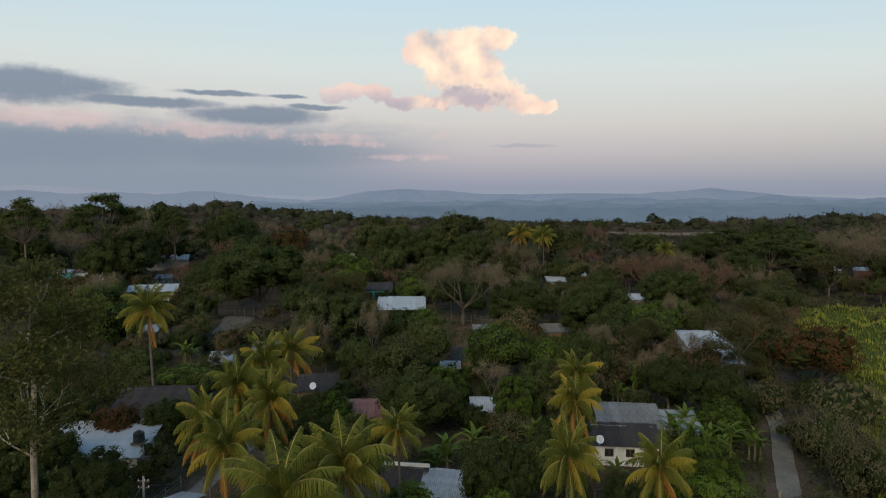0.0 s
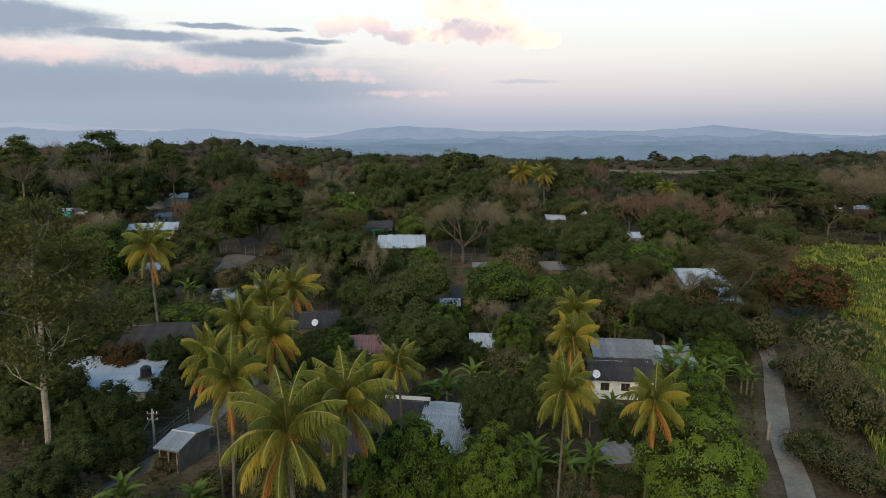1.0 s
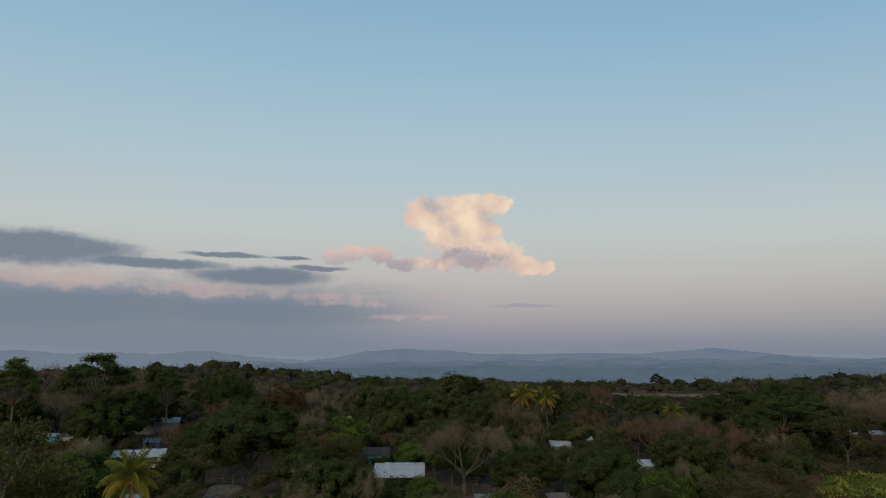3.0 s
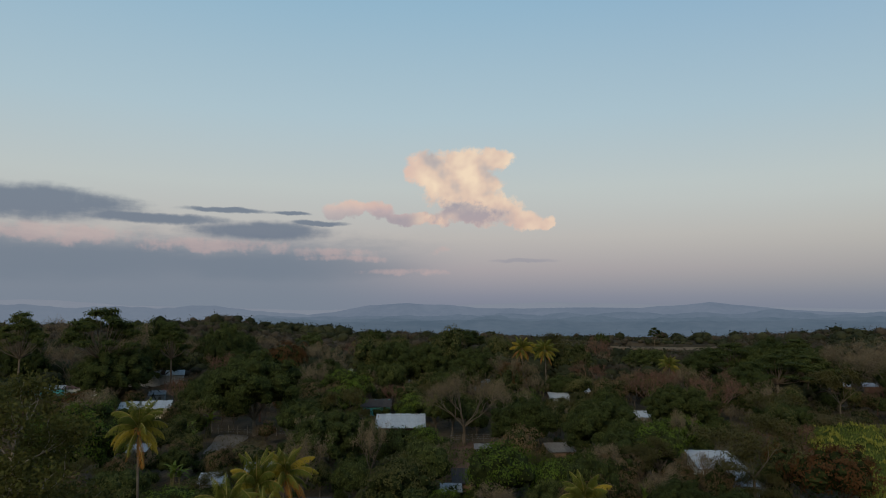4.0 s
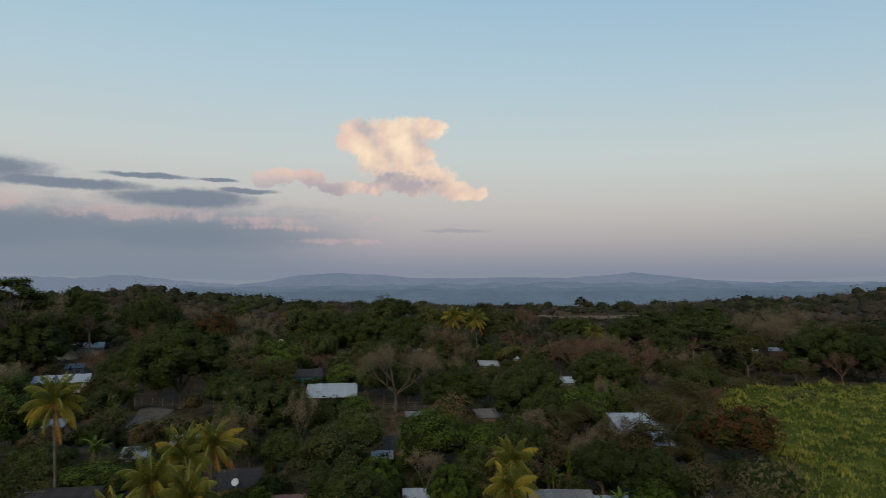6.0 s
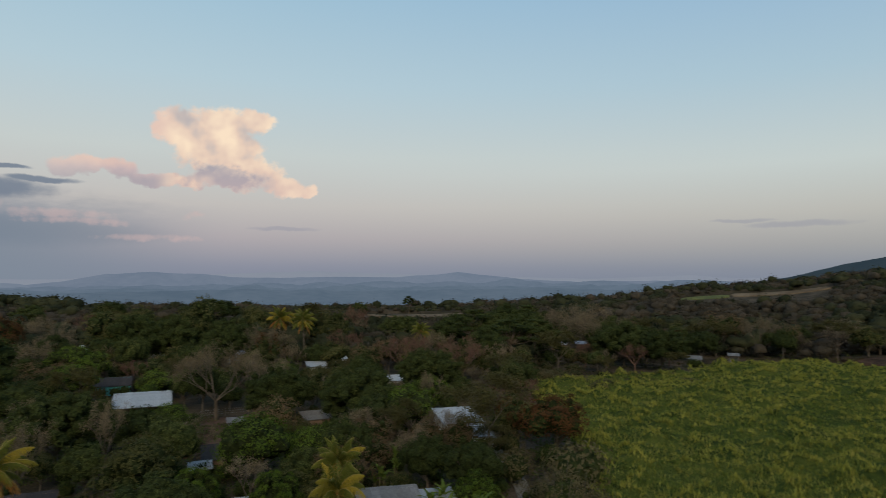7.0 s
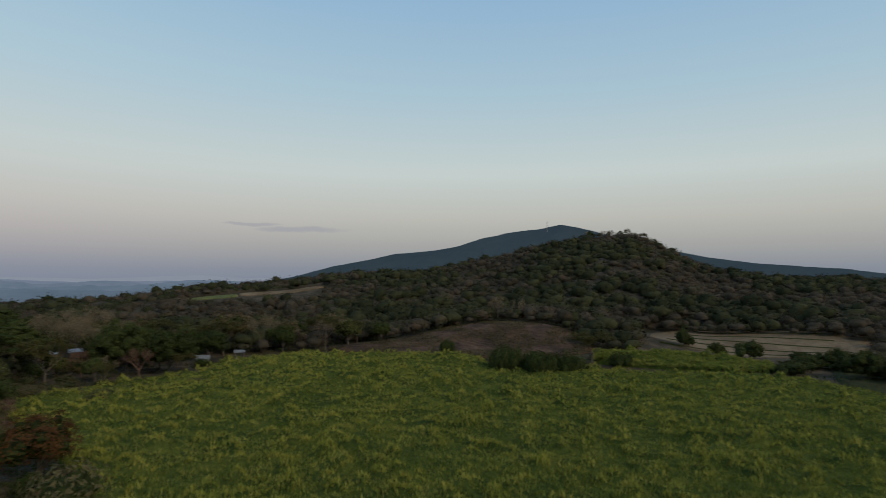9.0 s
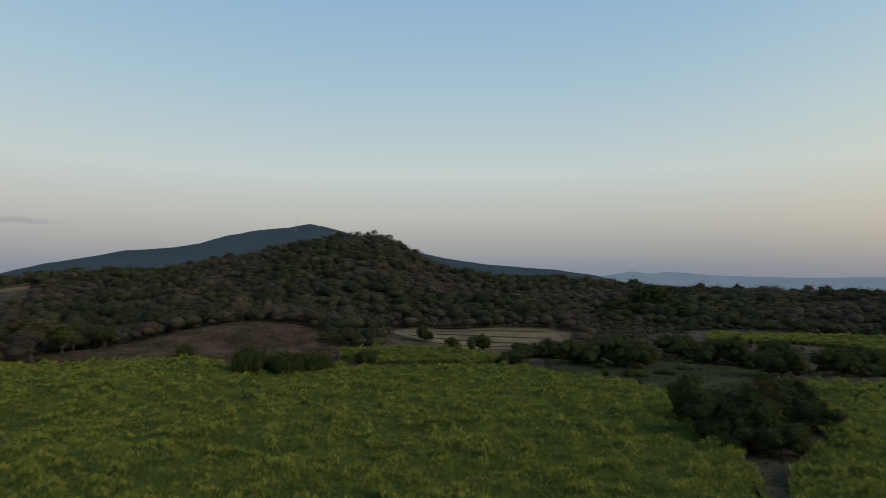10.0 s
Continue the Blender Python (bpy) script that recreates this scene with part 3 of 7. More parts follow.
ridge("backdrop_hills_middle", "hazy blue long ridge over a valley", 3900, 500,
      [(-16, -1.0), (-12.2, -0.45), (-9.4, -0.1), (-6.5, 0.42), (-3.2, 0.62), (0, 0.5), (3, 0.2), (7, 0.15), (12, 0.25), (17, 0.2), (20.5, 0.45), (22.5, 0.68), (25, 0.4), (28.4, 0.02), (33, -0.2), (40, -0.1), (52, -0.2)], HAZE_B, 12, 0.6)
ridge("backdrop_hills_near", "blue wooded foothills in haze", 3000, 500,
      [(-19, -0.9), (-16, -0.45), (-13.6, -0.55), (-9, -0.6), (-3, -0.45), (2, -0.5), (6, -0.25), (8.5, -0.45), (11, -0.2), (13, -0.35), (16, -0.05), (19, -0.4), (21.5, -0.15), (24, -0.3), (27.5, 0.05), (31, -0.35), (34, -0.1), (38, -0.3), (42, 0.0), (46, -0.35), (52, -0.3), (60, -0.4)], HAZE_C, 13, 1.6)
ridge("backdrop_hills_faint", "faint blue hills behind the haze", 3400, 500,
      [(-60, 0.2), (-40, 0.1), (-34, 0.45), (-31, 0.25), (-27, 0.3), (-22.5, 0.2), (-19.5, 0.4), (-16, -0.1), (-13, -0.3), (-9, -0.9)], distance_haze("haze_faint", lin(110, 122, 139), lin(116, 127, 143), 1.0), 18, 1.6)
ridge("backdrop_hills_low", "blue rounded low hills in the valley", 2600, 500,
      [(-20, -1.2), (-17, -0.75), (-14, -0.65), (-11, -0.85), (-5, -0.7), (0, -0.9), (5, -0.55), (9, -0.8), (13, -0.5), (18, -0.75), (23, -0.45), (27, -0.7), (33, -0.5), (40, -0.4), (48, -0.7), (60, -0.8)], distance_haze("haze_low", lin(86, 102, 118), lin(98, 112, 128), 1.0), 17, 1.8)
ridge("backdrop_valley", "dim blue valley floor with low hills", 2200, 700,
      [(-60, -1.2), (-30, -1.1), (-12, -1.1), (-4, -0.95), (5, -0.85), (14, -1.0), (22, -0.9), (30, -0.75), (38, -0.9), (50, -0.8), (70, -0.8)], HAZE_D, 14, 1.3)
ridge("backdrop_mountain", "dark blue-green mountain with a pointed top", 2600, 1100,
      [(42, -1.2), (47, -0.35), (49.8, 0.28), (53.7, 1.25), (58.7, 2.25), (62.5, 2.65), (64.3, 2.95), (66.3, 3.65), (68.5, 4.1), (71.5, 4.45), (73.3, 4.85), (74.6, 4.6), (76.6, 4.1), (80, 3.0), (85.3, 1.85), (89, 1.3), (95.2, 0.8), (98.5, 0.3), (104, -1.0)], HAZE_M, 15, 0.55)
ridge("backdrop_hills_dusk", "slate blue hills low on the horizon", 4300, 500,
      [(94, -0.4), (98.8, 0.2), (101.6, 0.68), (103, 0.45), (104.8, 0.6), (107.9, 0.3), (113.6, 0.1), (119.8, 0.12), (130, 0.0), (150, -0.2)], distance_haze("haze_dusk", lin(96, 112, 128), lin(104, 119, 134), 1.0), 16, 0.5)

# a lattice mast on the mountain's shoulder
mast = thing("radio_mast", "thin grey radio mast on the mountain", "mast")
g = Geo()
mx, my = polar(72.2, 2560)
mz = 30 + 2600 * math.tan(radians(4.35))
for dx in (-3, 3):
    g.tube([(mx + dx, my + dx * 0.3, mz - 30), (mx, my, mz + 32)], [1.1, 0.7], 4)
for k in range(5):
    g.tube([(mx - 3 + k * 0.5, my, mz + k * 5), (mx + 3 - k * 0.5, my, mz + 4 + k * 5)], [0.5, 0.5], 4)
part("lattice", g, POLE, mast)


# ---------------------------------------------------------------- plants
def limb(g, rnd, p, d, length, radius, level, tips, spread, n=5, forks=(2, 3), lift=0.12):
    """A branch that bends, tapers and forks."""
    pts, q, dd = [p], p, d.copy()
    seg = 3 if level > 1 else 2
    for i in range(seg):
        dd = (dd + Vector((rnd.gauss(0, 0.13), rnd.gauss(0, 0.13), rnd.gauss(0, 0.08) + lift * 0.3))).normalized()
        q = q + dd * length / seg
        pts.append(q)
    g.tube(pts, [radius * (1 - 0.16 * i) for i in range(seg + 1)], n if level > 1 else 3, cap=False)
    if level == 0:
        tips.append((q, dd))
        return
    for _ in range(rnd.randint(*forks)):
        side = Vector((rnd.gauss(0, 1), rnd.gauss(0, 1), rnd.gauss(0, 0.5))).normalized()
        nd = (dd + side * spread).normalized()
        nd.z += lift
        k = rnd.uniform(0.62, 0.85)
        start = pts[-1] if rnd.random() < 0.75 else pts[-2]
        limb(g, rnd, start, nd.normalized(), length * k, radius * 0.58, level - 1, tips, spread, n, forks, lift)


def crown_points(rng, clumps, count, heart):
    """Leaf places and outward directions: leaves cover the outer side of each clump."""
    c = np.array([tuple(k[0]) for k in clumps])
    r = np.array([k[1] for k in clumps])
    d = np.array([tuple(k[2]) for k in clumps])
    own = np.repeat(np.arange(len(c)), max(3, count // len(c)))
    e = rng.normal(0, 0.75, (len(own), 3)) + d[own] * 0.85 + np.array([0, 0, 0.45])
    e /= np.linalg.norm(e, axis=1, keepdims=True)
    pos = c[own] + e * (r[own] * rng.uniform(0.78, 1.08, len(own)))[:, None]
    return pos, e * 0.9 + d[own] * 0.35


def make_clumps(rnd, w, h, base, n, ragged=1.0):
    """Leaf clumps spread evenly over a compact, uneven crown of width w between the heights base and h."""
    mid, half = (base + h) / 2, (h - base) / 2
    swell = [(Vector((rnd.gauss(0, 1), rnd.gauss(0, 1), rnd.gauss(0, 0.8))).normalized(), rnd.uniform(-0.30, 0.20) * ragged) for _ in range(9)]
    size = w * 1.12 / math.sqrt(n)
    clumps = []
    for i in range(n):
        u = 1 - 1.66 * (i + 0.5) / n + rnd.uniform(-0.09, 0.09)
        u = max(-1.0, min(1.0, u))
        a = 2.39996 * i + rnd.uniform(-0.6, 0.6)
        q = math.sqrt(1 - u * u)
        d = Vector((q * math.cos(a), q * math.sin(a), u))
        k = 1 + sum(g * max(0.0, d.dot(v)) ** 3 for v, g in swell) + rnd.uniform(-0.26, 0.10) * ragged
        r = size * rnd.uniform(0.6, 1.3)
        clumps.append((Vector((d.x * (w * 0.5 - r * 0.8) * k, d.y * (w * 0.5 - r * 0.8) * k, mid + d.z * (half - r * 0.8) * k)), r, d))
    return clumps, Vector((0, 0, mid))


SIZES = {}          # height and width that each template was built with
POOL = {}           # templates by kind
PENDING = []        # templates' own places, set when all copies are made
USED = {}


def leafy_template(kind, name, label, category, seed, h, w, count, leaf, base=0.25, clumps=60, trunk_r=0.28, bark=None, droop=0.8, far=False, core=0.86, twiggy=False, ragged=1.0, tier=""):
    rnd, rng = random.Random(seed), np.random.default_rng(seed)
    root = thing(name, label, category)
    g = Geo()
    L, heart = make_clumps(rnd, w, h, h * base, clumps, ragged)
    fork = Vector((rnd.uniform(-0.2, 0.2), rnd.uniform(-0.2, 0.2), max(0.3, h * base * 1.15)))
    g.tube([(0, 0, -0.3), (rnd.uniform(-.1, .1), rnd.uniform(-.1, .1), fork.z * 0.5), fork], [trunk_r * 1.3, trunk_r, trunk_r * 0.85], 7)
    for c, r, d in L[::max(1, len(L) // 7)]:
        g.tube([fork, fork.lerp(c, 0.55) + Vector((0, 0, -0.2)), c], [trunk_r * 0.6, trunk_r * 0.38, trunk_r * 0.12], 4, cap=False)
    if twiggy:
        for k in range(60):
            a, t = rnd.uniform(0, 6.283), rnd.uniform(0.35, 1.05)
            p0 = Vector((math.cos(a) * w * 0.22, math.sin(a) * w * 0.22, h * rnd.uniform(0.1, 0.5)))
            p1 = Vector((math.cos(a + rnd.uniform(-0.5, 0.5)) * w * 0.52 * t, math.sin(a) * w * 0.52 * t, h * rnd.uniform(0.5, 1.06)))
            g.tube([p0, p0.lerp(p1, 0.5) + Vector((rnd.gauss(0, 0.2), rnd.gauss(0, 0.2), 0.15)), p1], [0.03, 0.02, 0.01], 3, cap=False)
    part("trunk", g, bark or BARK, root)
    pos, d = crown_points(rng, L, count, heart)
    q = leaf_quads(rng, pos, d * 1.5, leaf[0], leaf[1], droop)
    # inner leaf mass with shade painted in, one lump behind each clump and one heart
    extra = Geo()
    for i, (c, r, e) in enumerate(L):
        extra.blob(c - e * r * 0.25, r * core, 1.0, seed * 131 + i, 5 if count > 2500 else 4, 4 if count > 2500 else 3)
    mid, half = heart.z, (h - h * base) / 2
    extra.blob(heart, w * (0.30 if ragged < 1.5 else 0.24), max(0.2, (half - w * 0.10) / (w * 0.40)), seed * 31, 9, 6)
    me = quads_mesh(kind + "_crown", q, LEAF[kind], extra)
    me.materials.append(INNER_SHADE)
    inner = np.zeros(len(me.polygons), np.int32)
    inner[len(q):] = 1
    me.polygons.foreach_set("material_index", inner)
    part("crown", me, None, root)
    POOL.setdefault(kind + ("_far" if far else tier), []).append(root)
    SIZES[root] = (h, w)


for s in (1, 2, 3):
    leafy_template("mango_near", "mango_tree", "leafy mango tree with bright green dense crown", "tree", s, 9.0, 9.5, 17000, (0.27, 0.10), 0.0, 130, 0.26, core=0.78, ragged=1.2)
for s in (4, 5, 6, 7):
    leafy_template("mango_dark", "broadleaf_tree", "dense dark green broadleaf tree with rounded crown", "tree", s, 10.0, 10.0, 6800, (0.30, 0.135), 0.16, 96, 0.26, core=0.78, ragged=1.35)
# tall old trees
for s in (301, 302):
    leafy_template("mango_dark", "broadleaf_tree", "tall dark green broadleaf tree with broad lobed crown", "tree", s, 18.0, 20.0, 10500, (0.48, 0.22), 0.16, 140, 0.42, core=0.8, ragged=1.6, tier="_big")
leafy_template("mango_near", "mango_tree", "large old mango tree with dense green crown", "tree", 303, 16.0, 18.0, 9500, (0.44, 0.20), 0.12, 130, 0.4, core=0.8, ragged=1.4, tier="_big")
# lighter builds of the same trees for farther off
for s in (1, 2, 3):
    leafy_template("mango_near", "mango_tree", "leafy mango tree with bright green dense crown", "tree", s + 40, 9.0, 9.5, 2500, (0.36, 0.16), 0.14, 54, 0.26, far=True, core=0.78, ragged=1.4)
for s in (4, 5, 6, 7):
    leafy_template("mango_dark", "broadleaf_tree", "dense dark green broadleaf tree with rounded crown", "tree", s + 40, 10.0, 10.0, 2500, (0.36, 0.165), 0.18, 52, 0.26, far=True, core=0.78, ragged=1.5)
for s in (204, 205, 206):
    leafy_template("olive", "olive_tree", "broadleaf tree with thinning olive dry-season crown", "tree", s, 10.0, 9.0, 2500, (0.40, 0.165), 0.14, 52, 0.2, core=0.6, ragged=1.9)
    leafy_template("drybrown", "dry_leaved_tree", "tree with dry brown leaves still on it", "tree", s + 10, 10.0, 9.5, 2400, (0.40, 0.15), 0.16, 50, 0.2, core=0.5, ragged=1.9)
for s in (8, 9):
    leafy_template("redleaf", "rust_leaved_tree", "tree with dry rust-brown leaves", "tree", s, 9.0, 10.0, 3000, (0.44, 0.22), 0.08, 60, 0.22, core=0.6, ragged=1.5)
for s in (10, 11, 12):
    leafy_template("clump", "thicket_tree", "dark thicket tree at the cane field's edge", "tree", s, 10.0, 14.0, 1900, (0.62, 0.28), -0.12, 64, 0.2, ragged=2.2)
for s in (13, 14):
    leafy_template("hedge", "hedge_bush", "dark green rounded bush in the cane", "bush", s, 4.5, 12.0, 1600, (0.6, 0.3), -0.2, 40, 0.12, ragged=2.2)
for s in (15, 16, 17):
    leafy_template("bush", "dry_bush", "dry brownish roadside bush with tangled twigs", "bush", s, 3.5, 5.5, 2600, (0.22, 0.09), -0.15, 40, 0.05, core=0.6, twiggy=True)
    leafy_template("bush", "dry_bush", "dry brownish roadside bush with tangled twigs", "bush", s + 40, 3.5, 5.5, 480, (0.40, 0.17), -0.15, 20, 0.08, far=True, core=0.6)
for s in (18, 19, 20):
    leafy_template("shrub", "green_shrub", "low leafy green shrub between the houses", "shrub", s, 3.0, 4.0, 300, (0.42, 0.20), -0.15, 14, 0.06, ragged=1.8)


def bare_template(kind, seed, h, w, twig, tuft, label, level=4):
    rnd, rng = random.Random(seed), np.random.default_rng(seed)
    root = thing("bare_tree", label, "tree")
    g, tips = Geo(), []
    fork_z = h * 0.24
    g.tube([(0, 0, -0.3), (0.1, -0.1, fork_z * 0.6), (0.0, 0.1, fork_z)], [w * 0.023, w * 0.018, w * 0.015], 6)
    for i in range(5):
        a = 2 * math.pi * (i + rnd.uniform(-0.2, 0.2)) / 5
        out = rnd.uniform(0.35, 0.75) * w / h
        limb(g, rnd, Vector((0, 0, fork_z)), Vector((math.cos(a) * out, math.sin(a) * out, 0.75)).normalized(), h * 0.25, w * 0.010, level, tips, 0.62, 4 if level > 3 else 3, (2, 3), 0.1)
    hi = max(t[0].z for t in tips)
    wide = np.percentile([2 * math.hypot(t[0].x, t[0].y) for t in tips], 96)
    k = Vector((w / wide, w / wide, h / hi))
    g.v = [Vector((v.x * k.x, v.y * k.y, v.z * k.z)) for v in g.v]
    part("trunk", g, twig, root)
    p = np.array([(t[0].x * k.x, t[0].y * k.y, t[0].z * k.z) for t in tips])
    d = np.array([tuple(t[1]) for t in tips])
    reps = max(1, int((3400 if level > 3 else 1700) / len(p)))
    pos = np.repeat(p, reps, 0) + rng.normal(0, 0.5, (len(p) * reps, 3))
    q = leaf_quads(rng, pos, rng.normal(0, 1, pos.shape), 0.85, 0.045 if level > 3 else 0.075, -0.6)
    part("crown", quads_mesh(kind + "_crown", q, tuft), None, root)
    POOL.setdefault(kind, []).append(root)
    SIZES[root] = (h, w)


for s in (21, 22, 23):
    bare_template("bare", s, 12.0, 14.0, TWIG, DRY_TUFT, "leafless pale grey-brown tree with fine twigs")
for s in (24, 25):
    bare_template("redbare", s, 12.0, 14.5, RED_TWIG, RED_TUFT, "leafless spreading tree with reddish brown twigs", 3)


for s in (26, 27):
    bare_template("bare_far", s, 12.0, 14.0, TWIG, DRY_TUFT, "leafless pale grey-brown tree with fine twigs", 3)


def acacia_template(seed, h, w, kind="acacia"):
    """A spreading tree with visible limbs and thin, layered foliage."""
    rnd, rng = random.Random(seed), np.random.default_rng(seed)
    root = thing("umbrella_tree", "spreading tree with brown limbs and thin feathery crown", "tree")
    g, tips = Geo(), []
    g.tube([(0, 0, -0.3), (0.15, 0, h * 0.18), (0.05, 0.1, h * 0.34)], [0.28, 0.22, 0.19], 7)
    for i in range(5):
        a = 2 * math.pi * (i + rnd.uniform(-0.2, 0.2)) / 5
        limb(g, rnd, Vector((0.05, 0.1, h * 0.32)), Vector((math.cos(a) * 0.8, math.sin(a) * 0.8, 0.8)).normalized(), h * 0.26, 0.10, 3, tips, 0.5, 4, (2, 3), 0.05)
    hi = max(t[0].z for t in tips)
    wide = np.percentile([2 * math.hypot(t[0].x, t[0].y) for t in tips], 95)
    k = Vector((w / wide, w / wide, (h - 0.4) / hi))
    g.v = [Vector((v.x * k.x, v.y * k.y, v.z * k.z)) for v in g.v]
    part("trunk", g, LIMB_BARK, root)
    p = np.array([(t[0].x * k.x, t[0].y * k.y, t[0].z * k.z) for t in tips])
    reps = max(1, int((3000 if "far" in kind else 9500) / len(p)))
    pos = np.repeat(p, reps, 0) + rng.normal(0, 1, (len(p) * reps, 3)) * np.array([0.95, 0.95, 0.32])
    q = leaf_quads(rng, pos, np.tile([0, 0, 1.0], (len(pos), 1)), 0.7 if "far" in kind else 0.38, 0.3 if "far" in kind else 0.15, 0.1)
    part("crown", quads_mesh(kind + "_crown", q, LEAF["acacia"]), None, root)
    POOL.setdefault(kind, []).append(root)
    SIZES[root] = (h, w)


acacia_template(31, 13.0, 15.0)
acacia_template(32, 13.0, 15.0)
acacia_template(33, 13.0, 15.0, "acacia_far")


def umbrella_template(seed, h=18.0, w=16.0):
    """A flat-topped shade tree: rising limbs under broad, thin plates of leaves with gaps of sky."""
    rnd, rng = random.Random(seed), np.random.default_rng(seed)
    root = thing("umbrella_tree", "tall shade tree with flat layered green crown", "tree")
    g, extra, pos, nor = Geo(), Geo(), [], []
    fork = Vector((0.1, 0, h * 0.48))
    g.tube([(0, 0, -0.3), (0.2, 0.1, h * 0.25), fork], [0.42, 0.32, 0.26], 7)
    for i in range(30):
        rho = math.sqrt((i + 0.5) / 30)
        a = 2.39996 * i + rnd.uniform(-0.5, 0.5)
        rad = w * rnd.uniform(0.09, 0.16)
        c = Vector((math.cos(a) * rho * w * 0.43, math.sin(a) * rho * w * 0.43, h * (0.94 - 0.30 * rho * rho) + rnd.uniform(-0.05, 0.04) * h))
        g.tube([fork, fork.lerp(c, 0.6) + Vector((0, 0, -0.03 * h)), c], [0.16, 0.09, 0.03], 4, cap=False)
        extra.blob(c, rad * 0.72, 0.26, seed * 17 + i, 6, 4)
        e = rng.normal(0, 1, (170, 3))
        e /= np.linalg.norm(e, axis=1, keepdims=True)
        pos.append(np.array(c) + e * rad * rng.uniform(0.6, 1.1, (170, 1)) * np.array([1, 1, 0.36]))
        nor.append(e * np.array([0.5, 0.5, 0.6]) + np.array([0, 0, 0.6]))
    part("trunk", g, LIMB_BARK, root)
    q = leaf_quads(rng, np.concatenate(pos), np.concatenate(nor), 0.50, 0.24, 0.2)
    # plate cores get the same dark colour as painted inner shade
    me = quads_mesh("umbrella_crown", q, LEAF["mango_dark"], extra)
    me.materials.append(INNER_SHADE)
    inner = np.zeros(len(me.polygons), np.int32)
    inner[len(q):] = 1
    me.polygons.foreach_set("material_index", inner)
    part("crown", me, None, root)
    POOL.setdefault("umbrella", []).append(root)
    SIZES[root] = (h, w)


umbrella_template(35)
umbrella_template(36)


def tall_template(seed=41, h=23.0, w=10.0):
    """A tall slender tree: a long pale stem, a few rising limbs and loose leaf clusters."""
    rnd, rng = random.Random(seed), np.random.default_rng(seed)
    root = thing("tall_slender_tree", "tall slender tree with long pale trunk and sparse olive leaves", "tree")
    g, tips = Geo(), []
    stem = [Vector((0, 0, -0.3)), Vector((-0.15, 0, 4)), Vector((-0.3, 0.1, 9)), Vector((-0.55, 0, 14)), Vector((-0.4, 0.1, 18)), Vector((-0.6, 0, 21))]
    g.tube(stem, [0.42, 0.26, 0.22, 0.18, 0.12, 0.05], 8)
    for i in range(17):
        z = 8 + 12.5 * i / 16
        a = i * 2.4
        p = stem[2].lerp(stem[4], min(1, (z - 9) / 9)) if z > 9 else stem[2]
        p = Vector((p.x, p.y, z))
        limb(g, rnd, p, Vector((math.cos(a), math.sin(a), 0.45)).normalized(), w * 0.24 * (1.25 - 0.5 * i / 16), 0.10, 3, tips, 0.55, 4, (2, 3), 0.15)
    part("trunk", g, PALE_BARK, root)
    p = np.array([tuple(t[0]) for t in tips])
    reps = max(1, int(19000 / len(p)))
    pos = np.repeat(p, reps, 0) + rng.normal(0, 1, (len(p) * reps, 3)) * np.array([0.7, 0.7, 0.55])
    q = leaf_quads(rng, pos, rng.normal(0, 0.6, pos.shape) + np.array([0, 0, 0.6]), 0.34, 0.17, 0.8)
    part("crown", quads_mesh("tall_crown", q, LEAF["eucalyptus"]), None, root)
    POOL["eucalyptus"] = [root]
    SIZES[root] = (h, w)


tall_template()


# coconut palms: each frond is an arched rib with two rows of hanging leaflets
def frond_mesh(seed, kind, rise, bend, length=3.75):
    """A frond that leaves the crown at the angle rise and bows by bend degrees; its leaflets hang from the rib."""
    rng = np.random.default_rng(seed)
    n = 78
    t = np.linspace(0.0, 1.0, n)
    ang = np.radians(rise - bend * t ** 1.25)
    step = length / (n - 1)
    rib = np.stack([np.cumsum(np.cos(ang)) * step, 0.25 * t * t, np.cumsum(np.sin(ang)) * step], 1)
    tang = np.stack([np.cos(ang), np.zeros(n), np.sin(ang)], 1)
    quads = []
    size = 0.98 * np.sin(np.pi * np.clip(t * 0.84 + 0.13, 0, 1)) ** 0.8
    for side in (-1, 1):
        for i in range(9, n):
            d = tang[i] * 0.60 + np.array([0, side * 0.62, -0.40 - 0.55 * rng.random()]) + rng.normal(0, 0.07, 3)
            d /= np.linalg.norm(d)
            w = tang[i] * 0.029
            L = size[i] * rng.uniform(0.82, 1.1)
            b = rib[i] + d * L * 0.5
            c = b + (d * 0.75 + np.array([0, 0, -0.75])) * L * 0.52
            quads.append([rib[i] - w * 0.7, rib[i] + w * 0.7, b + w, b - w])
            quads.append([b - w, b + w, c + w * 0.2, c - w * 0.2])
    g = Geo()
    k = [tuple(rib[i]) for i in range(0, n, 11)]
    g.tube([(-0.1, 0, -0.05)] + k, [0.075] + [0.06 * (1 - 0.8 * i / len(k)) for i in range(len(k))], 4)
    me = quads_mesh("frond_" + kind, np.array(quads), FROND[kind], g)
    me.materials.append(RIB)
    for p in list(me.polygons)[len(quads):]:
        p.material_index = 1
    return me


SPREAD = [(84, 58), (66, 84), (44, 100), (18, 92), (-12, 66), (-46, 36)]
FRONDS = {k: [frond_mesh(50 + i + 7 * j, k, *a) for i, a in enumerate(SPREAD)] for j, k in enumerate(("green", "gold", "orange"))}


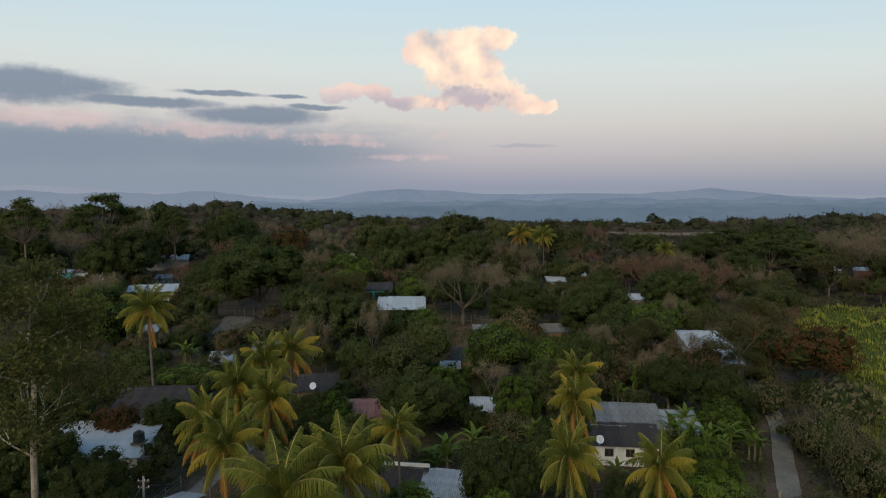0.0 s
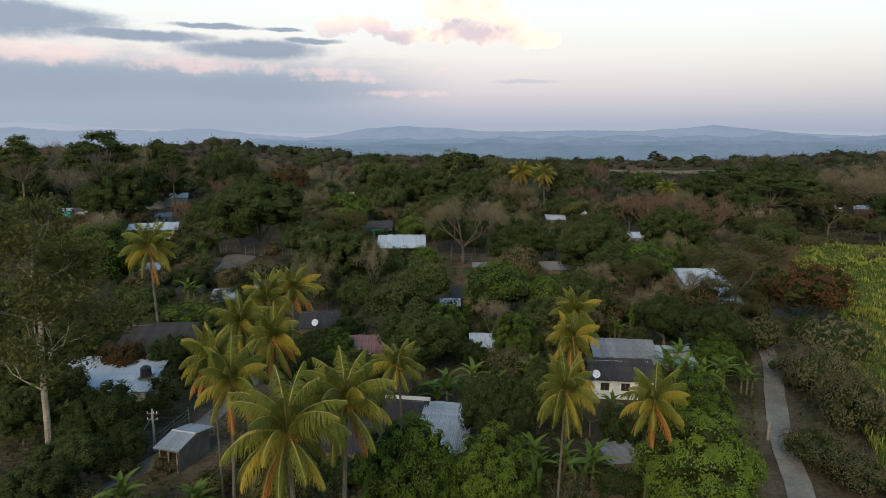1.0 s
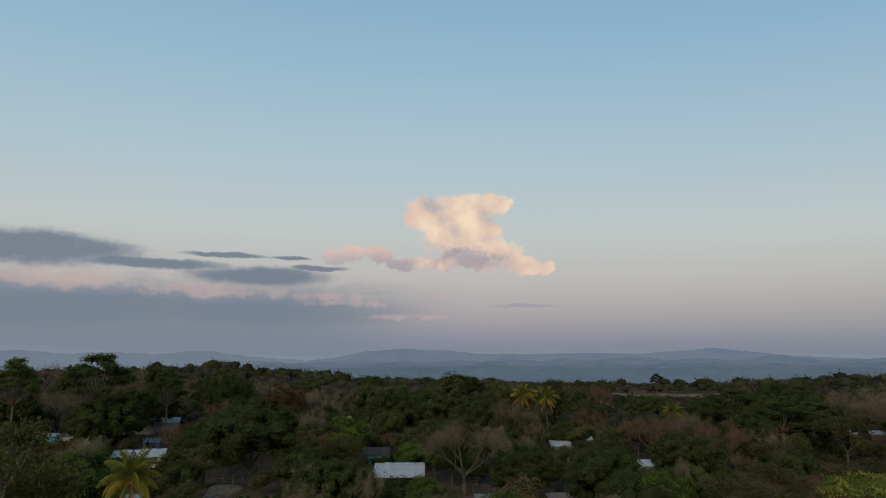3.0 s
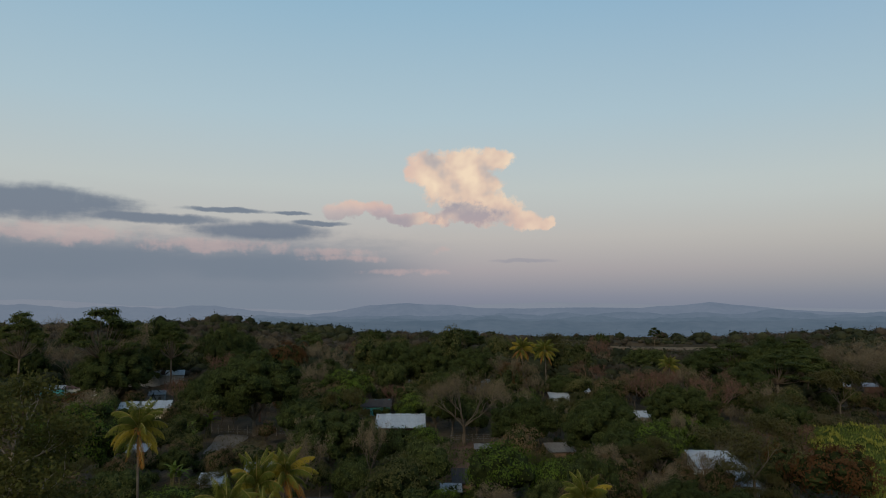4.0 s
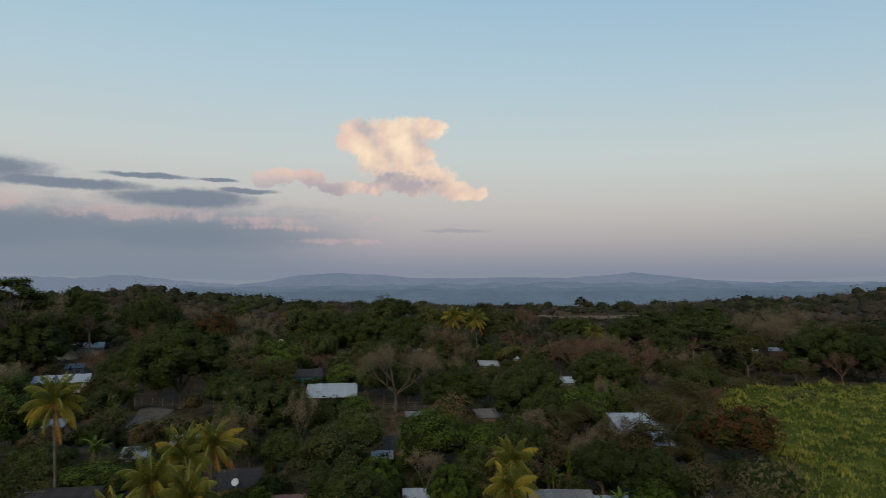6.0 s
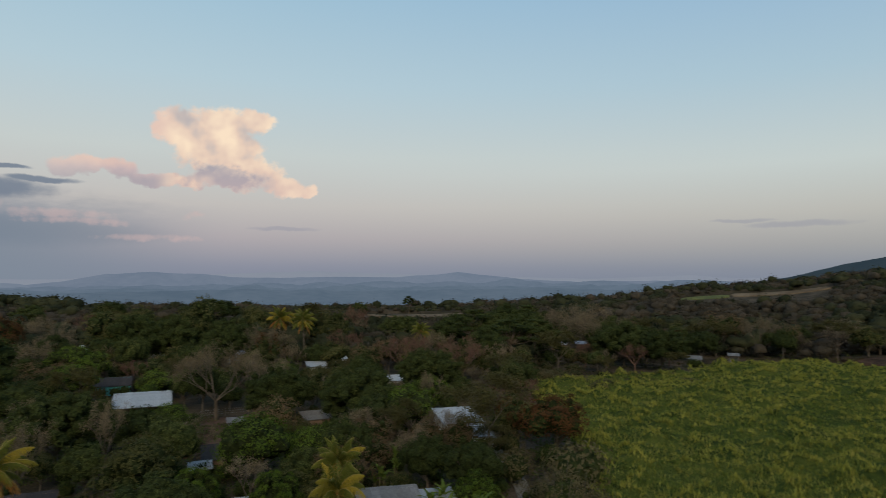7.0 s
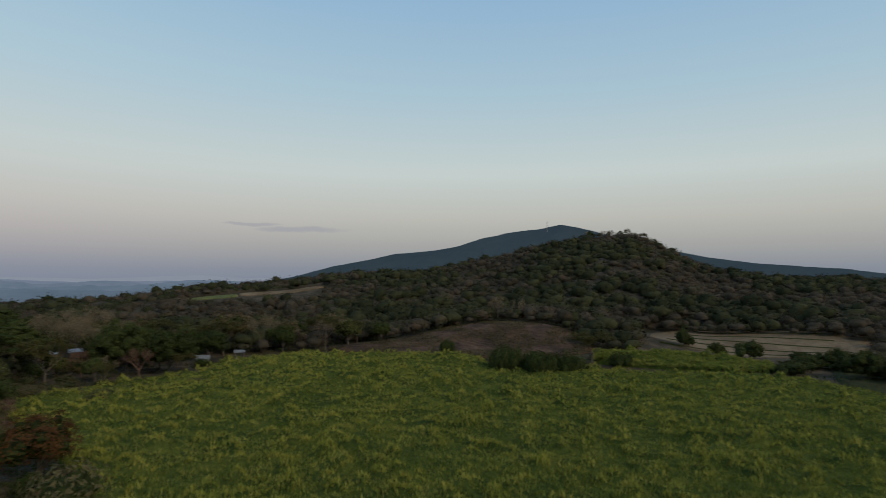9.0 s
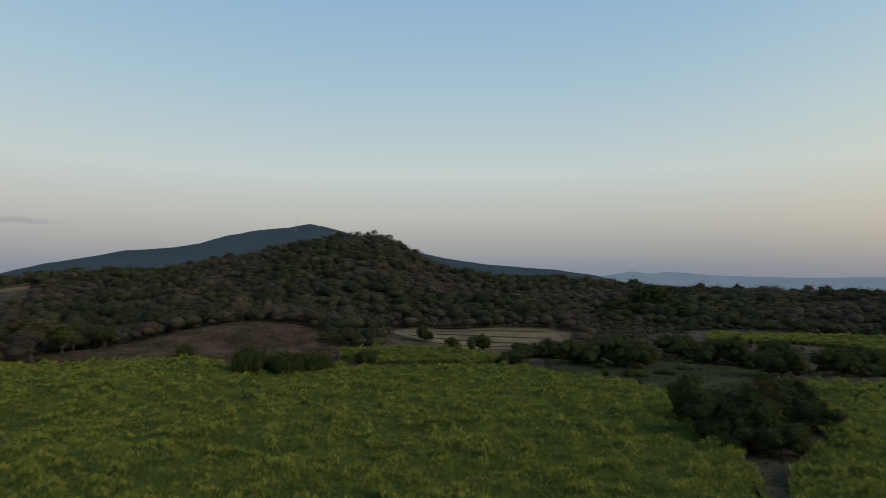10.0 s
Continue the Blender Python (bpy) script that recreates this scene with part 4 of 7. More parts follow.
def palm_template(seed, gold, orange):
    rnd = random.Random(seed)
    h, w = 12.0, 7.4
    root = thing("coconut_palm", "coconut palm with arching yellow-green fronds" + (" and hanging orange dead ones" if orange > 3 else ""), "palm tree")
    bend = rnd.uniform(0, 6.28)
    g = Geo()
    lean = 0.7
    g.tube([(lean * math.cos(bend) * (1 - (k / 8) ** 0.7), lean * math.sin(bend) * (1 - (k / 8) ** 0.7), -0.3 + (h + 0.2) * k / 8) for k in range(9)], [0.24] + [0.15 - 0.005 * k for k in range(8)], 8)
    part("trunk", g, BARK, root)
    total = 29
    for i in range(total):
        u = i / (total - 1)
        level = min(5, int((1 - u) * 5.3 + rnd.uniform(-0.25, 0.25)))
        kind = "orange" if i < orange else ("gold" if rnd.random() < gold * (1.4 - u) else "green")
        m = pose(0, 0, h - 0.25 + 0.3 * u, 0, 0, i * 137.5 + rnd.uniform(-12, 12)) @ pose(0, 0, 0, 0, rnd.uniform(-6, 6), 0)
        part("frond", FRONDS[kind][max(0, level)], None, root, "dry orange frond" if kind == "orange" else "", m @ Matrix.Scale(rnd.uniform(0.88, 1.05), 4))
    for i in range(7):
        g = Geo()
        a = bend + i * 0.95
        g.blob((0.34 * math.cos(a), 0.34 * math.sin(a), h - 0.5 + rnd.gauss(0, 0.14)), 0.17, 1.15, seed + i, 7, 5)
        part("coconut", g, COCONUT, root, "orange coconut")
    g = Geo()
    for k in range(9):
        a = k * 0.7
        g.tube([(0, 0, h - 0.25), (0.3 * math.cos(a), 0.3 * math.sin(a), h + 0.1), (0.75 * math.cos(a), 0.75 * math.sin(a), h - 0.35)], [0.05, 0.045, 0.015], 4)
    part("flower_stalk", g, COCONUT, root, "orange fibrous flower stalks")
    POOL.setdefault("palm", []).append(root)
    SIZES[root] = (h, w)


palm_template(61, 0.15, 1)
palm_template(62, 0.5, 4)
palm_template(63, 0.45, 6)
palm_template(64, 0.3, 2)


def banana_leaf(seed):
    rnd = random.Random(seed)
    n, L, wd = 9, 2.9, 0.56
    v, f = [], []
    for i in range(n):
        t = i / (n - 1)
        x, z = L * t * (1 - 0.18 * t), L * (0.55 * t - 0.85 * t * t)
        w = wd * 0.5 * math.sin(math.pi * min(1, t * 0.9 + 0.10)) ** 0.6 * rnd.uniform(0.85, 1.05)
        v += [(x, -w, z + 0.10 - 0.2 * w), (x, 0, z), (x, w, z + 0.10 - 0.2 * w)]
    for i in range(n - 1):
        b = 3 * i
        f += [(b, b + 1, b + 4, b + 3), (b + 1, b + 2, b + 5, b + 4)]
    me = bpy.data.meshes.new("banana_leaf")
    me.from_pydata(v, [], f)
    me.materials.append(BANANA)
    me.update()
    return me


BANANA_LEAVES = [banana_leaf(s) for s in (71, 72)]


def banana_template(seed):
    rnd = random.Random(seed)
    h, w = 4.8, 5.0
    root = thing("banana_plant", "banana plant with large arching green leaves", "banana plant")
    stems = [(0, 0, 2.7), (0.7, 0.35, 2.1), (-0.55, 0.5, 1.8)]
    for sx, sy, sh in stems:
        g = Geo()
        g.tube([(sx, sy, -0.2), (sx + 0.05, sy, sh * 0.5), (sx, sy, sh)], [0.16, 0.13, 0.09], 7)
        part("stem", g, BANANA_STEM, root)
        for i in range(8):
            m = pose(sx, sy, sh - 0.1, 0, 0, i * 137.5 + rnd.uniform(-15, 15)) @ pose(0, 0, 0, rnd.uniform(-18, 18), -(22 + 62 * (i / 7) ** 0.9) + rnd.uniform(-8, 8), 0)
            part("leaf", BANANA_LEAVES[i % 2], None, root, "", m @ Matrix.Scale(rnd.uniform(0.75, 1.05) * sh / 2.6, 4))
    POOL.setdefault("banana", []).append(root)
    SIZES[root] = (h, w)


for s in (81, 82):
    banana_template(s)

GROUPS = {"palm": "coconut palms among the houses", "banana": "banana plants among the houses", "mango_near": "village trees", "mango_dark": "village trees", "olive": "village trees", "drybrown": "village trees", "bare": "bare trees",
          "redbare": "bare trees", "clump": "trees at the field's edge", "hedge": "bushes in the cane", "bush": "roadside bushes", "shrub": "shrubs between the houses"}
PLACED = []         # x, y, half width of each plant
plant_rnd = random.Random(5)


def plant(kind, x, y, h, w):
    """Stand one plant of a kind at x, y with that height and crown width."""
    if kind + "_far" in POOL and (w <= 14 or kind + "_big" not in POOL) and math.hypot(x, y) > {"bare": 75, "acacia": 125}.get(kind, 92) and w < 19:
        kind += "_far"
    if kind + "_big" in POOL and w > 14:
        kind += "_big"
    pool = POOL[kind]
    i = USED.get(kind, 0)
    USED[kind] = i + 1
    root = pool[i % len(pool)]
    h0, w0 = SIZES[root]
    m = pose(x, y, float(land(x, y)), 0, 0, plant_rnd.uniform(0, 360)) @ Matrix.Diagonal((w / w0, w / w0, h / h0, 1))
    PLACED.append((x, y, w * (0.5 if kind != "palm" else 0.2)))
    if i < len(pool):
        PENDING.append((root, m))
        plain = kind.replace("_far", "").replace("_big", "")
        if plain in GROUPS:
            root["group"] = GROUPS[plain]
        return root
    return copy_thing(root, m)


# ---------------------------------------------------------------- roads and tracks
def strip(name, label, pts, width, mat, category, thick=0.14, seed=1):
    """A made way along a few points, with a low edge and slightly uneven borders."""
    rnd = random.Random(seed)
    fine = []
    P = [Vector((*p, 0)) for p in pts]
    for i in range(len(P) - 1):
        p0, p1, p2, p3 = P[max(i - 1, 0)], P[i], P[i + 1], P[min(i + 2, len(P) - 1)]
        for k in range(8):
            t = k / 8
            fine.append(0.5 * (2 * p1 + (p2 - p0) * t + (2 * p0 - 5 * p1 + 4 * p2 - p3) * t * t + (3 * p1 - p0 - 3 * p2 + p3) * t ** 3))
    fine.append(P[-1])
    v, f = [], []
    for i, p in enumerate(fine):
        d = (fine[min(i + 1, len(fine) - 1)] - fine[max(i - 1, 0)]).normalized()
        s = Vector((d.y, -d.x, 0))
        for k, (u, z) in enumerate(((-1, -0.15), (-1, thick), (0, thick + 0.03), (1, thick), (1, -0.15))):
            q = p + s * u * (width * 0.5 + rnd.uniform(-0.05, 0.05) * abs(u))
            v.append((q.x, q.y, float(land(q.x, q.y)) + z))
    for i in range(len(fine) - 1):
        for k in range(4):
            b = i * 5 + k
            f.append((b, b + 5, b + 6, b + 1))
    me = bpy.data.meshes.new(name)
    me.from_pydata(v, [], f)
    me.materials.append(mat)
    me.update()
    return setting(name, me, label, category)


ROAD = [(16, 18), (24, 35), (29.9, 48.8), (32.7, 56.7), (34.6, 61.5), (38.5, 70.1), (43.7, 81.3), (47.2, 92), (53, 112), (60, 140)]
strip("road", "pale grey concrete lane with leaf-strewn edges", ROAD, 2.2, CONCRETE, "road")
TRACK = [(-36, 36), (-31.0, 48.5), (-27.0, 54.5), (-25.6, 60), (-24, 70), (-23, 80)]
strip("track", "pale dirt track beside the fence", TRACK, 2.0, DIRT, "track", 0.05, 2)
patch("lane_dirt", "pale bare dirt lane between houses", [(-54, 158), (-47, 157), (-46, 149), (-47.5, 139), (-50.5, 138), (-52, 147)], DIRT, 0.06)
patch("yard_earth", "bare trodden brown earth in a yard", [(-2, 118), (8, 117), (13, 130), (12, 145), (4, 150), (-1, 135)], PLOUGH, 0.06)


# ---------------------------------------------------------------- houses
def corrugated(width, length, wave, seed):
    """One roof sheet: waves across x, its slope along y, with thickness."""
    rnd = random.Random(seed)
    k = max(4, int(round(width / wave)) * 4)
    amp = min(0.03, wave * 0.16)
    v, f = [], []
    rows = (0.0, 0.5, 1.0)
    sag = rnd.uniform(-0.03, 0.03)
    for side in (0.0, -0.025):
        for t in rows:
            for i in range(k + 1):
                v.append((width * (i / k - 0.5), length * t, side + amp * math.sin(2 * math.pi * i / 4) + (sag if t == 0.5 else 0)))
    n = k + 1
    for j in range(2):
        for i in range(k):
            b = j * n + i
            f.append((b, b + 1, b + n + 1, b + n))
            c = b + 3 * n
            f.append((c, c + n, c + n + 1, c + 1))
    for i in range(k):
        f.append((i, i + 3 * n, i + 1 + 3 * n, i + 1))
        f.append((2 * n + i, 2 * n + i + 1, 5 * n + i + 1, 5 * n + i))
    me = bpy.data.meshes.new("roof_sheet")
    me.from_pydata(v, [], f)
    me.update()
    return me


def wall_slab(outline, thick):
    """A wall with a few corners in its own plane (x, z), its thickness along +y."""
    g = Geo()
    n = len(outline)
    g.v = [Vector((x, 0, z)) for x, z in outline] + [Vector((x, thick, z)) for x, z in outline]
    g.f = [tuple(range(n)), tuple(range(2 * n - 1, n - 1, -1))] + [(i, i + n, (i + 1) % n + n, (i + 1) % n) for i in range(n)]
    return g


def pierced(x0, x1, z0, z1, holes, y0, y1):
    """A slab from y0 to y1 with rectangular holes (x0, x1, z0, z1), one closed mesh."""
    xs = sorted({x0, x1, *(q for hole in holes for q in hole[:2])})
    zs = sorted({z0, z1, *(q for hole in holes for q in hole[2:])})
    full = {(i, k) for i in range(len(xs) - 1) for k in range(len(zs) - 1)
            if not any(a <= (xs[i] + xs[i + 1]) / 2 <= b and c <= (zs[k] + zs[k + 1]) / 2 <= e for a, b, c, e in holes)}
    g, at = Geo(), {}

    def vert(i, k, s):
        if (i, k, s) not in at:
            at[i, k, s] = len(g.v)
            g.v.append(Vector((xs[i], (y0, y1)[s], zs[k])))
        return at[i, k, s]

    for i, k in full:
        ring = [(i, k), (i + 1, k), (i + 1, k + 1), (i, k + 1)]
        g.f.append(tuple(vert(*p, 0) for p in ring))
        g.f.append(tuple(vert(*p, 1) for p in reversed(ring)))
        for (p, q), next_cell in zip(zip(ring, ring[1:] + ring[:1]), ((i, k - 1), (i + 1, k), (i, k + 1), (i - 1, k))):
            if next_cell not in full:
                g.f.append((vert(*q, 0), vert(*p, 0), vert(*p, 1), vert(*q, 1)))
    return g


HOUSES = []          # x, y, half size
SCREENED = []        # houses whose walls stand behind low growth


def house(label, x, y, rot, w, d, h, roof, roof_mat, wall_mat, rise=0.9, wave=0.2, sheet=1.0, door=None, windows=(), name="house", open_front=False, over=0.45, wall_label="", clear=False):
    """A small dwelling: four walls, posts where the front is open, and a roof of single sheets. Its front looks along -y."""
    rnd = random.Random(int(x * 7 + y * 13))
    root = thing(name, label, "shed" if name == "shed" else "house", "village houses", m=pose(x, y, float(land(x, y)), 0, 0, rot))
    HOUSES.append((x, y, max(w, d) * 0.5))
    if not clear:
        SCREENED.append((x, y, w, d))
    t = 0.16
    back_h = h + rise if roof == "shed" else h
    # walls
    if open_front:
        for k in range(3):
            g = Geo()
            px = -w / 2 + 0.1 + (w - 0.2) * k / 2
            g.box(px - 0.07, -d / 2, 0, px + 0.07, -d / 2 + 0.14, h)
            part("post", g, WOOD, root)
    else:
        # the front is one slab with its openings cut through
        holes = []
        if door is not None:
            holes.append((door - 0.45, door + 0.45, 0.0, 2.0))
        for wx in windows:
            holes.append((wx - 0.5, wx + 0.5, 1.0, 1.95))
        part("wall", pierced(-w / 2, w / 2, -0.2, h, holes, -d / 2, -d / 2 + t), wall_mat, root, wall_label)
        for a, b, z0, z1 in holes:
            g = Geo()
            if z0 == 0:
                g.box(a + 0.03, -d / 2 + 0.07, 0, b - 0.03, -d / 2 + 0.11, z1 - 0.03)
                dr = part("door", g, WOOD, root)
                g = Geo()
                g.box(b - 0.16, -d / 2 + 0.02, 0.95, b - 0.11, -d / 2 + 0.07, 1.07)
                part("door_handle", g, POLE, dr)
            else:
                g.box(a, -d / 2 + 0.10, z0, b, -d / 2 + 0.13, z1)
                wn = part("window", g, DARK, root, "dark unlit window")
                mid = (a + b) / 2
                g = pierced(a, b, z0, z1, [(a + 0.06, mid - 0.02, z0 + 0.06, z1 - 0.06), (mid + 0.02, b - 0.06, z0 + 0.06, z1 - 0.06)], -d / 2 + 0.05, -d / 2 + 0.098)
                part("window_frame", g, WOOD, wn)
    bw = part("wall", wall_slab([(-w / 2, -0.2), (w / 2, -0.2), (w / 2, back_h), (-w / 2, back_h)], t), wall_mat, root, "", pose(0, d / 2 - t, 0))
    if roof == "shed":
        side = [(-d / 2 + t, -0.2), (d / 2 - t, -0.2), (d / 2 - t, back_h - rise * t / d), (-d / 2 + t, h + rise * t / d)]
    else:
        side = [(-d / 2 + t, -0.2), (d / 2 - t, -0.2), (d / 2 - t, h), (0, h + rise * (1 - 2 * t / d)), (-d / 2 + t, h)]
    part("wall", wall_slab(side, t), wall_mat, root, "", pose(-w / 2 + t, 0, 0, 0, 0, 90))
    part("wall", wall_slab(side, t), wall_mat, root, "", pose(w / 2, 0, 0, 0, 0, 90))
    # roof: sheets side by side, each its own piece
    ww = w + 2 * over
    n = max(2, int(round(ww / sheet)))
    sw = ww / n
    slopes = []
    if roof == "shed":
        ang = math.degrees(math.atan2(rise, d))
        slopes.append((0, -d / 2 - over, h + 0.04 - over * rise / d, ang, 0, (d + 2 * over) / math.cos(radians(ang))))
    else:
        ang = math.degrees(math.atan2(rise, d / 2))
        L = (d / 2 + over) / math.cos(radians(ang))
        z0 = h + 0.04 - over * rise / (d / 2)
        slopes.append((0, -d / 2 - over, z0, ang, 0, L))
        slopes.append((0, d / 2 + over, z0, ang, 180, L))
    for _, y0, z0, ang, turn, L in slopes:
        kinds = [corrugated(sw * 1.04, L, wave, k) for k in range(2)]
        for me in kinds:
            me.materials.append(roof_mat)
        for i in range(n):
            px = -ww / 2 + sw * (i + 0.5)
            m = pose(px, y0 + rnd.uniform(-0.06, 0.06), z0 + 0.012 * (i % 2), 0, 0, turn) @ pose(0, 0, 0, ang + rnd.uniform(-0.35, 0.35), 0, 0)
            part("roof_sheet", kinds[i % 2], None, root, "", m)
    if roof == "gable":
        g = Geo()
        g.tube([(-ww / 2, 0, h + rise + 0.04), (ww / 2, 0, h + rise + 0.04)], [0.11, 0.11], 6)
        part("ridge_cap", g, roof_mat, root)
    for k in range(2):
        g = Geo()
        yy = (-1, 1)[k] * (d / 2 + 0.06)
        zz = (h, back_h)[k] - 0.16
        g.box(-ww / 2 + 0.05, yy - 0.04, zz - 0.12, ww / 2 - 0.05, yy + 0.04, zz)
        part("beam", g, WOOD, root)
    return root


# beside the track and the palms
house("small plank shed with a bright zinc gable roof", -24.0, 55.4, -16, 2.0, 4.6, 2.3, "gable", ZINC, WOOD, 0.45, 0.2, 0.9, name="shed", over=0.3, open_front=True, clear=True)
house("low house under a broad white sheet roof", -38.2, 69.6, 6, 10.5, 8.5, 2.5, "shed", ZINC_WHITE, BLOCK, 0.9, 0.3, 1.1, door=1.0, windows=(-3.0, 3.2))
house("old house with a steep dark clay tile roof", -37.2, 79.4, 4, 8.2, 7.0, 2.6, "shed", TILE, ADOBE, 2.1, 0.22, 0.9, door=-1.0, windows=(3.0,))
house("narrow house with pale corrugated zinc roof", 0.1, 56.0, -8, 4.0, 8.0, 2.6, "shed", ZINC, BLOCK, 0.8, 0.22, 1.0, windows=(0.5,))
annex = house("low annex with dark sheet roof and white edging", -3.9, 58.6, -8, 3.6, 4.6, 2.7, "shed", TILE, BLOCK, 0.8, 0.2, 0.9, door=0.6)
g = Geo()
g.box(-2.3, 2.36, 3.3, 2.3, 2.56, 3.86)
part("fascia", g, PLASTER, annex, "chipped white edging board")
g = Geo()
g.box(-2.42, -2.2, 2.75, -2.28, 2.36, 3.1)
part("fascia", g, PLASTER, annex, "chipped white edging board")
house("dark-roofed hut under the palms", -8.3, 55.2, -4, 4.8, 4.6, 2.3, "shed", TILE, ADOBE, 0.9, 0.22, 0.9, door=0.2)
house("white plastered house with dark tile roof", 20.6, 70.8, -6, 7.0, 3.4, 2.5, "shed", TILE, PLASTER, 0.95, 0.2, 0.9, door=2.3, windows=(-1.9, 0.4), clear=True)
house("house with weathered grey corrugated roof", 22.6, 76.4, -6, 7.0, 4.8, 2.7, "shed", ZINC_OLD, BLOCK, 1.1, 0.22, 1.0, door=1.5)
house("lean-to with grey zinc sheets", 29.0, 76.4, -6, 3.6, 4.2, 2.3, "shed", ZINC, BLOCK, 0.7, 0.22, 1.0)
house("pale plank outhouse under a palm", 15.6, 52.6, 10, 2.2, 2.0, 2.0, "shed", ZINC_OLD, WOOD, 0.4, 0.2, 0.8, name="shed", door=0.0)
house("red-roofed hut with grey block walls", -9.6, 79.6, 4, 4.8, 4.2, 2.6, "shed", RUST_ROOF, BLOCK, 0.8, 0.25, 1.0, clear=True)
house("brown adobe hut with tile roof", -18.4, 91.5, 3, 5.0, 4.2, 2.4, "shed", TILE, ADOBE, 1.0, 0.22, 0.9, door=1.6, clear=True)
house("tin-roofed hut behind a bare bush", 6.3, 82.0, 0, 4.6, 3.6, 2.4, "shed", ZINC_WHITE, BLOCK, 0.6, 0.25, 1.0)
house("dark tin hut in a bare yard", 4.4, 108.0, 0, 5.2, 5.0, 2.5, "shed", TILE, ADOBE, 0.9, 0.22, 1.0)
house("small lean-to with zinc roof", 1.2, 103.4, 0, 2.6, 2.2, 2.1, "shed", ZINC, BLOCK, 0.4, 0.22, 0.9, name="shed")
house("white-roofed house behind brown trees", 46.8, 106.4, -4, 5.0, 4.8, 2.5, "shed", ZINC_WHITE, PLASTER, 0.8, 0.3, 1.1, windows=(0.8,))
house("house with a broad white sheet roof", 48.6, 117.6, -4, 7.4, 8.0, 2.8, "shed", ZINC_WHITE, PLASTER, 1.2, 0.3, 1.1)
house("grey hut with mixed zinc roof", 23.2, 131.0, 5, 4.6, 4.2, 2.4, "shed", ZINC_OLD, ADOBE, 0.7, 0.25, 1.0)
house("white tin hut among fallen sheets", -37.8, 108.0, 8, 3.6, 3.4, 2.2, "shed", ZINC_WHITE, BLOCK, 0.7, 0.3, 1.1)
house("low house with patched zinc roof", -32.4, 115.4, 8, 3.8, 3.6, 2.2, "shed", ZINC, ADOBE, 0.7, 0.3, 1.1)
house("open barn with long zinc roof", -10.4, 158.6, 2, 11.2, 9.0, 2.5, "shed", ZINC_WHITE, ADOBE, 1.6, 0.35, 1.2, open_front=True, clear=True)
house("dark-roofed house with a blue wall", -19.5, 190.0, 3, 8.0, 6.0, 2.5, "shed", TILE, TEAL, 1.2, 0.3, 1.2, door=-2.0)
house("low house with white sheet roof", 51.0, 171.8, -3, 7.6, 7.4, 2.6, "gable", ZINC_WHITE, BLOCK, 0.9, 0.35, 1.3, door=0.0, windows=(-2.3,))
house("small plain house with white tin roof", 36.2, 203.6, 0, 5.6, 5.0, 2.6, "shed", ZINC_WHITE, BLOCK, 0.9, 0.35, 1.3)
house("small hut with white tin roof", 47.2, 222.0, 0, 4.6, 4.2, 2.6, "shed", ZINC_WHITE, PLASTER, 0.8, 0.35, 1.3)
house("cream house with pale flat roof", -85.0, 186.0, 18, 13.0, 8.0, 2.9, "shed", ZINC_WHITE, CREAM, 1.0, 0.4, 1.4, door=2.0, windows=(-4.0, -1.0, 4.6), clear=True)
house("teal and white house with flat sheet roof", -134.5, 219.0, 24, 11.5, 6.0, 3.2, "shed", ZINC_WHITE, TEAL, 0.4, 0.4, 1.4, door=1.0, windows=(3.6,))
house("house with brown rusted terrace roof", -126.5, 228.0, 24, 11.0, 6.0, 3.6, "shed", RUST_ROOF, PLASTER, 0.5, 0.4, 1.4, windows=(-2.5, 2.5))
house("grey walled hut with small door", -97.0, 221.0, 16, 4.6, 4.4, 2.8, "shed", ZINC_OLD, BLOCK, 0.8, 0.4, 1.4, door=1.0)
house("long zinc roof among dark trees", -121.0, 262.0, 20, 13.0, 8.0, 3.6, "shed", ZINC, BLOCK, 1.4, 0.4, 1.5)
house("house with bright tin roof", -112.0, 268.0, 20, 9.0, 7.0, 3.4, "shed", ZINC_WHITE, BLOCK, 1.3, 0.4, 1.5)
house("tin hut under olive trees", -73.0, 113.4, 20, 3.6, 3.0, 2.2, "shed", ZINC_WHITE, BLOCK, 0.5, 0.3, 1.0)
house("low house with tin roof", -77.0, 147.0, 15, 7.4, 4.0, 2.6, "shed", ZINC_OLD, BLOCK, 0.7, 0.3, 1.1)
house("hut with patched tin roof", -61.4, 131.0, 10, 4.2, 3.6, 2.3, "shed", ZINC, ADOBE, 0.6, 0.3, 1.0)
house("small shelter with tin roof", -76.4, 134.4, 10, 5.0, 3.0, 2.1, "shed", ZINC, WOOD, 0.4, 0.3, 1.0, name="shed")
house("grey block hut with flat roof", 8.0, 134.0, 0, 2.6, 2.4, 2.2, "shed", ZINC_OLD, BLOCK, 0.3, 0.3, 0.9, name="shed", door=0.0)
house("distant white tin house beside the trees", 148.5, 243.5, -30, 6.0, 4.4, 2.2, "shed", ZINC_WHITE, ADOBE, 0.8, 0.4, 1.4)
house("distant low hut with bright roof", 156.5, 237.5, -30, 5.2, 4.4, 2.1, "shed", ZINC_WHITE, ADOBE, 0.8, 0.4, 1.4)
house("white-roofed hut at the edge of the cane", 158.0, 172.5, -42, 3.8, 2.6, 2.6, "shed", ZINC_OLD, BLOCK, 0.7, 0.4, 1.4)
house("open shelter with bright tin roof", 174.5, 172.0, -45, 3.0, 2.6, 3.4, "shed", ZINC_OLD, BLOCK, 0.5, 0.4, 1.4, name="shed", open_front=True, clear=True)
house("distant hut with white roof", -12.0, 258.0, 0, 4.0, 4.0, 3.0, "shed", ZINC_WHITE, PLASTER, 0.8, 0.4, 1.4)
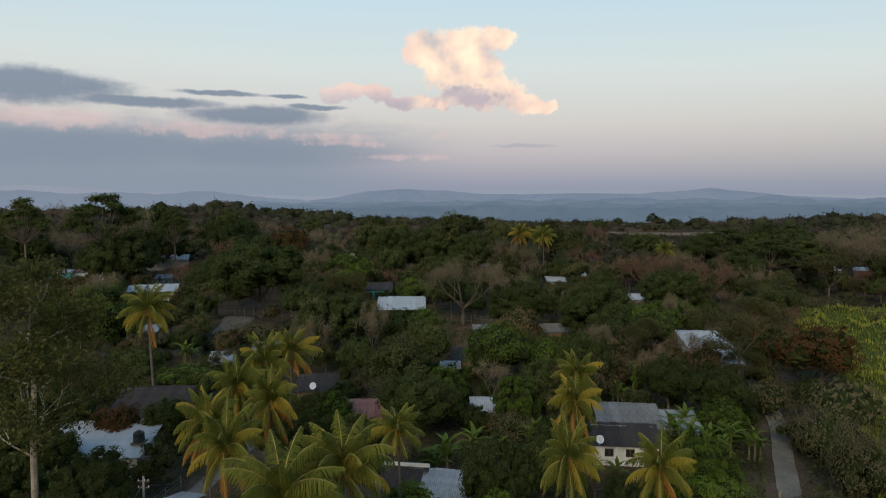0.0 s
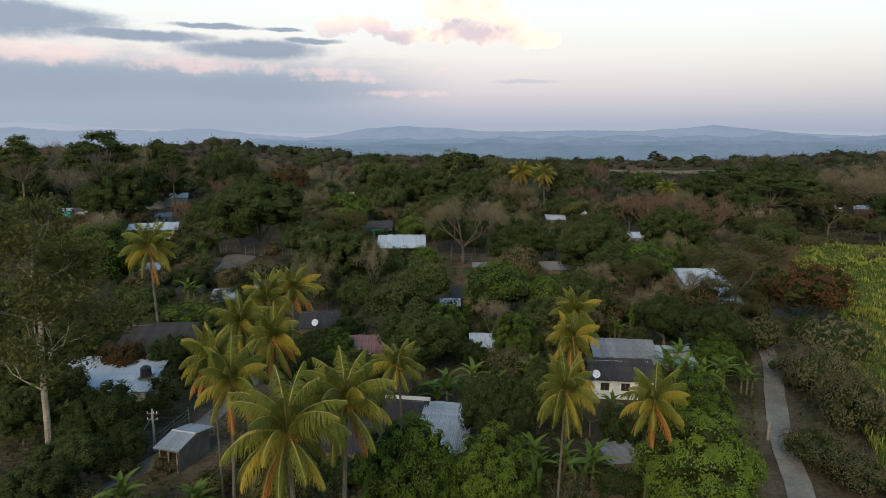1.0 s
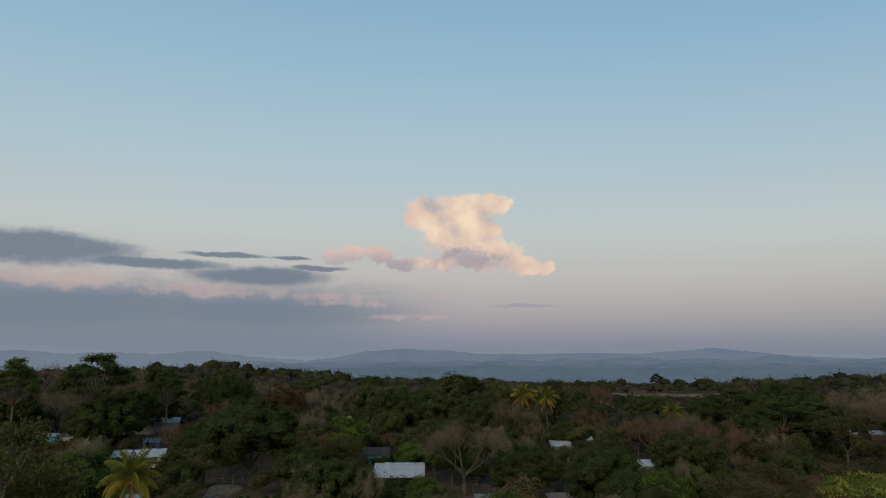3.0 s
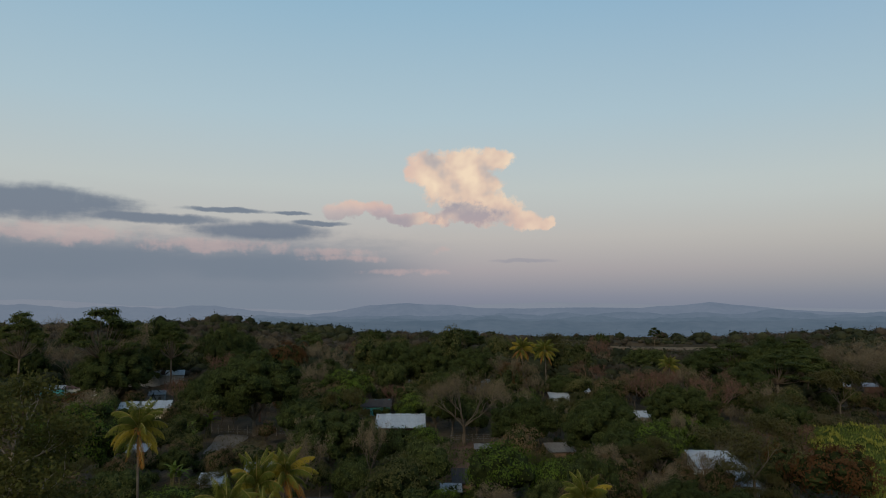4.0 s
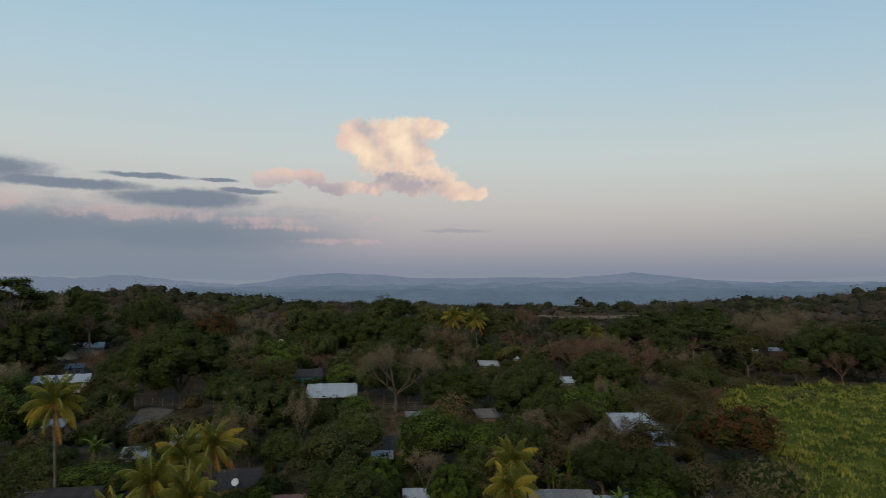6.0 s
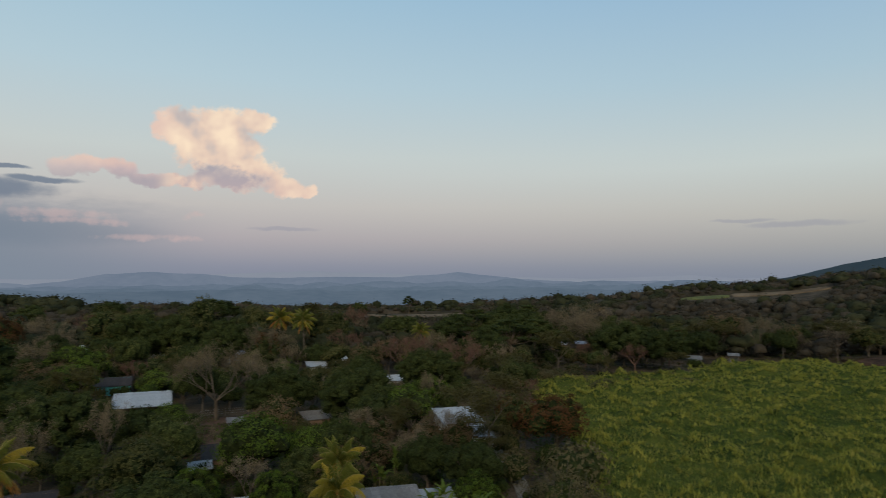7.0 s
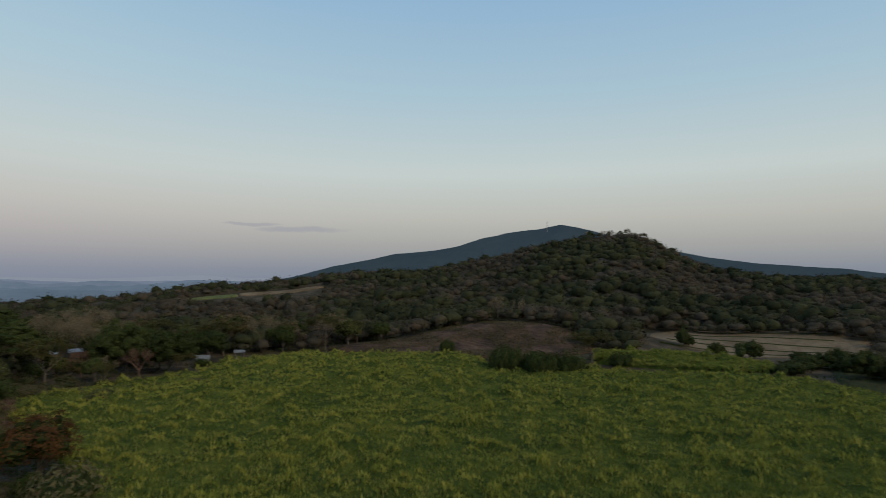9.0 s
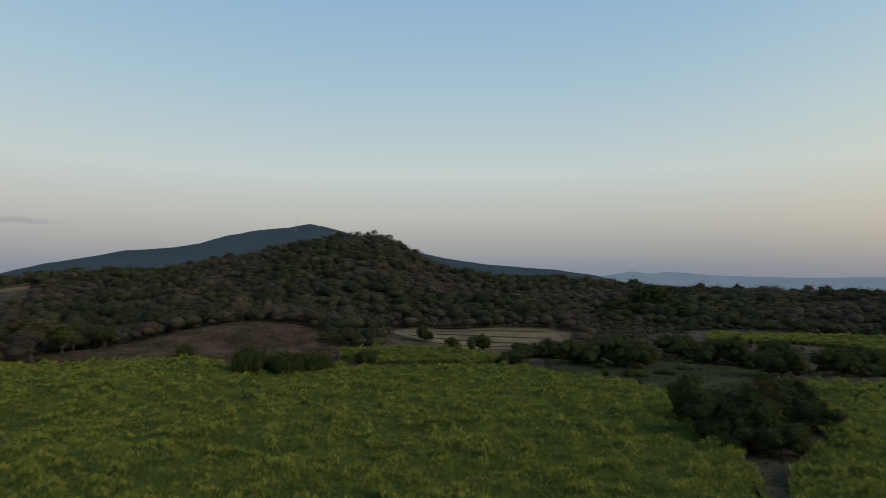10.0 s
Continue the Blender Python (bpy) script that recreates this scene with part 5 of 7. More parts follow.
house("distant grey hut among the trees", 14.0, 236.0, 0, 6.0, 4.0, 2.8, "shed", ZINC_WHITE, BLOCK, 0.8, 0.4, 1.4)


# ---------------------------------------------------------------- named plants
plant("palm", -8.9, 34.1, 13.2, 9.0)
plant("palm", -15.7, 45.0, 11.8, 6.9)
plant("palm", -18.1, 47.9, 12.3, 5.8)
plant("palm", -6.3, 39.0, 12.9, 8.2)
plant("palm", -19.3, 58.9, 12.0, 6.4)
plant("palm", -14.9, 54.1, 12.1, 6.0)
plant("palm", -18.3, 76.2, 11.2, 8.3)
plant("palm", -38.9, 83.5, 15.0, 8.6)
plant("palm", 8.8, 43.5, 11.6, 5.4)
plant("palm", 15.8, 45.1, 10.2, 6.3)
plant("palm", 12.1, 57.2, 11.1, 5.8)
plant("palm", 14.1, 66.1, 11.1, 6.3)
plant("palm", -4.3, 58.2, 8.3, 7.0)
plant("palm", -18.0, 63.5, 13.1, 6.4)
plant("palm", 26.9, 222.1, 16.0, 10.1)
plant("palm", 33.8, 216.1, 16.0, 10.6)
plant("palm", 75.2, 215.6, 12.2, 9.5)
plant("banana", -24.6, 45.1, 4.5, 5.0)
plant("banana", -18.7, 44.3, 4.5, 5.1)
plant("banana", -18.5, 42.3, 4, 3.7)
plant("banana", 7.7, 50.7, 5, 5.3)
plant("banana", 12.5, 49.2, 5, 5.6)
plant("banana", 10.4, 50.7, 4.5, 4.3)
plant("banana", 0.4, 64.7, 5.5, 6.6)
plant("banana", 3.4, 68.6, 5, 5.7)
plant("banana", 6.0, 67.8, 4, 4.4)
plant("banana", 26.8, 73.5, 5, 5.4)
plant("banana", 29.5, 69.2, 5, 5.8)
plant("banana", 32.6, 70.5, 5, 5.9)
plant("banana", 28.6, 71.9, 4.5, 4.7)
plant("banana", -45.2, 110.3, 5, 6.0)
plant("banana", -55.1, 142.1, 6.25, 7.6)
plant("banana", -55.5, 155.9, 6.75, 8.3)
plant("banana", 35.3, 70.4, 4, 4.6)
plant("banana", 29.9, 77.2, 4.5, 5.0)
plant("banana", 27.8, 91.6, 6, 3.3)
plant("banana", -6.6, 85.5, 5, 5.5)
plant("banana", 17.5, 62.2, 4, 3.5)
plant("mango_near", 19.6, 45.1, 9, 11.2)
plant("mango_near", -2.5, 45.5, 8.5, 7.5)
plant("mango_near", 3.4, 44.7, 7.5, 7.0)
plant("mango_near", 24.2, 57.6, 7.5, 7.0)
plant("mango_dark", 4.5, 54.7, 9, 7.4)
plant("mango_dark", -3.1, 76.8, 9, 11.2)
plant("mango_near", 8.9, 98.3, 10.25, 12.4)
plant("mango_near", 16.1, 96.8, 8.5, 8.3)
plant("mango_dark", -3.6, 101.5, 11, 11.8)
plant("mango_dark", -20.4, 119.0, 11.5, 14.3)
plant("mango_dark", -45.4, 157.2, 20.5, 25.5)
plant("mango_dark", -104.2, 205.1, 18.5, 22.5)
plant("mango_near", -38.5, 93.0, 5, 9.7)
plant("mango_dark", -31.5, 56.3, 7, 7.9)
plant("mango_near", -63.3, 112.0, 14, 17.0)
plant("mango_dark", 16.4, 135.3, 12.25, 15.0)
plant("mango_near", -28.2, 197.5, 12, 14.8)
plant("olive", -25.7, 246.6, 18.75, 22.7)
plant("mango_dark", -4.6, 240.8, 16.5, 20.1)
plant("mango_dark", 12.3, 230.0, 15.5, 19.2)
plant("olive", 8.0, 294.8, 14.5, 18.1)
plant("mango_near", 38.6, 117.9, 9.75, 12.1)
plant("mango_dark", 31.8, 128.5, 12, 14.9)
plant("mango_dark", 97.8, 239.3, 17, 21.0)
plant("mango_dark", 122.1, 216.3, 18.25, 22.8)
plant("mango_dark", 141.1, 279.0, 18, 22.0)
plant("mango_dark", 87.7, 281.0, 14.25, 17.2)
plant("mango_near", 9.4, 78.7, 7, 6.5)
plant("mango_dark", 31.7, 117.5, 8.75, 10.5)
plant("mango_dark", 14.4, 90.3, 7, 6.6)
plant("mango_dark", -15.8, 77.1, 6, 5.7)
plant("mango_near", -13.6, 76.4, 5.5, 5.6)
plant("mango_dark", -46.4, 75.3, 8, 8.9)
plant("mango_dark", -46.4, 94.3, 7.75, 9.4)
plant("mango_dark", -33.3, 74.8, 6, 6.9)
plant("olive", 43.1, 206.7, 10.25, 12.8)
plant("mango_dark", 37.3, 210.0, 9, 11.1)
plant("olive", -8.8, 183.1, 9.25, 11.4)
plant("mango_dark", 31.1, 86.4, 8, 8.6)
plant("mango_dark", 13.1, 68.6, 6, 7.0)
plant("mango_dark", 16.6, 55.8, 5, 4.7)
plant("mango_dark", 5.7, 57.4, 6, 5.9)
plant("mango_dark", -8.0, 59.8, 5, 5.0)
plant("mango_dark", -31.8, 45.9, 4.75, 5.7)
plant("mango_near", 0.3, 44.0, 4, 3.8)
plant("mango_dark", -48.9, 71.8, 9, 7.9)
plant("mango_dark", -40.1, 64.2, 6, 6.5)
plant("mango_dark", -40.4, 57.4, 6, 5.9)
plant("mango_dark", -31.3, 50.7, 5.25, 6.2)
plant("mango_dark", -28.9, 53.9, 4.5, 4.6)
plant("bare", 4.7, 146.5, 16, 19.4)
plant("bare", -12.3, 110.6, 11, 6.9)
plant("bare", 26.5, 106.6, 8, 9.1)
plant("bare", 6.8, 87.1, 7, 7.5)
plant("bare", 38.4, 100.0, 8.25, 9.9)
plant("bare", 21.4, 209.2, 14.25, 17.5)
plant("bare", 69.8, 293.5, 11.5, 14.2)
plant("bare", -67.5, 303.3, 13, 16.0)
plant("bare", 0.6, 112.9, 7, 7.1)
plant("bare", -9.0, 303.3, 13, 16.0)
plant("bare", -44.7, 255.5, 13, 15.7)
plant("bare", 83.4, 167.7, 11, 10.4)
plant("bare", 47.2, 130.2, 10, 7.0)
plant("redbare", 69.9, 165.5, 13.75, 16.8)
plant("redbare", 56.9, 178.6, 13.25, 16.6)
plant("redbare", -77.9, 234.0, 15.25, 18.5)
plant("redleaf", 58.4, 97.2, 10.5, 12.8)
plant("drybrown", 40.6, 97.5, 8.0, 8.5)
plant("drybrown", 36.6, 103.0, 7.0, 7.0)
plant("drybrown", 26.6, 101.5, 8.0, 9.0)
plant("olive", 52.0, 104.0, 7.0, 6.5)
plant("redleaf", -38.6, 73.1, 6, 6.4)
plant("acacia", 47.0, 99.9, 13.75, 17.0)
plant("eucalyptus", -34.9, 52.6, 23, 11)
plant("bush", 50.8, 79.5, 7.0, 11.0)
plant("bush", 43.6, 70.0, 6.0, 8.4)
plant("bush", 41.8, 61.4, 6.0, 8.4)
plant("bush", 34.7, 54.3, 3.5, 6.2)
plant("bush", 43.0, 74.3, 4, 6.2)
plant("bush", 35.7, 51.0, 3, 6.3)
plant("bush", -30.5, 47.8, 2.25, 5.5)
plant("bush", -29.4, 53.0, 2.5, 5.5)
plant("bush", -19.8, 50.0, 2, 4.8)
plant("bush", 10.3, 47.4, 2.5, 5.0)
plant("bush", 14.9, 49.1, 2, 4.2)
plant("bush", -38.9, 129.3, 4.25, 10.5)
plant("bush", -35.3, 124.8, 4, 10.1)
plant("bush", 8.2, 76.5, 4, 7.8)
plant("bush", 44.3, 85.5, 5, 7.0)
plant("bush", -10.4, 48.2, 2, 4.6)
plant("bush", -5.6, 46.5, 2, 4.0)
plant("bush", -24.8, 53.9, 1.5, 3.6)
plant("clump", 121.5, -44.4, 11.75, 19.5)
plant("clump", *polar(105.9, 142), 12.0, 10.0)
plant("clump", 147.0, -61.5, 9.5, 16.1)
plant("clump", 133.5, -60.6, 7, 10.1)
plant("hedge", *polar(68.6, 203), 8.0, 12.0)
plant("hedge", *polar(71.3, 200), 7.6, 12.5)
plant("hedge", *polar(74.0, 204), 6.4, 11.0)
plant("hedge", *polar(63.3, 250), 5, 7.0)
plant("bare", *polar(67.8, 323), 12, 9.0)
plant("bare", *polar(69.8, 326), 11, 9.0)
plant("hedge", *polar(78.4, 224), 4.4, 9.0)
plant("clump", 305.1, 35.1, 9, 9.4)
plant("clump", 284.6, 20.2, 6, 7.5)
plant("clump", 270.7, 7.8, 7.25, 11.9)
plant("clump", 251.1, -19.4, 8, 13.1)
plant("clump", 226.4, -25.2, 9.25, 15.7)
plant("clump", 224.1, -40.2, 11.5, 19.3)
plant("clump", 217.4, -46.3, 10.25, 16.8)
plant("clump", 244.2, -66.4, 10, 16.7)
plant("clump", 236.6, -81.9, 10.75, 18.1)
plant("clump", 207.3, -86.9, 11.5, 19.2)
plant("clump", 218.3, -109.1, 9.75, 16.4)
plant("clump", 235.0, -126.8, 9.25, 15.7)
plant("acacia", 219.0, 54.7, 11.25, 13.7)
plant("redleaf", 143.3, -55.3, 9, 7.3)
# emergent trees that stand over the skyline, and growth before the white roofs
plant("umbrella", -108.5, 206.0, 31.6, 25.0)
plant("umbrella", *polar(-33.2, 250), 28.5, 17.0)
plant("umbrella", *polar(-22.8, 262), 26.5, 15.0)
plant("umbrella", *polar(28.6, 262), 21.5, 20.0)
plant("umbrella", *polar(24.0, 236), 19.5, 19.0)
plant("umbrella", *polar(1.3, 400), 20.0, 20.0)
plant("mango_dark", -101.0, 300.0, 24.0, 20.0)
plant("mango_dark", -146.0, 330.0, 24.5, 18.0)
plant("mango_dark", -83.0, 247.0, 22.0, 19.0)
plant("bare", -147.0, 236.0, 25.0, 24.0)
plant("bare", -118.0, 248.0, 25.0, 16.0)
plant("mango_dark", -48.0, 440.0, 17.5, 19.0)
plant("mango_dark", -85.0, 420.0, 16.0, 22.0)
plant("mango_dark", 10.0, 430.0, 16.5, 30.0)
plant("umbrella", 187.0, 572.0, 21.0, 13.0)
# a thin row of trees on the hill's crest, against the sky
for k in range(15):
    plant(("acacia", "bare", "umbrella")[k % 3], *polar(75.2 + 0.42 * k + plant_rnd.uniform(-0.2, 0.2), 716 + plant_rnd.uniform(-8, 8)), plant_rnd.uniform(10, 15), plant_rnd.uniform(7, 11))
plant("mango_dark", 132.0, 540.0, 14.5, 15.0)
plant("bare", 128.0, 205.0, 19.0, 24.0)
plant("bare", 152.0, 222.0, 21.0, 26.0)
plant("acacia", 107.0, 176.0, 14.0, 13.0)
plant("mango_dark", 41.0, 97.0, 4.5, 7.0)
plant("acacia", 46.5, 98.0, 6.0, 8.5)
plant("bush", 50.5, 99.5, 4.6, 6.5)
plant("bush", 37.5, 100.5, 4.6, 6.5)
plant("clump", 133.0, -44.0, 7.0, 13.0)
plant("clump", 118.0, -43.0, 6.5, 12.0)
plant("clump", 114.0, -47.0, 7.5, 12.0)
plant("acacia", -35.0, 103.5, 5.2, 7.5)
plant("bush", -39.5, 103.0, 3.6, 5.0)
plant("mango_dark", -30.0, 109.5, 4.2, 5.0)
for k in range(16):
    plant("shrub", *polar(97.5 + 9.0 * plant_rnd.random(), plant_rnd.uniform(178, 258)), plant_rnd.uniform(1.2, 3.0), plant_rnd.uniform(3.5, 7.0))
# dark thicket beside the stubble field and growth before the far roofs
for k in range(15):
    a, r = 90.6 + 7.6 * plant_rnd.random(), plant_rnd.uniform(228, 262)
    plant("clump", *polar(a, r), plant_rnd.uniform(2.6, 5.2), plant_rnd.uniform(7, 11))
for k in range(9):
    plant("clump", *polar(105.5 + 15 * plant_rnd.random(), plant_rnd.uniform(240, 292)), plant_rnd.uniform(3.5, 7.0), plant_rnd.uniform(9, 14))
plant("mango_dark", *polar(102.8, 470), 20.0, 26.0)
plant("mango_dark", *polar(100.6, 430), 13.0, 20.0)
plant("mango_dark", *polar(105.0, 440), 12.0, 22.0)
for k in range(7):
    plant("bush", *polar(29.5 + 0.75 * k, plant_rnd.uniform(258, 272)), plant_rnd.uniform(3.0, 4.4), plant_rnd.uniform(6, 9))
for k in range(16):
    plant("bush", *polar(27.5 + 9 * plant_rnd.random(), plant_rnd.uniform(192, 240)), plant_rnd.uniform(2.0, 3.6), plant_rnd.uniform(5, 9))
# big bare trees and a dark bank of growth at the far edge of the cane
for a, r, h, w in ((25.0, 205, 15, 19), (27.2, 218, 17, 21), (29.3, 230, 16, 18), (34.6, 236, 17, 22), (36.8, 226, 15, 19), (26.0, 236, 18, 20), (38.6, 240, 13, 17), (35.8, 262, 16, 19)):
    plant("bare" if a == 34.6 else "umbrella" if a in (27.2, 29.3, 38.6) else "mango_dark", *polar(a, r), h, w)
for k in range(24):
    plant("bush", *polar(26.5 + 0.68 * k, 181 + 9 * math.sin(k * 0.4) + plant_rnd.uniform(0, 14)), plant_rnd.uniform(1.8, 3.2), plant_rnd.uniform(6, 9))


# ---------------------------------------------------------------- sugar cane
def inside(px, py, poly):
    c = np.zeros(len(px), bool)
    for i in range(len(poly)):
        (x0, y0), (x1, y1) = poly[i - 1], poly[i]
        cross = ((y0 > py) != (y1 > py)) & (px < (x1 - x0) * (py - y0) / ((y1 - y0) if y1 != y0 else 1e-9) + x0)
        c ^= cross
    return c


CANE_MAIN = [(28, 30), (34.5, 44), (40.5, 57), (49, 73), (60.5, 92), (74, 127), (85, 160), (105, 162), (137, 153), (150, 160), (168, 166), (200, 162), (208, 131),
             (214, 100), (193, 79), (199, 57), (217, 5), (199, -20), (170, -46), (138, -41), (101, -38.5), (85, -34.5), (55, -24), (30, -10)]
CANE_SIDE = [polar(114.2, 60), polar(113.4, 88), polar(113.2, 112), polar(116.0, 134), polar(113.5, 170), polar(112.5, 205), polar(123, 222), polar(127, 150), polar(126, 60)]


def cane_field(name, label, poly, count, seed, ripeness=1.0):
    rng = np.random.default_rng(seed)
    lo, hi = np.min(poly, 0), np.max(poly, 0)
    # the bed: a closed green mass under the leaf tips, gap shade in its colour
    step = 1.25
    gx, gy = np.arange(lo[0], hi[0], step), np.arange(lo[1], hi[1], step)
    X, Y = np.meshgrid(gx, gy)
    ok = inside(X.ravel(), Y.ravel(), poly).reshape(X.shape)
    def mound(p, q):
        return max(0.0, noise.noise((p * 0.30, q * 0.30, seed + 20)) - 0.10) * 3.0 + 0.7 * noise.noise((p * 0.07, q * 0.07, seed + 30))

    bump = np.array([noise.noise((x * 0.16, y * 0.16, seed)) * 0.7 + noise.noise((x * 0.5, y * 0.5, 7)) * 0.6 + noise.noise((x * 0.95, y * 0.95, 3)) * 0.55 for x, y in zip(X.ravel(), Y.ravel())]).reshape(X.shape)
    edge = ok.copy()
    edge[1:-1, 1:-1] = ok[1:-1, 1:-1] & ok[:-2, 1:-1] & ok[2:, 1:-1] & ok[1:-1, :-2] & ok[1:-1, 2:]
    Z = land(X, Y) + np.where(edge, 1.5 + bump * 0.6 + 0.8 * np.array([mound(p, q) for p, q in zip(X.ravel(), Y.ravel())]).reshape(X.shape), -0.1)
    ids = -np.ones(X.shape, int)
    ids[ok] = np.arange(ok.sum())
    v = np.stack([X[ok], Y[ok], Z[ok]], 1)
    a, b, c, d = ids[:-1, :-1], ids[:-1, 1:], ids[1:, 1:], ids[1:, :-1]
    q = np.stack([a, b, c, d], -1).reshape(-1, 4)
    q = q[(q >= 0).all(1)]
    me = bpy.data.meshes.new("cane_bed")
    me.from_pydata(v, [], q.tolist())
    me.materials.append(CANE_SHADE_BED)
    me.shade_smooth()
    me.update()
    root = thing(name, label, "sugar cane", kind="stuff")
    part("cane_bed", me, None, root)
    # leaf tufts, denser towards the camera
    x = rng.uniform(lo[0], hi[0], count * 8)
    y = rng.uniform(lo[1], hi[1], count * 8)
    r = np.hypot(x, y)
    keep = inside(x, y, poly) & (rng.random(len(x)) < np.clip(95 / r, 0.25, 1) ** 1.2) & (r > 40)
    x, y = x[keep][:count], y[keep][:count]
    tall = np.array([noise.noise((p * 0.16, q * 0.16, seed)) * 0.7 + noise.noise((p * 0.5, q * 0.5, 7)) * 0.35 for p, q in zip(x, y)])
    tuft = np.array([mound(p, q) for p, q in zip(x, y)])
    base = np.stack([x, y, land(x, y) + 0.85 + tall * 0.5 + tuft * 1.05], 1)
    yellow = rng.random(len(x)) < np.clip(tuft * 1.35 - 0.04, 0.03, 0.95) * ripeness * np.interp(np.degrees(np.arctan2(x, y)), [30, 55, 100], [1.5, 1.1, 0.75])
    quads, ripe = [], []
    for k in range(3):
        ang = rng.uniform(0, 2 * np.pi, len(x))
        out = np.stack([np.cos(ang), np.sin(ang), np.zeros(len(x))], 1)
        side = np.stack([-np.sin(ang), np.cos(ang), np.zeros(len(x))], 1) * (rng.uniform(0.035, 0.070, len(x)) * (0.5 + np.hypot(x, y) / 120) * np.where(yellow, 1.15, 1.0))[:, None]
        h = (rng.uniform(0.7, 1.35, len(x)) + tall * 0.5)[:, None]
        up = np.array([0, 0, 1.0])
        p0 = base + out * 0.08
        p1 = base + out * rng.uniform(0.15, 0.7, len(x))[:, None] + up * h
        mid = (p0 + p1) / 2 + up * h * 0.12
        quads.append(np.stack([p0, mid + side, p1, mid - side], 1))
        ripe.append(yellow)
    quads, ripe = np.concatenate(quads), np.concatenate(ripe)
    part("cane_leaves", quads_mesh("cane_leaves", quads[~ripe], CANE), None, root)
    part("cane_tips", quads_mesh("cane_tips", quads[ripe], CANE_TIPS), None, root, "yellowish leaf tips")


cane_field("sugar_cane", "tall green sugar cane with yellowish leaf tips", CANE_MAIN, 80000, 3)
cane_field("sugar_cane", "green sugar cane beyond a dark footpath", CANE_SIDE, 12000, 4)
cane_field("sugar_cane", "strip of yellow-green cane behind the hedge", [polar(76, 226), polar(84, 220), polar(88, 223), polar(90.2, 230), polar(91.3, 238), polar(89, 247), polar(86, 252), polar(82, 263), polar(76, 255)], 6000, 5, 0.1)
cane_field("sugar_cane", "yellow-green cane beyond the dark thicket", [polar(107.2, 322), polar(109, 316), polar(113, 314), polar(122, 312), polar(124, 352), polar(114, 360), polar(110, 354), polar(107.4, 342)], 6000, 6)


OPEN_GROUND = [PLOUGHED] + [[polar(*p) for p in poly] for poly in (
    [(79.6, 318), (81, 270), (86, 252), (91, 250), (95, 262), (97.2, 300), (97, 352), (90, 360), (84, 356), (79.8, 345)],
    [(76, 218), (84, 214), (91, 214), (91, 260), (84, 266), (76, 255)],
    [(41.2, 500), (46, 503), (52.4, 508), (52.6, 608), (46, 607), (41.2, 598)],
    [(14.5, 545), (18, 540), (23, 550), (23, 655), (18, 660), (14.5, 650)],
    [(106.4, 312), (112, 300), (122, 300), (124, 375), (114, 388), (106.6, 370)],
    [(98.6, 200), (104.8, 200), (104.8, 236), (98.6, 236)])]


# ---------------------------------------------------------------- fill between the named plants
def blocked(x, y, w, h, plants=True):
    r, a = math.hypot(x, y), math.degrees(math.atan2(x, y))
    for hx, hy, hs in HOUSES:
        hr, ha = math.hypot(hx, hy), math.degrees(math.atan2(hx, hy))
        span = math.degrees(math.atan2(hs + w * 0.42, hr))
        if math.hypot(x - hx, y - hy) < hs + w * 0.42:
            return True
        # keep the roofs in sight: what stands before a house stays under the line to its eaves
        if abs(a - ha) < span and r < hr and h > 30 - 27.0 * (r + w * 0.3) / hr + 0.4 + (1.2 if plant_rnd.random() < 0.12 else 0):
            return True
    for sx, sy, ss in ((-48, 146, 6.0), (5, 134, 6.0), (-27.5, 55, 3.0)):         # bare ground that stays in sight
        sr, ang = math.hypot(sx, sy), math.degrees(math.atan2(sx, sy))
        if abs(a - ang) < math.degrees(math.atan2(ss + w * 0.3, sr)) and r < sr + ss and h > 30 - 30 * (r + w * 0.3) / sr + 0.6:
            return True
    for px, py, pw in PLACED if plants else ():
        if math.hypot(x - px, y - py) < pw * 0.72 + w * 0.36:
            return True
    for way in (ROAD, TRACK):
        for (x0, y0), (x1, y1) in zip(way, way[1:]):
            k = max(0, min(1, ((x - x0) * (x1 - x0) + (y - y0) * (y1 - y0)) / ((x1 - x0) ** 2 + (y1 - y0) ** 2)))
            if math.hypot(x - x0 - k * (x1 - x0), y - y0 - k * (y1 - y0)) < 2.2 + w * 0.45:
                return True
    return bool(inside(np.array([x]), np.array([y]), CANE_MAIN)[0])


fill = random.Random(77)
placed = 0
for tries in range(7000):
    a = fill.uniform(-38, 29)
    r = math.sqrt(fill.uniform(42 ** 2, 235 ** 2))
    x, y = polar(a, r)
    share = [36, 12, 10, 4, 2, 6, 5, 4, 13, 8] if r < 100 else [31, 3, 14, 8, 3, 8, 2, 1, 20, 13]
    kind = fill.choices(["mango_dark", "mango_near", "bare", "redbare", "redleaf", "acacia", "banana", "bush", "olive", "drybrown"], share)[0]
    h = {"banana": 4.5, "bush": 3.0}.get(kind, fill.uniform(4.0, 8.5) if r < 90 else fill.uniform(5.5, 14.0))
    w = h * fill.uniform(0.8, 1.25)
    if blocked(x, y, w, h):
        continue
    plant(kind, x, y, h, w)
    placed += 1
    if placed > 360:
        break
# the belt of tall trees beyond the cane
belt = 0
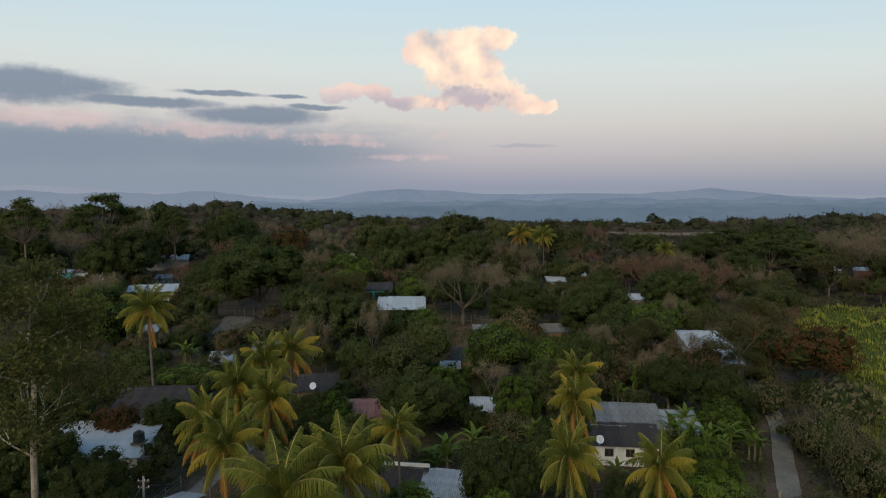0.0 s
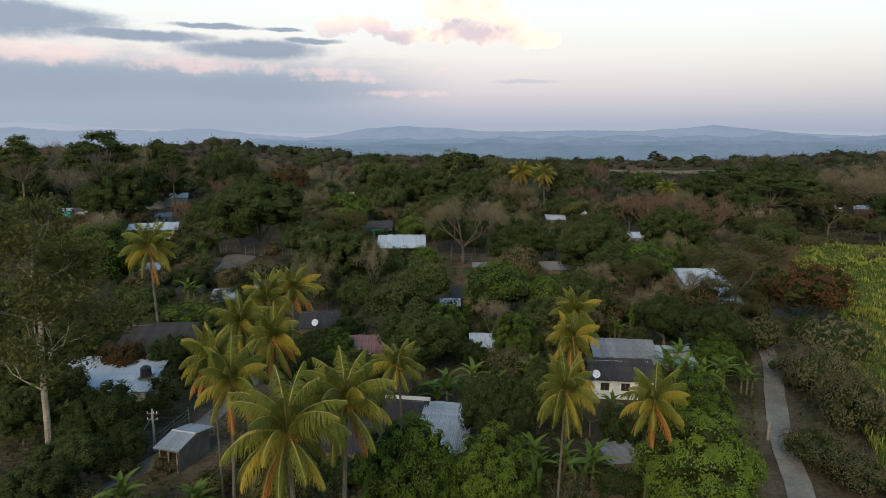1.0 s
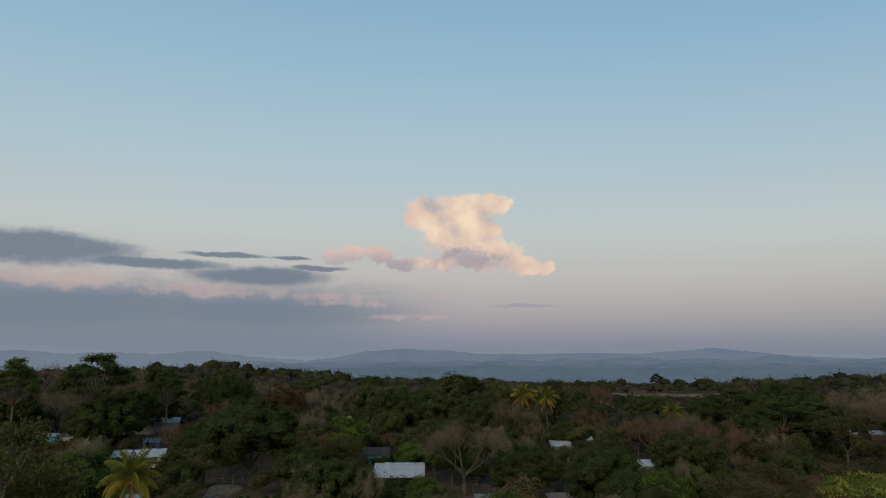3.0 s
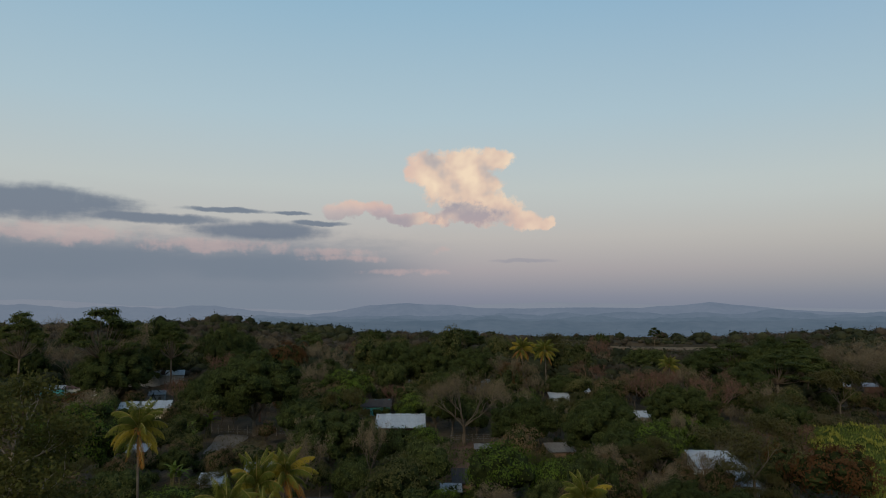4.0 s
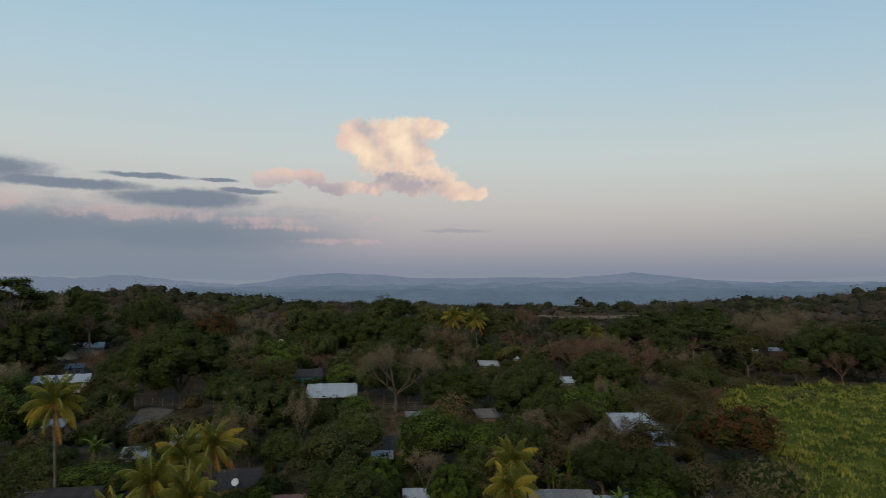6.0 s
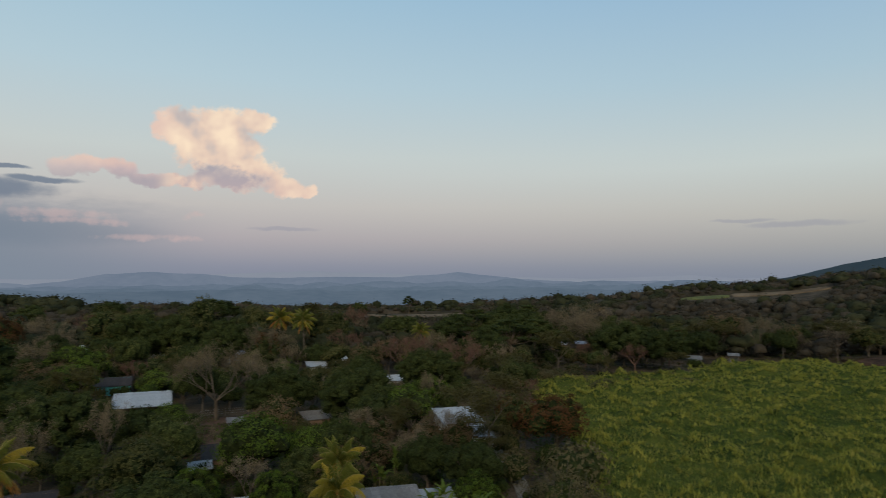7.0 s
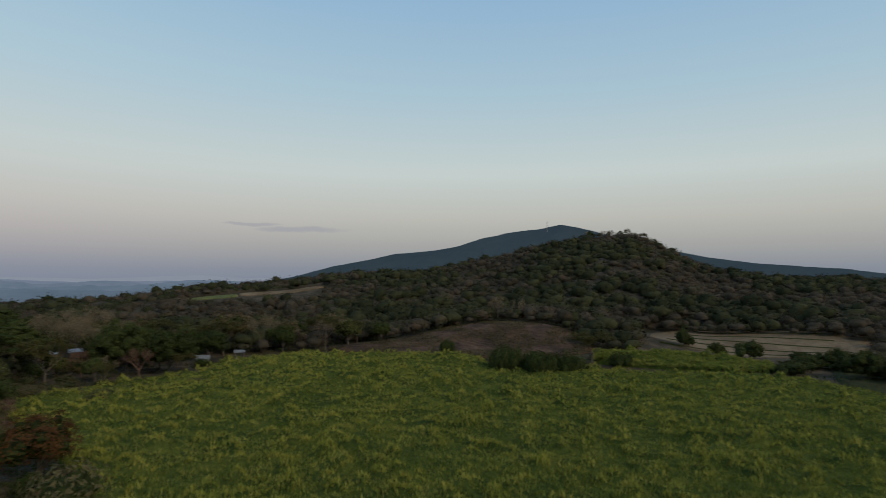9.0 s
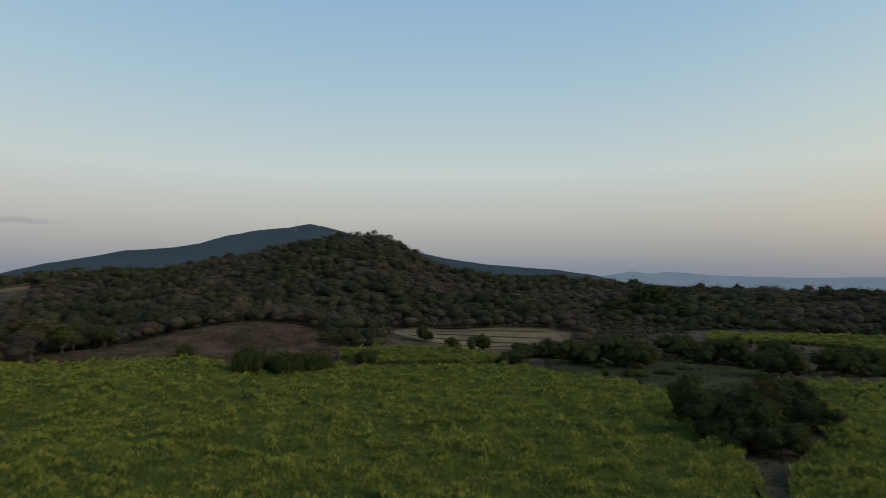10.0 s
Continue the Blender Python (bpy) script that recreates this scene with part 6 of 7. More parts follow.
for tries in range(2600):
    a, r = fill.uniform(24, 58), fill.uniform(176, 300)
    if a > 43 and r < 262:
        continue
    x, y = polar(a, r)
    kind = fill.choices(["mango_dark", "bare", "acacia", "redbare", "redleaf", "olive", "drybrown"], [38, 12, 14, 9, 2, 16, 9])[0]
    h = fill.uniform(6, 15)
    w = h * fill.uniform(0.9, 1.3)
    if blocked(x, y, w, h) or any(inside(np.array([x]), np.array([y]), poly)[0] for poly in OPEN_GROUND):
        continue
    plant(kind, x, y, h, w)
    belt += 1
    if belt > 120:
        break
# taller trees that break the skyline behind the village
for k in range(44):
    a, r = -38 + 68 * (k + fill.random()) / 44, fill.uniform(215, 360)
    x, y = polar(a, r)
    if 13.5 < a < 23.5:
        continue
    h = min(fill.uniform(13, 21), 30 - 0.022 * r - float(land(x, y)))
    plant(fill.choices(["mango_dark", "acacia", "bare", "redbare", "olive", "redleaf"], [46, 10, 10, 10, 16, 8])[0], x, y, h, h * fill.uniform(0.8, 1.15))
# low growth before the walls
for hx, hy, hw, hd in SCREENED:
    if math.hypot(hx, hy) > 235:
        continue
    away = Vector((hx, hy, 0)).normalized()
    side = Vector((away.y, -away.x, 0))
    for k in range(3):
        p = Vector((hx, hy, 0)) - away * (hd * 0.5 + fill.uniform(1.6, 2.6)) + side * (hw * 0.38 * (k - 1) + fill.uniform(-0.5, 0.5))
        plant("shrub", p.x, p.y, fill.uniform(2.0, 3.0), fill.uniform(3.2, 4.4))
placed = 0
for tries in range(9000):
    a = fill.uniform(-39, 31)
    r = math.sqrt(fill.uniform(36 ** 2, 150 ** 2))
    x, y = polar(a, r)
    kind = fill.choices(["shrub", "bush", "banana"], [82, 14, 4])[0]
    h = fill.uniform(1.4, 3.4) if kind != "banana" else 3.8
    w = h * fill.uniform(1.1, 1.7)
    near = any(math.hypot(x - px, y - py) < pw * 0.35 + w * 0.28 for px, py, pw in PLACED)
    if near or blocked(x, y, w * 0.5, h, plants=False):
        continue
    plant(kind, x, y, h, w)
    placed += 1
    if placed > 165:
        break
for root, m in PENDING:
    root.matrix_basis = m
# builds that found no place are taken out again
standing = {root for root, m in PENDING}
for pool in POOL.values():
    for root in pool:
        if root not in standing:
            for ob in [*root.children_recursive, root]:
                bpy.data.objects.remove(ob)


# ---------------------------------------------------------------- low growth and far woods
def scrub(name, label, count, mat, seed, zone, length, width, hmax):
    rng = np.random.default_rng(seed)
    a = np.radians(rng.uniform(zone[0], zone[1], count))
    r = np.sqrt(rng.uniform(zone[2] ** 2, zone[3] ** 2, count))
    x, y = r * np.sin(a), r * np.cos(a)
    patchy = np.array([noise.noise((p * 0.09, q * 0.09, seed)) for p, q in zip(x, y)])
    keep = (patchy > -0.12) & ~inside(x, y, CANE_MAIN)
    for way in (ROAD, TRACK):
        for (x0, y0), (x1, y1) in zip(way, way[1:]):
            k = np.clip(((x - x0) * (x1 - x0) + (y - y0) * (y1 - y0)) / ((x1 - x0) ** 2 + (y1 - y0) ** 2), 0, 1)
            keep &= np.hypot(x - x0 - k * (x1 - x0), y - y0 - k * (y1 - y0)) > 2.1
    for hx, hy, hs in HOUSES:
        keep &= np.hypot(x - hx, y - hy) > hs + 1.2
    for poly in (OPEN_GROUND if zone[3] > 200 else ()):
        keep &= ~inside(x, y, poly)
    keep &= ~inside(x, y, CANE_SIDE)
    x, y, patchy = x[keep], y[keep], patchy[keep]
    z = land(x, y) + rng.uniform(0.05, 1, len(x)) * hmax * np.clip(patchy + 0.3, 0.1, 1)
    pos = np.stack([x, y, z], 1)
    q = leaf_quads(rng, pos, np.tile([0, 0, 1.0], (len(x), 1)) + rng.normal(0, 0.4, (len(x), 3)), length, width, 0.2)
    return tagged(new(name, quads_mesh(name, q, mat)), label, "undergrowth", kind="stuff")


scrub("undergrowth", "low dark green undergrowth between the houses", 60000, LEAF["mango_dark"], 91, (-40, 34, 34, 150), 0.55, 0.26, 1.5)
scrub("dry_undergrowth", "low dry brown weeds and leaf litter", 40000, LEAF["bush"], 92, (-40, 34, 34, 170), 0.4, 0.12, 0.9)

scrub("field_edge_scrub", "dark scrub along the field edges", 60000, LEAF["clump"], 93, (29, 124, 60, 430), 1.0, 0.45, 3.0)


def cube_ball(n):
    """Unit directions and quads of a rounded body with n by n faces a side, open below."""
    seen, v, f = {}, [], []
    for axis in range(3):
        for sign in (-1, 1):
            for i in range(n):
                for j in range(n):
                    q = []
                    for u, w in ((i, j), (i + 1, j), (i + 1, j + 1), (i, j + 1)):
                        p = [0.0, 0.0, 0.0]
                        p[axis], p[(axis + 1) % 3], p[(axis + 2) % 3] = sign, math.tan((2 * u / n - 1) * 0.7854), math.tan((2 * w / n - 1) * 0.7854)
                        key = tuple(round(c, 4) for c in p)
                        if key not in seen:
                            seen[key] = len(v)
                            v.append(np.array(p) / np.linalg.norm(p))
                        q.append(seen[key])
                    f.append(q if sign > 0 else q[::-1])
    v, f = np.array(v), np.array(f)
    return v, f[v[f][:, :, 2].mean(1) > -0.55]


def canopy(name, *stops):
    """Crowns seen from afar: each tree has its own shade, mottled by leaf masses."""
    mat = bpy.data.materials.new(name)
    mat.use_nodes = True
    n = Nodes(mat.node_tree)
    b = mat.node_tree.nodes["Principled BSDF"]
    tint = n.add("ShaderNodeAttribute")
    tint.attribute_name = "tree_shade"
    pos = n.add("ShaderNodeNewGeometry").outputs["Position"]
    mottle = n.smooth(n.m("ADD", n.m("MULTIPLY", n.noise(pos, 0.35, 4.0, 0.6), 0.6), n.m("MULTIPLY", n.noise(pos, 1.6, 3.0, 0.6), 0.4)), 0.33, 0.67)
    f = n.m("ADD", n.m("MULTIPLY", tint.outputs["Fac"], 0.68), n.m("MULTIPLY", mottle, 0.32))
    n.put(b.inputs["Base Color"], n.ramp(f, [(i / (len(stops) - 1), (*c, 1.0)) for i, c in enumerate(stops)]))
    b.inputs["Roughness"].default_value, b.inputs["Specular IOR Level"].default_value = 0.95, 0.03
    bn = n.add("ShaderNodeBump")
    bn.inputs["Strength"].default_value, bn.inputs["Distance"].default_value = 0.7, 0.5
    n.put(bn.inputs["Height"], n.noise(pos, 1.3, 4.0, 0.65))
    n.put(b.inputs["Normal"], bn.outputs[0])
    return mat


def wood_places(seed, r0, r1, gap, az0=-42, az1=128):
    """Places for far trees: an uneven grid with clearings where fields, houses and the village are."""
    rng = np.random.default_rng(seed)
    xs, ys = [], []
    for r in np.arange(r0, r1, gap * 0.9):
        a = np.arange(math.radians(az0), math.radians(az1), gap / r)
        a = a + rng.normal(0, 0.32, len(a)) * gap / r
        q = r + rng.normal(0, 0.32, len(a)) * gap
        xs.append(q * np.sin(a)), ys.append(q * np.cos(a))
    x, y = np.concatenate(xs), np.concatenate(ys)
    r, deg = np.hypot(x, y), np.degrees(np.arctan2(x, y))
    keep = ~inside(x, y, CANE_MAIN) & ~inside(x, y, CANE_SIDE)
    for poly in OPEN_GROUND:
        keep &= ~inside(x, y, poly)
    keep &= ~((deg < 29) & (r < 225))                                   # the village has trees of its own
    keep &= ~((deg > 29) & (deg < 52) & (r < 262))
    keep &= ~((deg > 44) & (deg < 79.5) & (r < 262))
    keep &= ~((deg > 76) & (deg < 90) & (r < 250))
    keep &= ~((deg > 90) & (r < 240))
    keep &= ~((deg > 52) & (deg < 57) & (r < 285))
    keep &= ~((deg > 79.5) & (deg < 97.5) & (r < 300))
    for hx, hy, hs in HOUSES:
        ha, hr = math.atan2(hx, hy), math.hypot(hx, hy)
        keep &= ~((np.abs(np.radians(deg) - ha) * hr < hs + 3) & (r > hr - 40) & (r < hr + 7))
    return x[keep], y[keep], rng


def woods(name, label, mat, seed, x, y, size, n_side, cards, shape, flat=0.8, body=1.0, upright=0.3):
    """Many far trees in one mesh: lobed crowns with leaf sprays standing out of them, each on a stem."""
    rng = np.random.default_rng(seed)
    n = len(x)
    r, deg = np.hypot(x, y), np.degrees(np.arctan2(x, y))
    w = size[0] + (size[1] - size[0]) * rng.random(n) ** 1.7
    w = np.where((deg > 97.5) & (r < 425), w * np.clip(0.3 + (r - 330) / 160, 0.35, 0.8), w)                    # low scrub beyond the thicket
    h = w * rng.uniform(flat * 0.8, flat * 1.25, n)
    h = np.where((deg > 13.8) & (deg < 23.4) & (r < 560), np.clip(29 - 0.0565 * r, 1.2, h), h)     # low growth before the clearing
    ground = land(x, y)
    shade = rng.random(n)
    centre = np.stack([x, y, ground + h * 0.55], 1)
    half = np.stack([w * 0.5, w * 0.5, h * 0.46], 1)
    V, F = cube_ball(n_side)
    u = rng.normal(0, 1, (n, 9, 3))
    u[:, :, 2] = np.abs(u[:, :, 2]) - 0.25
    u /= np.linalg.norm(u, axis=2, keepdims=True)
    near = np.einsum("vk,njk->nvj", V, u)
    lobe = (np.clip((near - 0.42) / 0.58, 0, 1) ** 0.6 * rng.uniform(0.6, 1.0, (n, 1, 9))).max(2)
    swell = 0.60 + 0.40 * lobe + rng.normal(0, 0.09, lobe.shape)
    verts = centre[:, None] + V[None] * half[:, None] * (swell * body)[:, :, None]
    body_v = verts.reshape(-1, 3)
    body_f = (F[None] + (np.arange(n) * len(V))[:, None, None]).reshape(-1, 4)
    tree = np.repeat(np.arange(n), cards)
    up = np.flatnonzero(V[:, 2] > -0.35)
    pick = up[rng.integers(0, len(up), len(tree))]
    d = V[pick] + rng.normal(0, 0.25, (len(tree), 3))
    pos = centre[tree] + d * half[tree] * (swell[tree, pick] * rng.uniform(0.88, 1.08, len(tree)))[:, None]
    q = leaf_quads(rng, pos, d * 0.6 + np.array([0, 0, 0.3]) + rng.normal(0, 0.4, d.shape), 1.0, 1.0, -upright)
    c = q.mean(1, keepdims=True)
    t, s = q[:, 2:3] - q[:, 0:1], q[:, 1:2] - q[:, 3:4]
    L = w[tree][:, None, None]
    q = c + np.array([-0.5, 0, 0.5, 0])[None, :, None] * t * L * shape[0] + np.array([0, 0.5, 0, -0.5])[None, :, None] * s * L * shape[1]
    o = np.array([1.0, 0.0, 0.0])[None] * (0.02 * w[:, None])
    lo, hi = np.stack([x, y, ground - 0.5], 1), np.stack([x, y, ground + h * 0.5], 1)
    stems = np.stack([lo - o, lo + o, hi + o, hi - o], 1)
    q = np.concatenate([q, stems]).reshape(-1, 3)
    f = np.vstack([body_f, np.arange(len(q)).reshape(-1, 4) + len(body_v)]).astype(np.int32)
    v = np.vstack([body_v, q]).astype(np.float32)
    me = bpy.data.meshes.new(name)
    me.vertices.add(len(v))
    me.vertices.foreach_set("co", v.ravel())
    me.loops.add(4 * len(f))
    me.loops.foreach_set("vertex_index", f.ravel())
    me.polygons.add(len(f))
    me.polygons.foreach_set("loop_start", np.arange(0, 4 * len(f), 4, dtype=np.int32))
    me.update(calc_edges=True)
    own = np.concatenate([np.repeat(shade, len(F)), np.clip(shade[tree] + rng.normal(0, 0.12, len(tree)), 0, 1), shade * 0.5])
    me.attributes.new("tree_shade", "FLOAT", "FACE").data.foreach_set("value", own.astype(np.float32))
    me.materials.append(mat)
    return tagged(new(name, me), label, "woods", kind="stuff")


WOOD_GREEN = canopy("woods_green", (0.018, 0.021, 0.012), (0.029, 0.033, 0.017), (0.044, 0.046, 0.023), (0.066, 0.065, 0.031))
WOOD_OLIVE = canopy("woods_olive", (0.032, 0.031, 0.018), (0.046, 0.042, 0.025), (0.062, 0.054, 0.034), (0.080, 0.068, 0.044))
WOOD_BROWN = canopy("woods_brown", (0.034, 0.029, 0.021), (0.048, 0.040, 0.028), (0.063, 0.051, 0.036), (0.079, 0.065, 0.048), (0.077, 0.051, 0.033))


def mixed_woods(where, seed, r0, r1, gap, n_side, cards, k=1.0, **span):
    """Green, olive and bare trees that grow in stands of their own."""
    x, y, rng = wood_places(seed, r0, r1, gap, **span)
    stand = np.array([noise.noise((p * 0.011, q * 0.011, 4.0)) + 0.55 * noise.noise((p * 0.045, q * 0.045, 9.0)) for p, q in zip(x, y)]) + rng.normal(0, 0.20, len(x))
    green, bare = stand > 0.13, stand < -0.10
    woods("woods_green_" + where, "dark green broadleaf woods with rounded crowns", WOOD_GREEN, seed + 1, x[green], y[green], (6 * k, 15 * k), n_side, cards, (0.15, 0.085), 0.8, 0.92)
    woods("woods_olive_" + where, "olive dry-season woods with thinning crowns", WOOD_OLIVE, seed + 2, x[~green & ~bare], y[~green & ~bare], (5 * k, 12 * k), n_side, cards, (0.19, 0.07), 0.72, 0.85, 0.5)
    woods("woods_bare_" + where, "bare brown trees with domed twiggy crowns", WOOD_BROWN, seed + 3, x[bare], y[bare], (6 * k, 14 * k), n_side, cards + cards // 3, (0.26, 0.034), 0.72, 0.78, 0.9)


mixed_woods("near", 101, 205, 400, 6.0, 3, 60, 0.85)
mixed_woods("far", 111, 402, 742, 6.4, 2, 34, 0.9, az0=40)
mixed_woods("skyline", 121, 402, 742, 10.0, 2, 34, az1=40)

# low scrub that closes the ground under the far woods
A, R = np.meshgrid(np.radians(np.arange(-42, 128.1, 0.34)), np.arange(398, 792, 4.2))
X, Y = R * np.sin(A), R * np.cos(A)
lump = np.array([abs(noise.noise((p * 0.14, q * 0.14, 2.0))) * 4.2 + noise.noise((p * 0.04, q * 0.04, 6.0)) * 1.5 for p, q in zip(X.ravel(), Y.ravel())]).reshape(X.shape)
gap = np.zeros(X.size, bool)
for poly in OPEN_GROUND:
    gap |= inside(X.ravel(), Y.ravel(), poly)
gap |= ((np.degrees(A) > 13.8) & (np.degrees(A) < 23.4) & (R < 655)).ravel()
Z = land(X, Y) + np.where(gap.reshape(X.shape), -1.5, 2.4 + lump * 0.8)
Z = Z - np.where((np.degrees(A) > 96) & (R < 450), 3.2 * (450 - R) / 52, 0.0)
n = X.shape[1]
i = np.arange((X.shape[0] - 1) * n).reshape(-1, n)[:, :-1].ravel()
me = bpy.data.meshes.new("woodland_scrub")
me.from_pydata(np.stack([X, Y, Z], -1).reshape(-1, 3), [], np.stack([i + 1, i, i + n, i + n + 1], 1).tolist())
me.materials.append(surface("woods_scrub", [(0.035, 0.031, 0.022), (0.055, 0.046, 0.032), (0.081, 0.064, 0.047)], 0.9, 0.03, 0.3, 0.6, space="World", spec=0.05, depth=0.6))
me.update()
tagged(new("woodland_scrub", me), "dark low scrub under the far woods", "woods", kind="stuff")

# weeds and clods on the ploughed hill, and the thicket by the stubble
rng = np.random.default_rng(97)
a, r = np.radians(rng.uniform(52, 77, 22000)), rng.uniform(236, 322, 22000)
x, y = r * np.sin(a), r * np.cos(a)
ok = inside(x, y, PLOUGHED) & (np.array([noise.noise((p * 0.07, q * 0.07, 8.0)) for p, q in zip(x, y)]) > -0.12)
x, y = x[ok], y[ok]
pos = np.stack([x, y, land(x, y) + 0.35 + rng.uniform(0.05, 0.45, len(x))], 1)
q = leaf_quads(rng, pos, np.tile([0, 0, 1.0], (len(x), 1)) + rng.normal(0, 0.5, (len(x), 3)), 1.0, 0.3, 0.2)
tagged(new("dry_weeds", quads_mesh("dry_weeds", q, LEAF["bush"])), "dry brown weeds on the ploughed hill", "weeds", kind="stuff")


# ---------------------------------------------------------------- small things
def utility_pole(x, y, h, label):
    root = thing("utility_pole", label, "utility pole", m=pose(x, y, float(land(x, y))))
    g = Geo()
    g.tube([(0, 0, -0.3), (0, 0, h * 0.5), (0.03, 0, h)], [0.13, 0.115, 0.09], 8)
    part("pole", g, POLE, root)
    for k, z in enumerate((h - 0.5, h - 1.1)):
        g = Geo()
        g.box(-0.55, -0.05, z, 0.55, 0.05, z + 0.09)
        part("crossarm", g, WOOD, root)
        for s in (-0.45, 0.0 if k else 0.15, 0.45):
            g = Geo()
            g.tube([(s, 0, z + 0.09), (s, 0, z + 0.24)], [0.045, 0.03], 6)
            part("insulator", g, DISH, root)
    return root


P1 = (-27.6, 57.0)
utility_pole(*P1, 4.3, "grey concrete utility pole with two crossarms")


def cable(a, b, sag, name="overhead_cable"):
    g = Geo()
    a, b = Vector(a), Vector(b)
    g.tube([a.lerp(b, k / 12) - Vector((0, 0, sag * 4 * (k / 12) * (1 - k / 12))) for k in range(13)], [0.018] * 13, 4)
    me = g.mesh(name, BLACK)
    return tagged(new(name, me), "thin black overhead cable strung between poles", "cable")


cable((P1[0], P1[1], 4.0), (-10.5, 66.0, 3.8), 0.5)
cable((P1[0], P1[1], 3.4), (-12.0, 62.0, 3.3), 0.4)
cable((P1[0] - 0.4, P1[1], 4.0), (-41.0, 40.0, 4.0), 0.6)
g = Geo()
g.tube([(P1[0], P1[1], 3.6), (-29.2, 53.2, 0.0)], [0.02, 0.02], 4)
tagged(new("guy_wire", g.mesh("guy_wire", POLE)), "taut grey guy wire from the pole", "cable")


def fence(label, pts, gap, h, seed, mat=WOOD, wires=3):
    """Posts and strands of wire along a few points."""
    rnd = random.Random(seed)
    root = thing("wire_fence", label, "fence")
    tops = []
    for (x0, y0), (x1, y1) in zip(pts, pts[1:]):
        n = max(1, int(math.hypot(x1 - x0, y1 - y0) / gap))
        for k in range(n):
            t = k / n
            x, y = x0 + (x1 - x0) * t + rnd.uniform(-0.1, 0.1), y0 + (y1 - y0) * t + rnd.uniform(-0.1, 0.1)
            z, hh = float(land(x, y)), h * rnd.uniform(0.9, 1.1)
            g = Geo()
            g.tube([(x, y, z - 0.3), (x + rnd.uniform(-0.06, 0.06), y, z + hh)], [0.075, 0.06], 6)
            part("post", g, mat, root)
            tops.append((x, y, z))
    for w in range(wires):
        g = Geo()
        zz = h * (0.3 + 0.28 * w)
        g.tube([(x, y, z + zz) for x, y, z in tops], [0.012] * len(tops), 3)
        part("wire", g, POLE, root)


fence("wire fence with grey wooden posts beside the track", [(-33.2, 45.5), (-29.2, 52.5), (-27.6, 58.5), (-26.6, 66)], 1.9, 1.5, 1)
fence("second row of thin fence posts along the track", [(-29.6, 45.0), (-25.8, 52.0)], 2.0, 1.4, 2)
fence("pale post fence along the dirt lane", [(-61, 164), (-55, 160), (-45, 158.5), (-33, 156), (-22, 155)], 2.4, 2.0, 3, PALE_BARK, 2)
fence("weathered post fence beside the bare yard", [(-5, 120), (-4, 134), (2, 150), (14, 152)], 2.2, 1.7, 4)
fence("dark stick fence behind the huts", [(-14.5, 87), (-8, 88.5), (-4.5, 87)], 1.6, 1.9, 5)


def dish(x, y, z, turn, r, label):
    root = thing("satellite_dish", label, "satellite dish", m=pose(x, y, z, 0, 0, turn))
    g = Geo()
    n, m = 16, 4
    g.v.append(Vector((0, 0.12, 0)))
    for j in range(1, m + 1):
        for k in range(n):
            a = 2 * math.pi * k / n
            q = r * j / m
            g.v.append(Vector((q * math.cos(a), 0.12 - 0.28 * (j / m) ** 2 * r, q * math.sin(a))))
    g.f += [(0, 1 + (k + 1) % n, 1 + k) for k in range(n)]
    for j in range(m - 1):
        g.f += [(1 + j * n + k, 1 + j * n + (k + 1) % n, 1 + (j + 1) * n + (k + 1) % n, 1 + (j + 1) * n + k) for k in range(n)]
    base = len(g.v)
    g.v += [v + Vector((0, 0.02, 0)) for v in g.v[:base]]
    g.f += [tuple(base + i for i in reversed(f)) for f in g.f]
    part("reflector", g, DISH, root, m=pose(0, 0, 0, -30))
    g = Geo()
    g.tube([(0, 0.14, 0.05), (0, 0.2, -r - 0.5)], [0.03, 0.03], 6)
    part("mount", g, POLE, root)
    g = Geo()
    g.tube([(0, 0.05, -r * 0.8), (0, -0.42, -0.02)], [0.015, 0.015], 5)
    g.blob((0, -0.44, 0), 0.06, 1.0, 3, 6, 4)
    part("feed_arm", g, POLE, root)


dish(17.2, 68.2, 3.45, 5, 0.46, "white satellite dish fixed to the tile-roofed house")
dish(-18.4, 88.7, 3.25, -8, 0.5, "white satellite dish in front of the adobe hut")

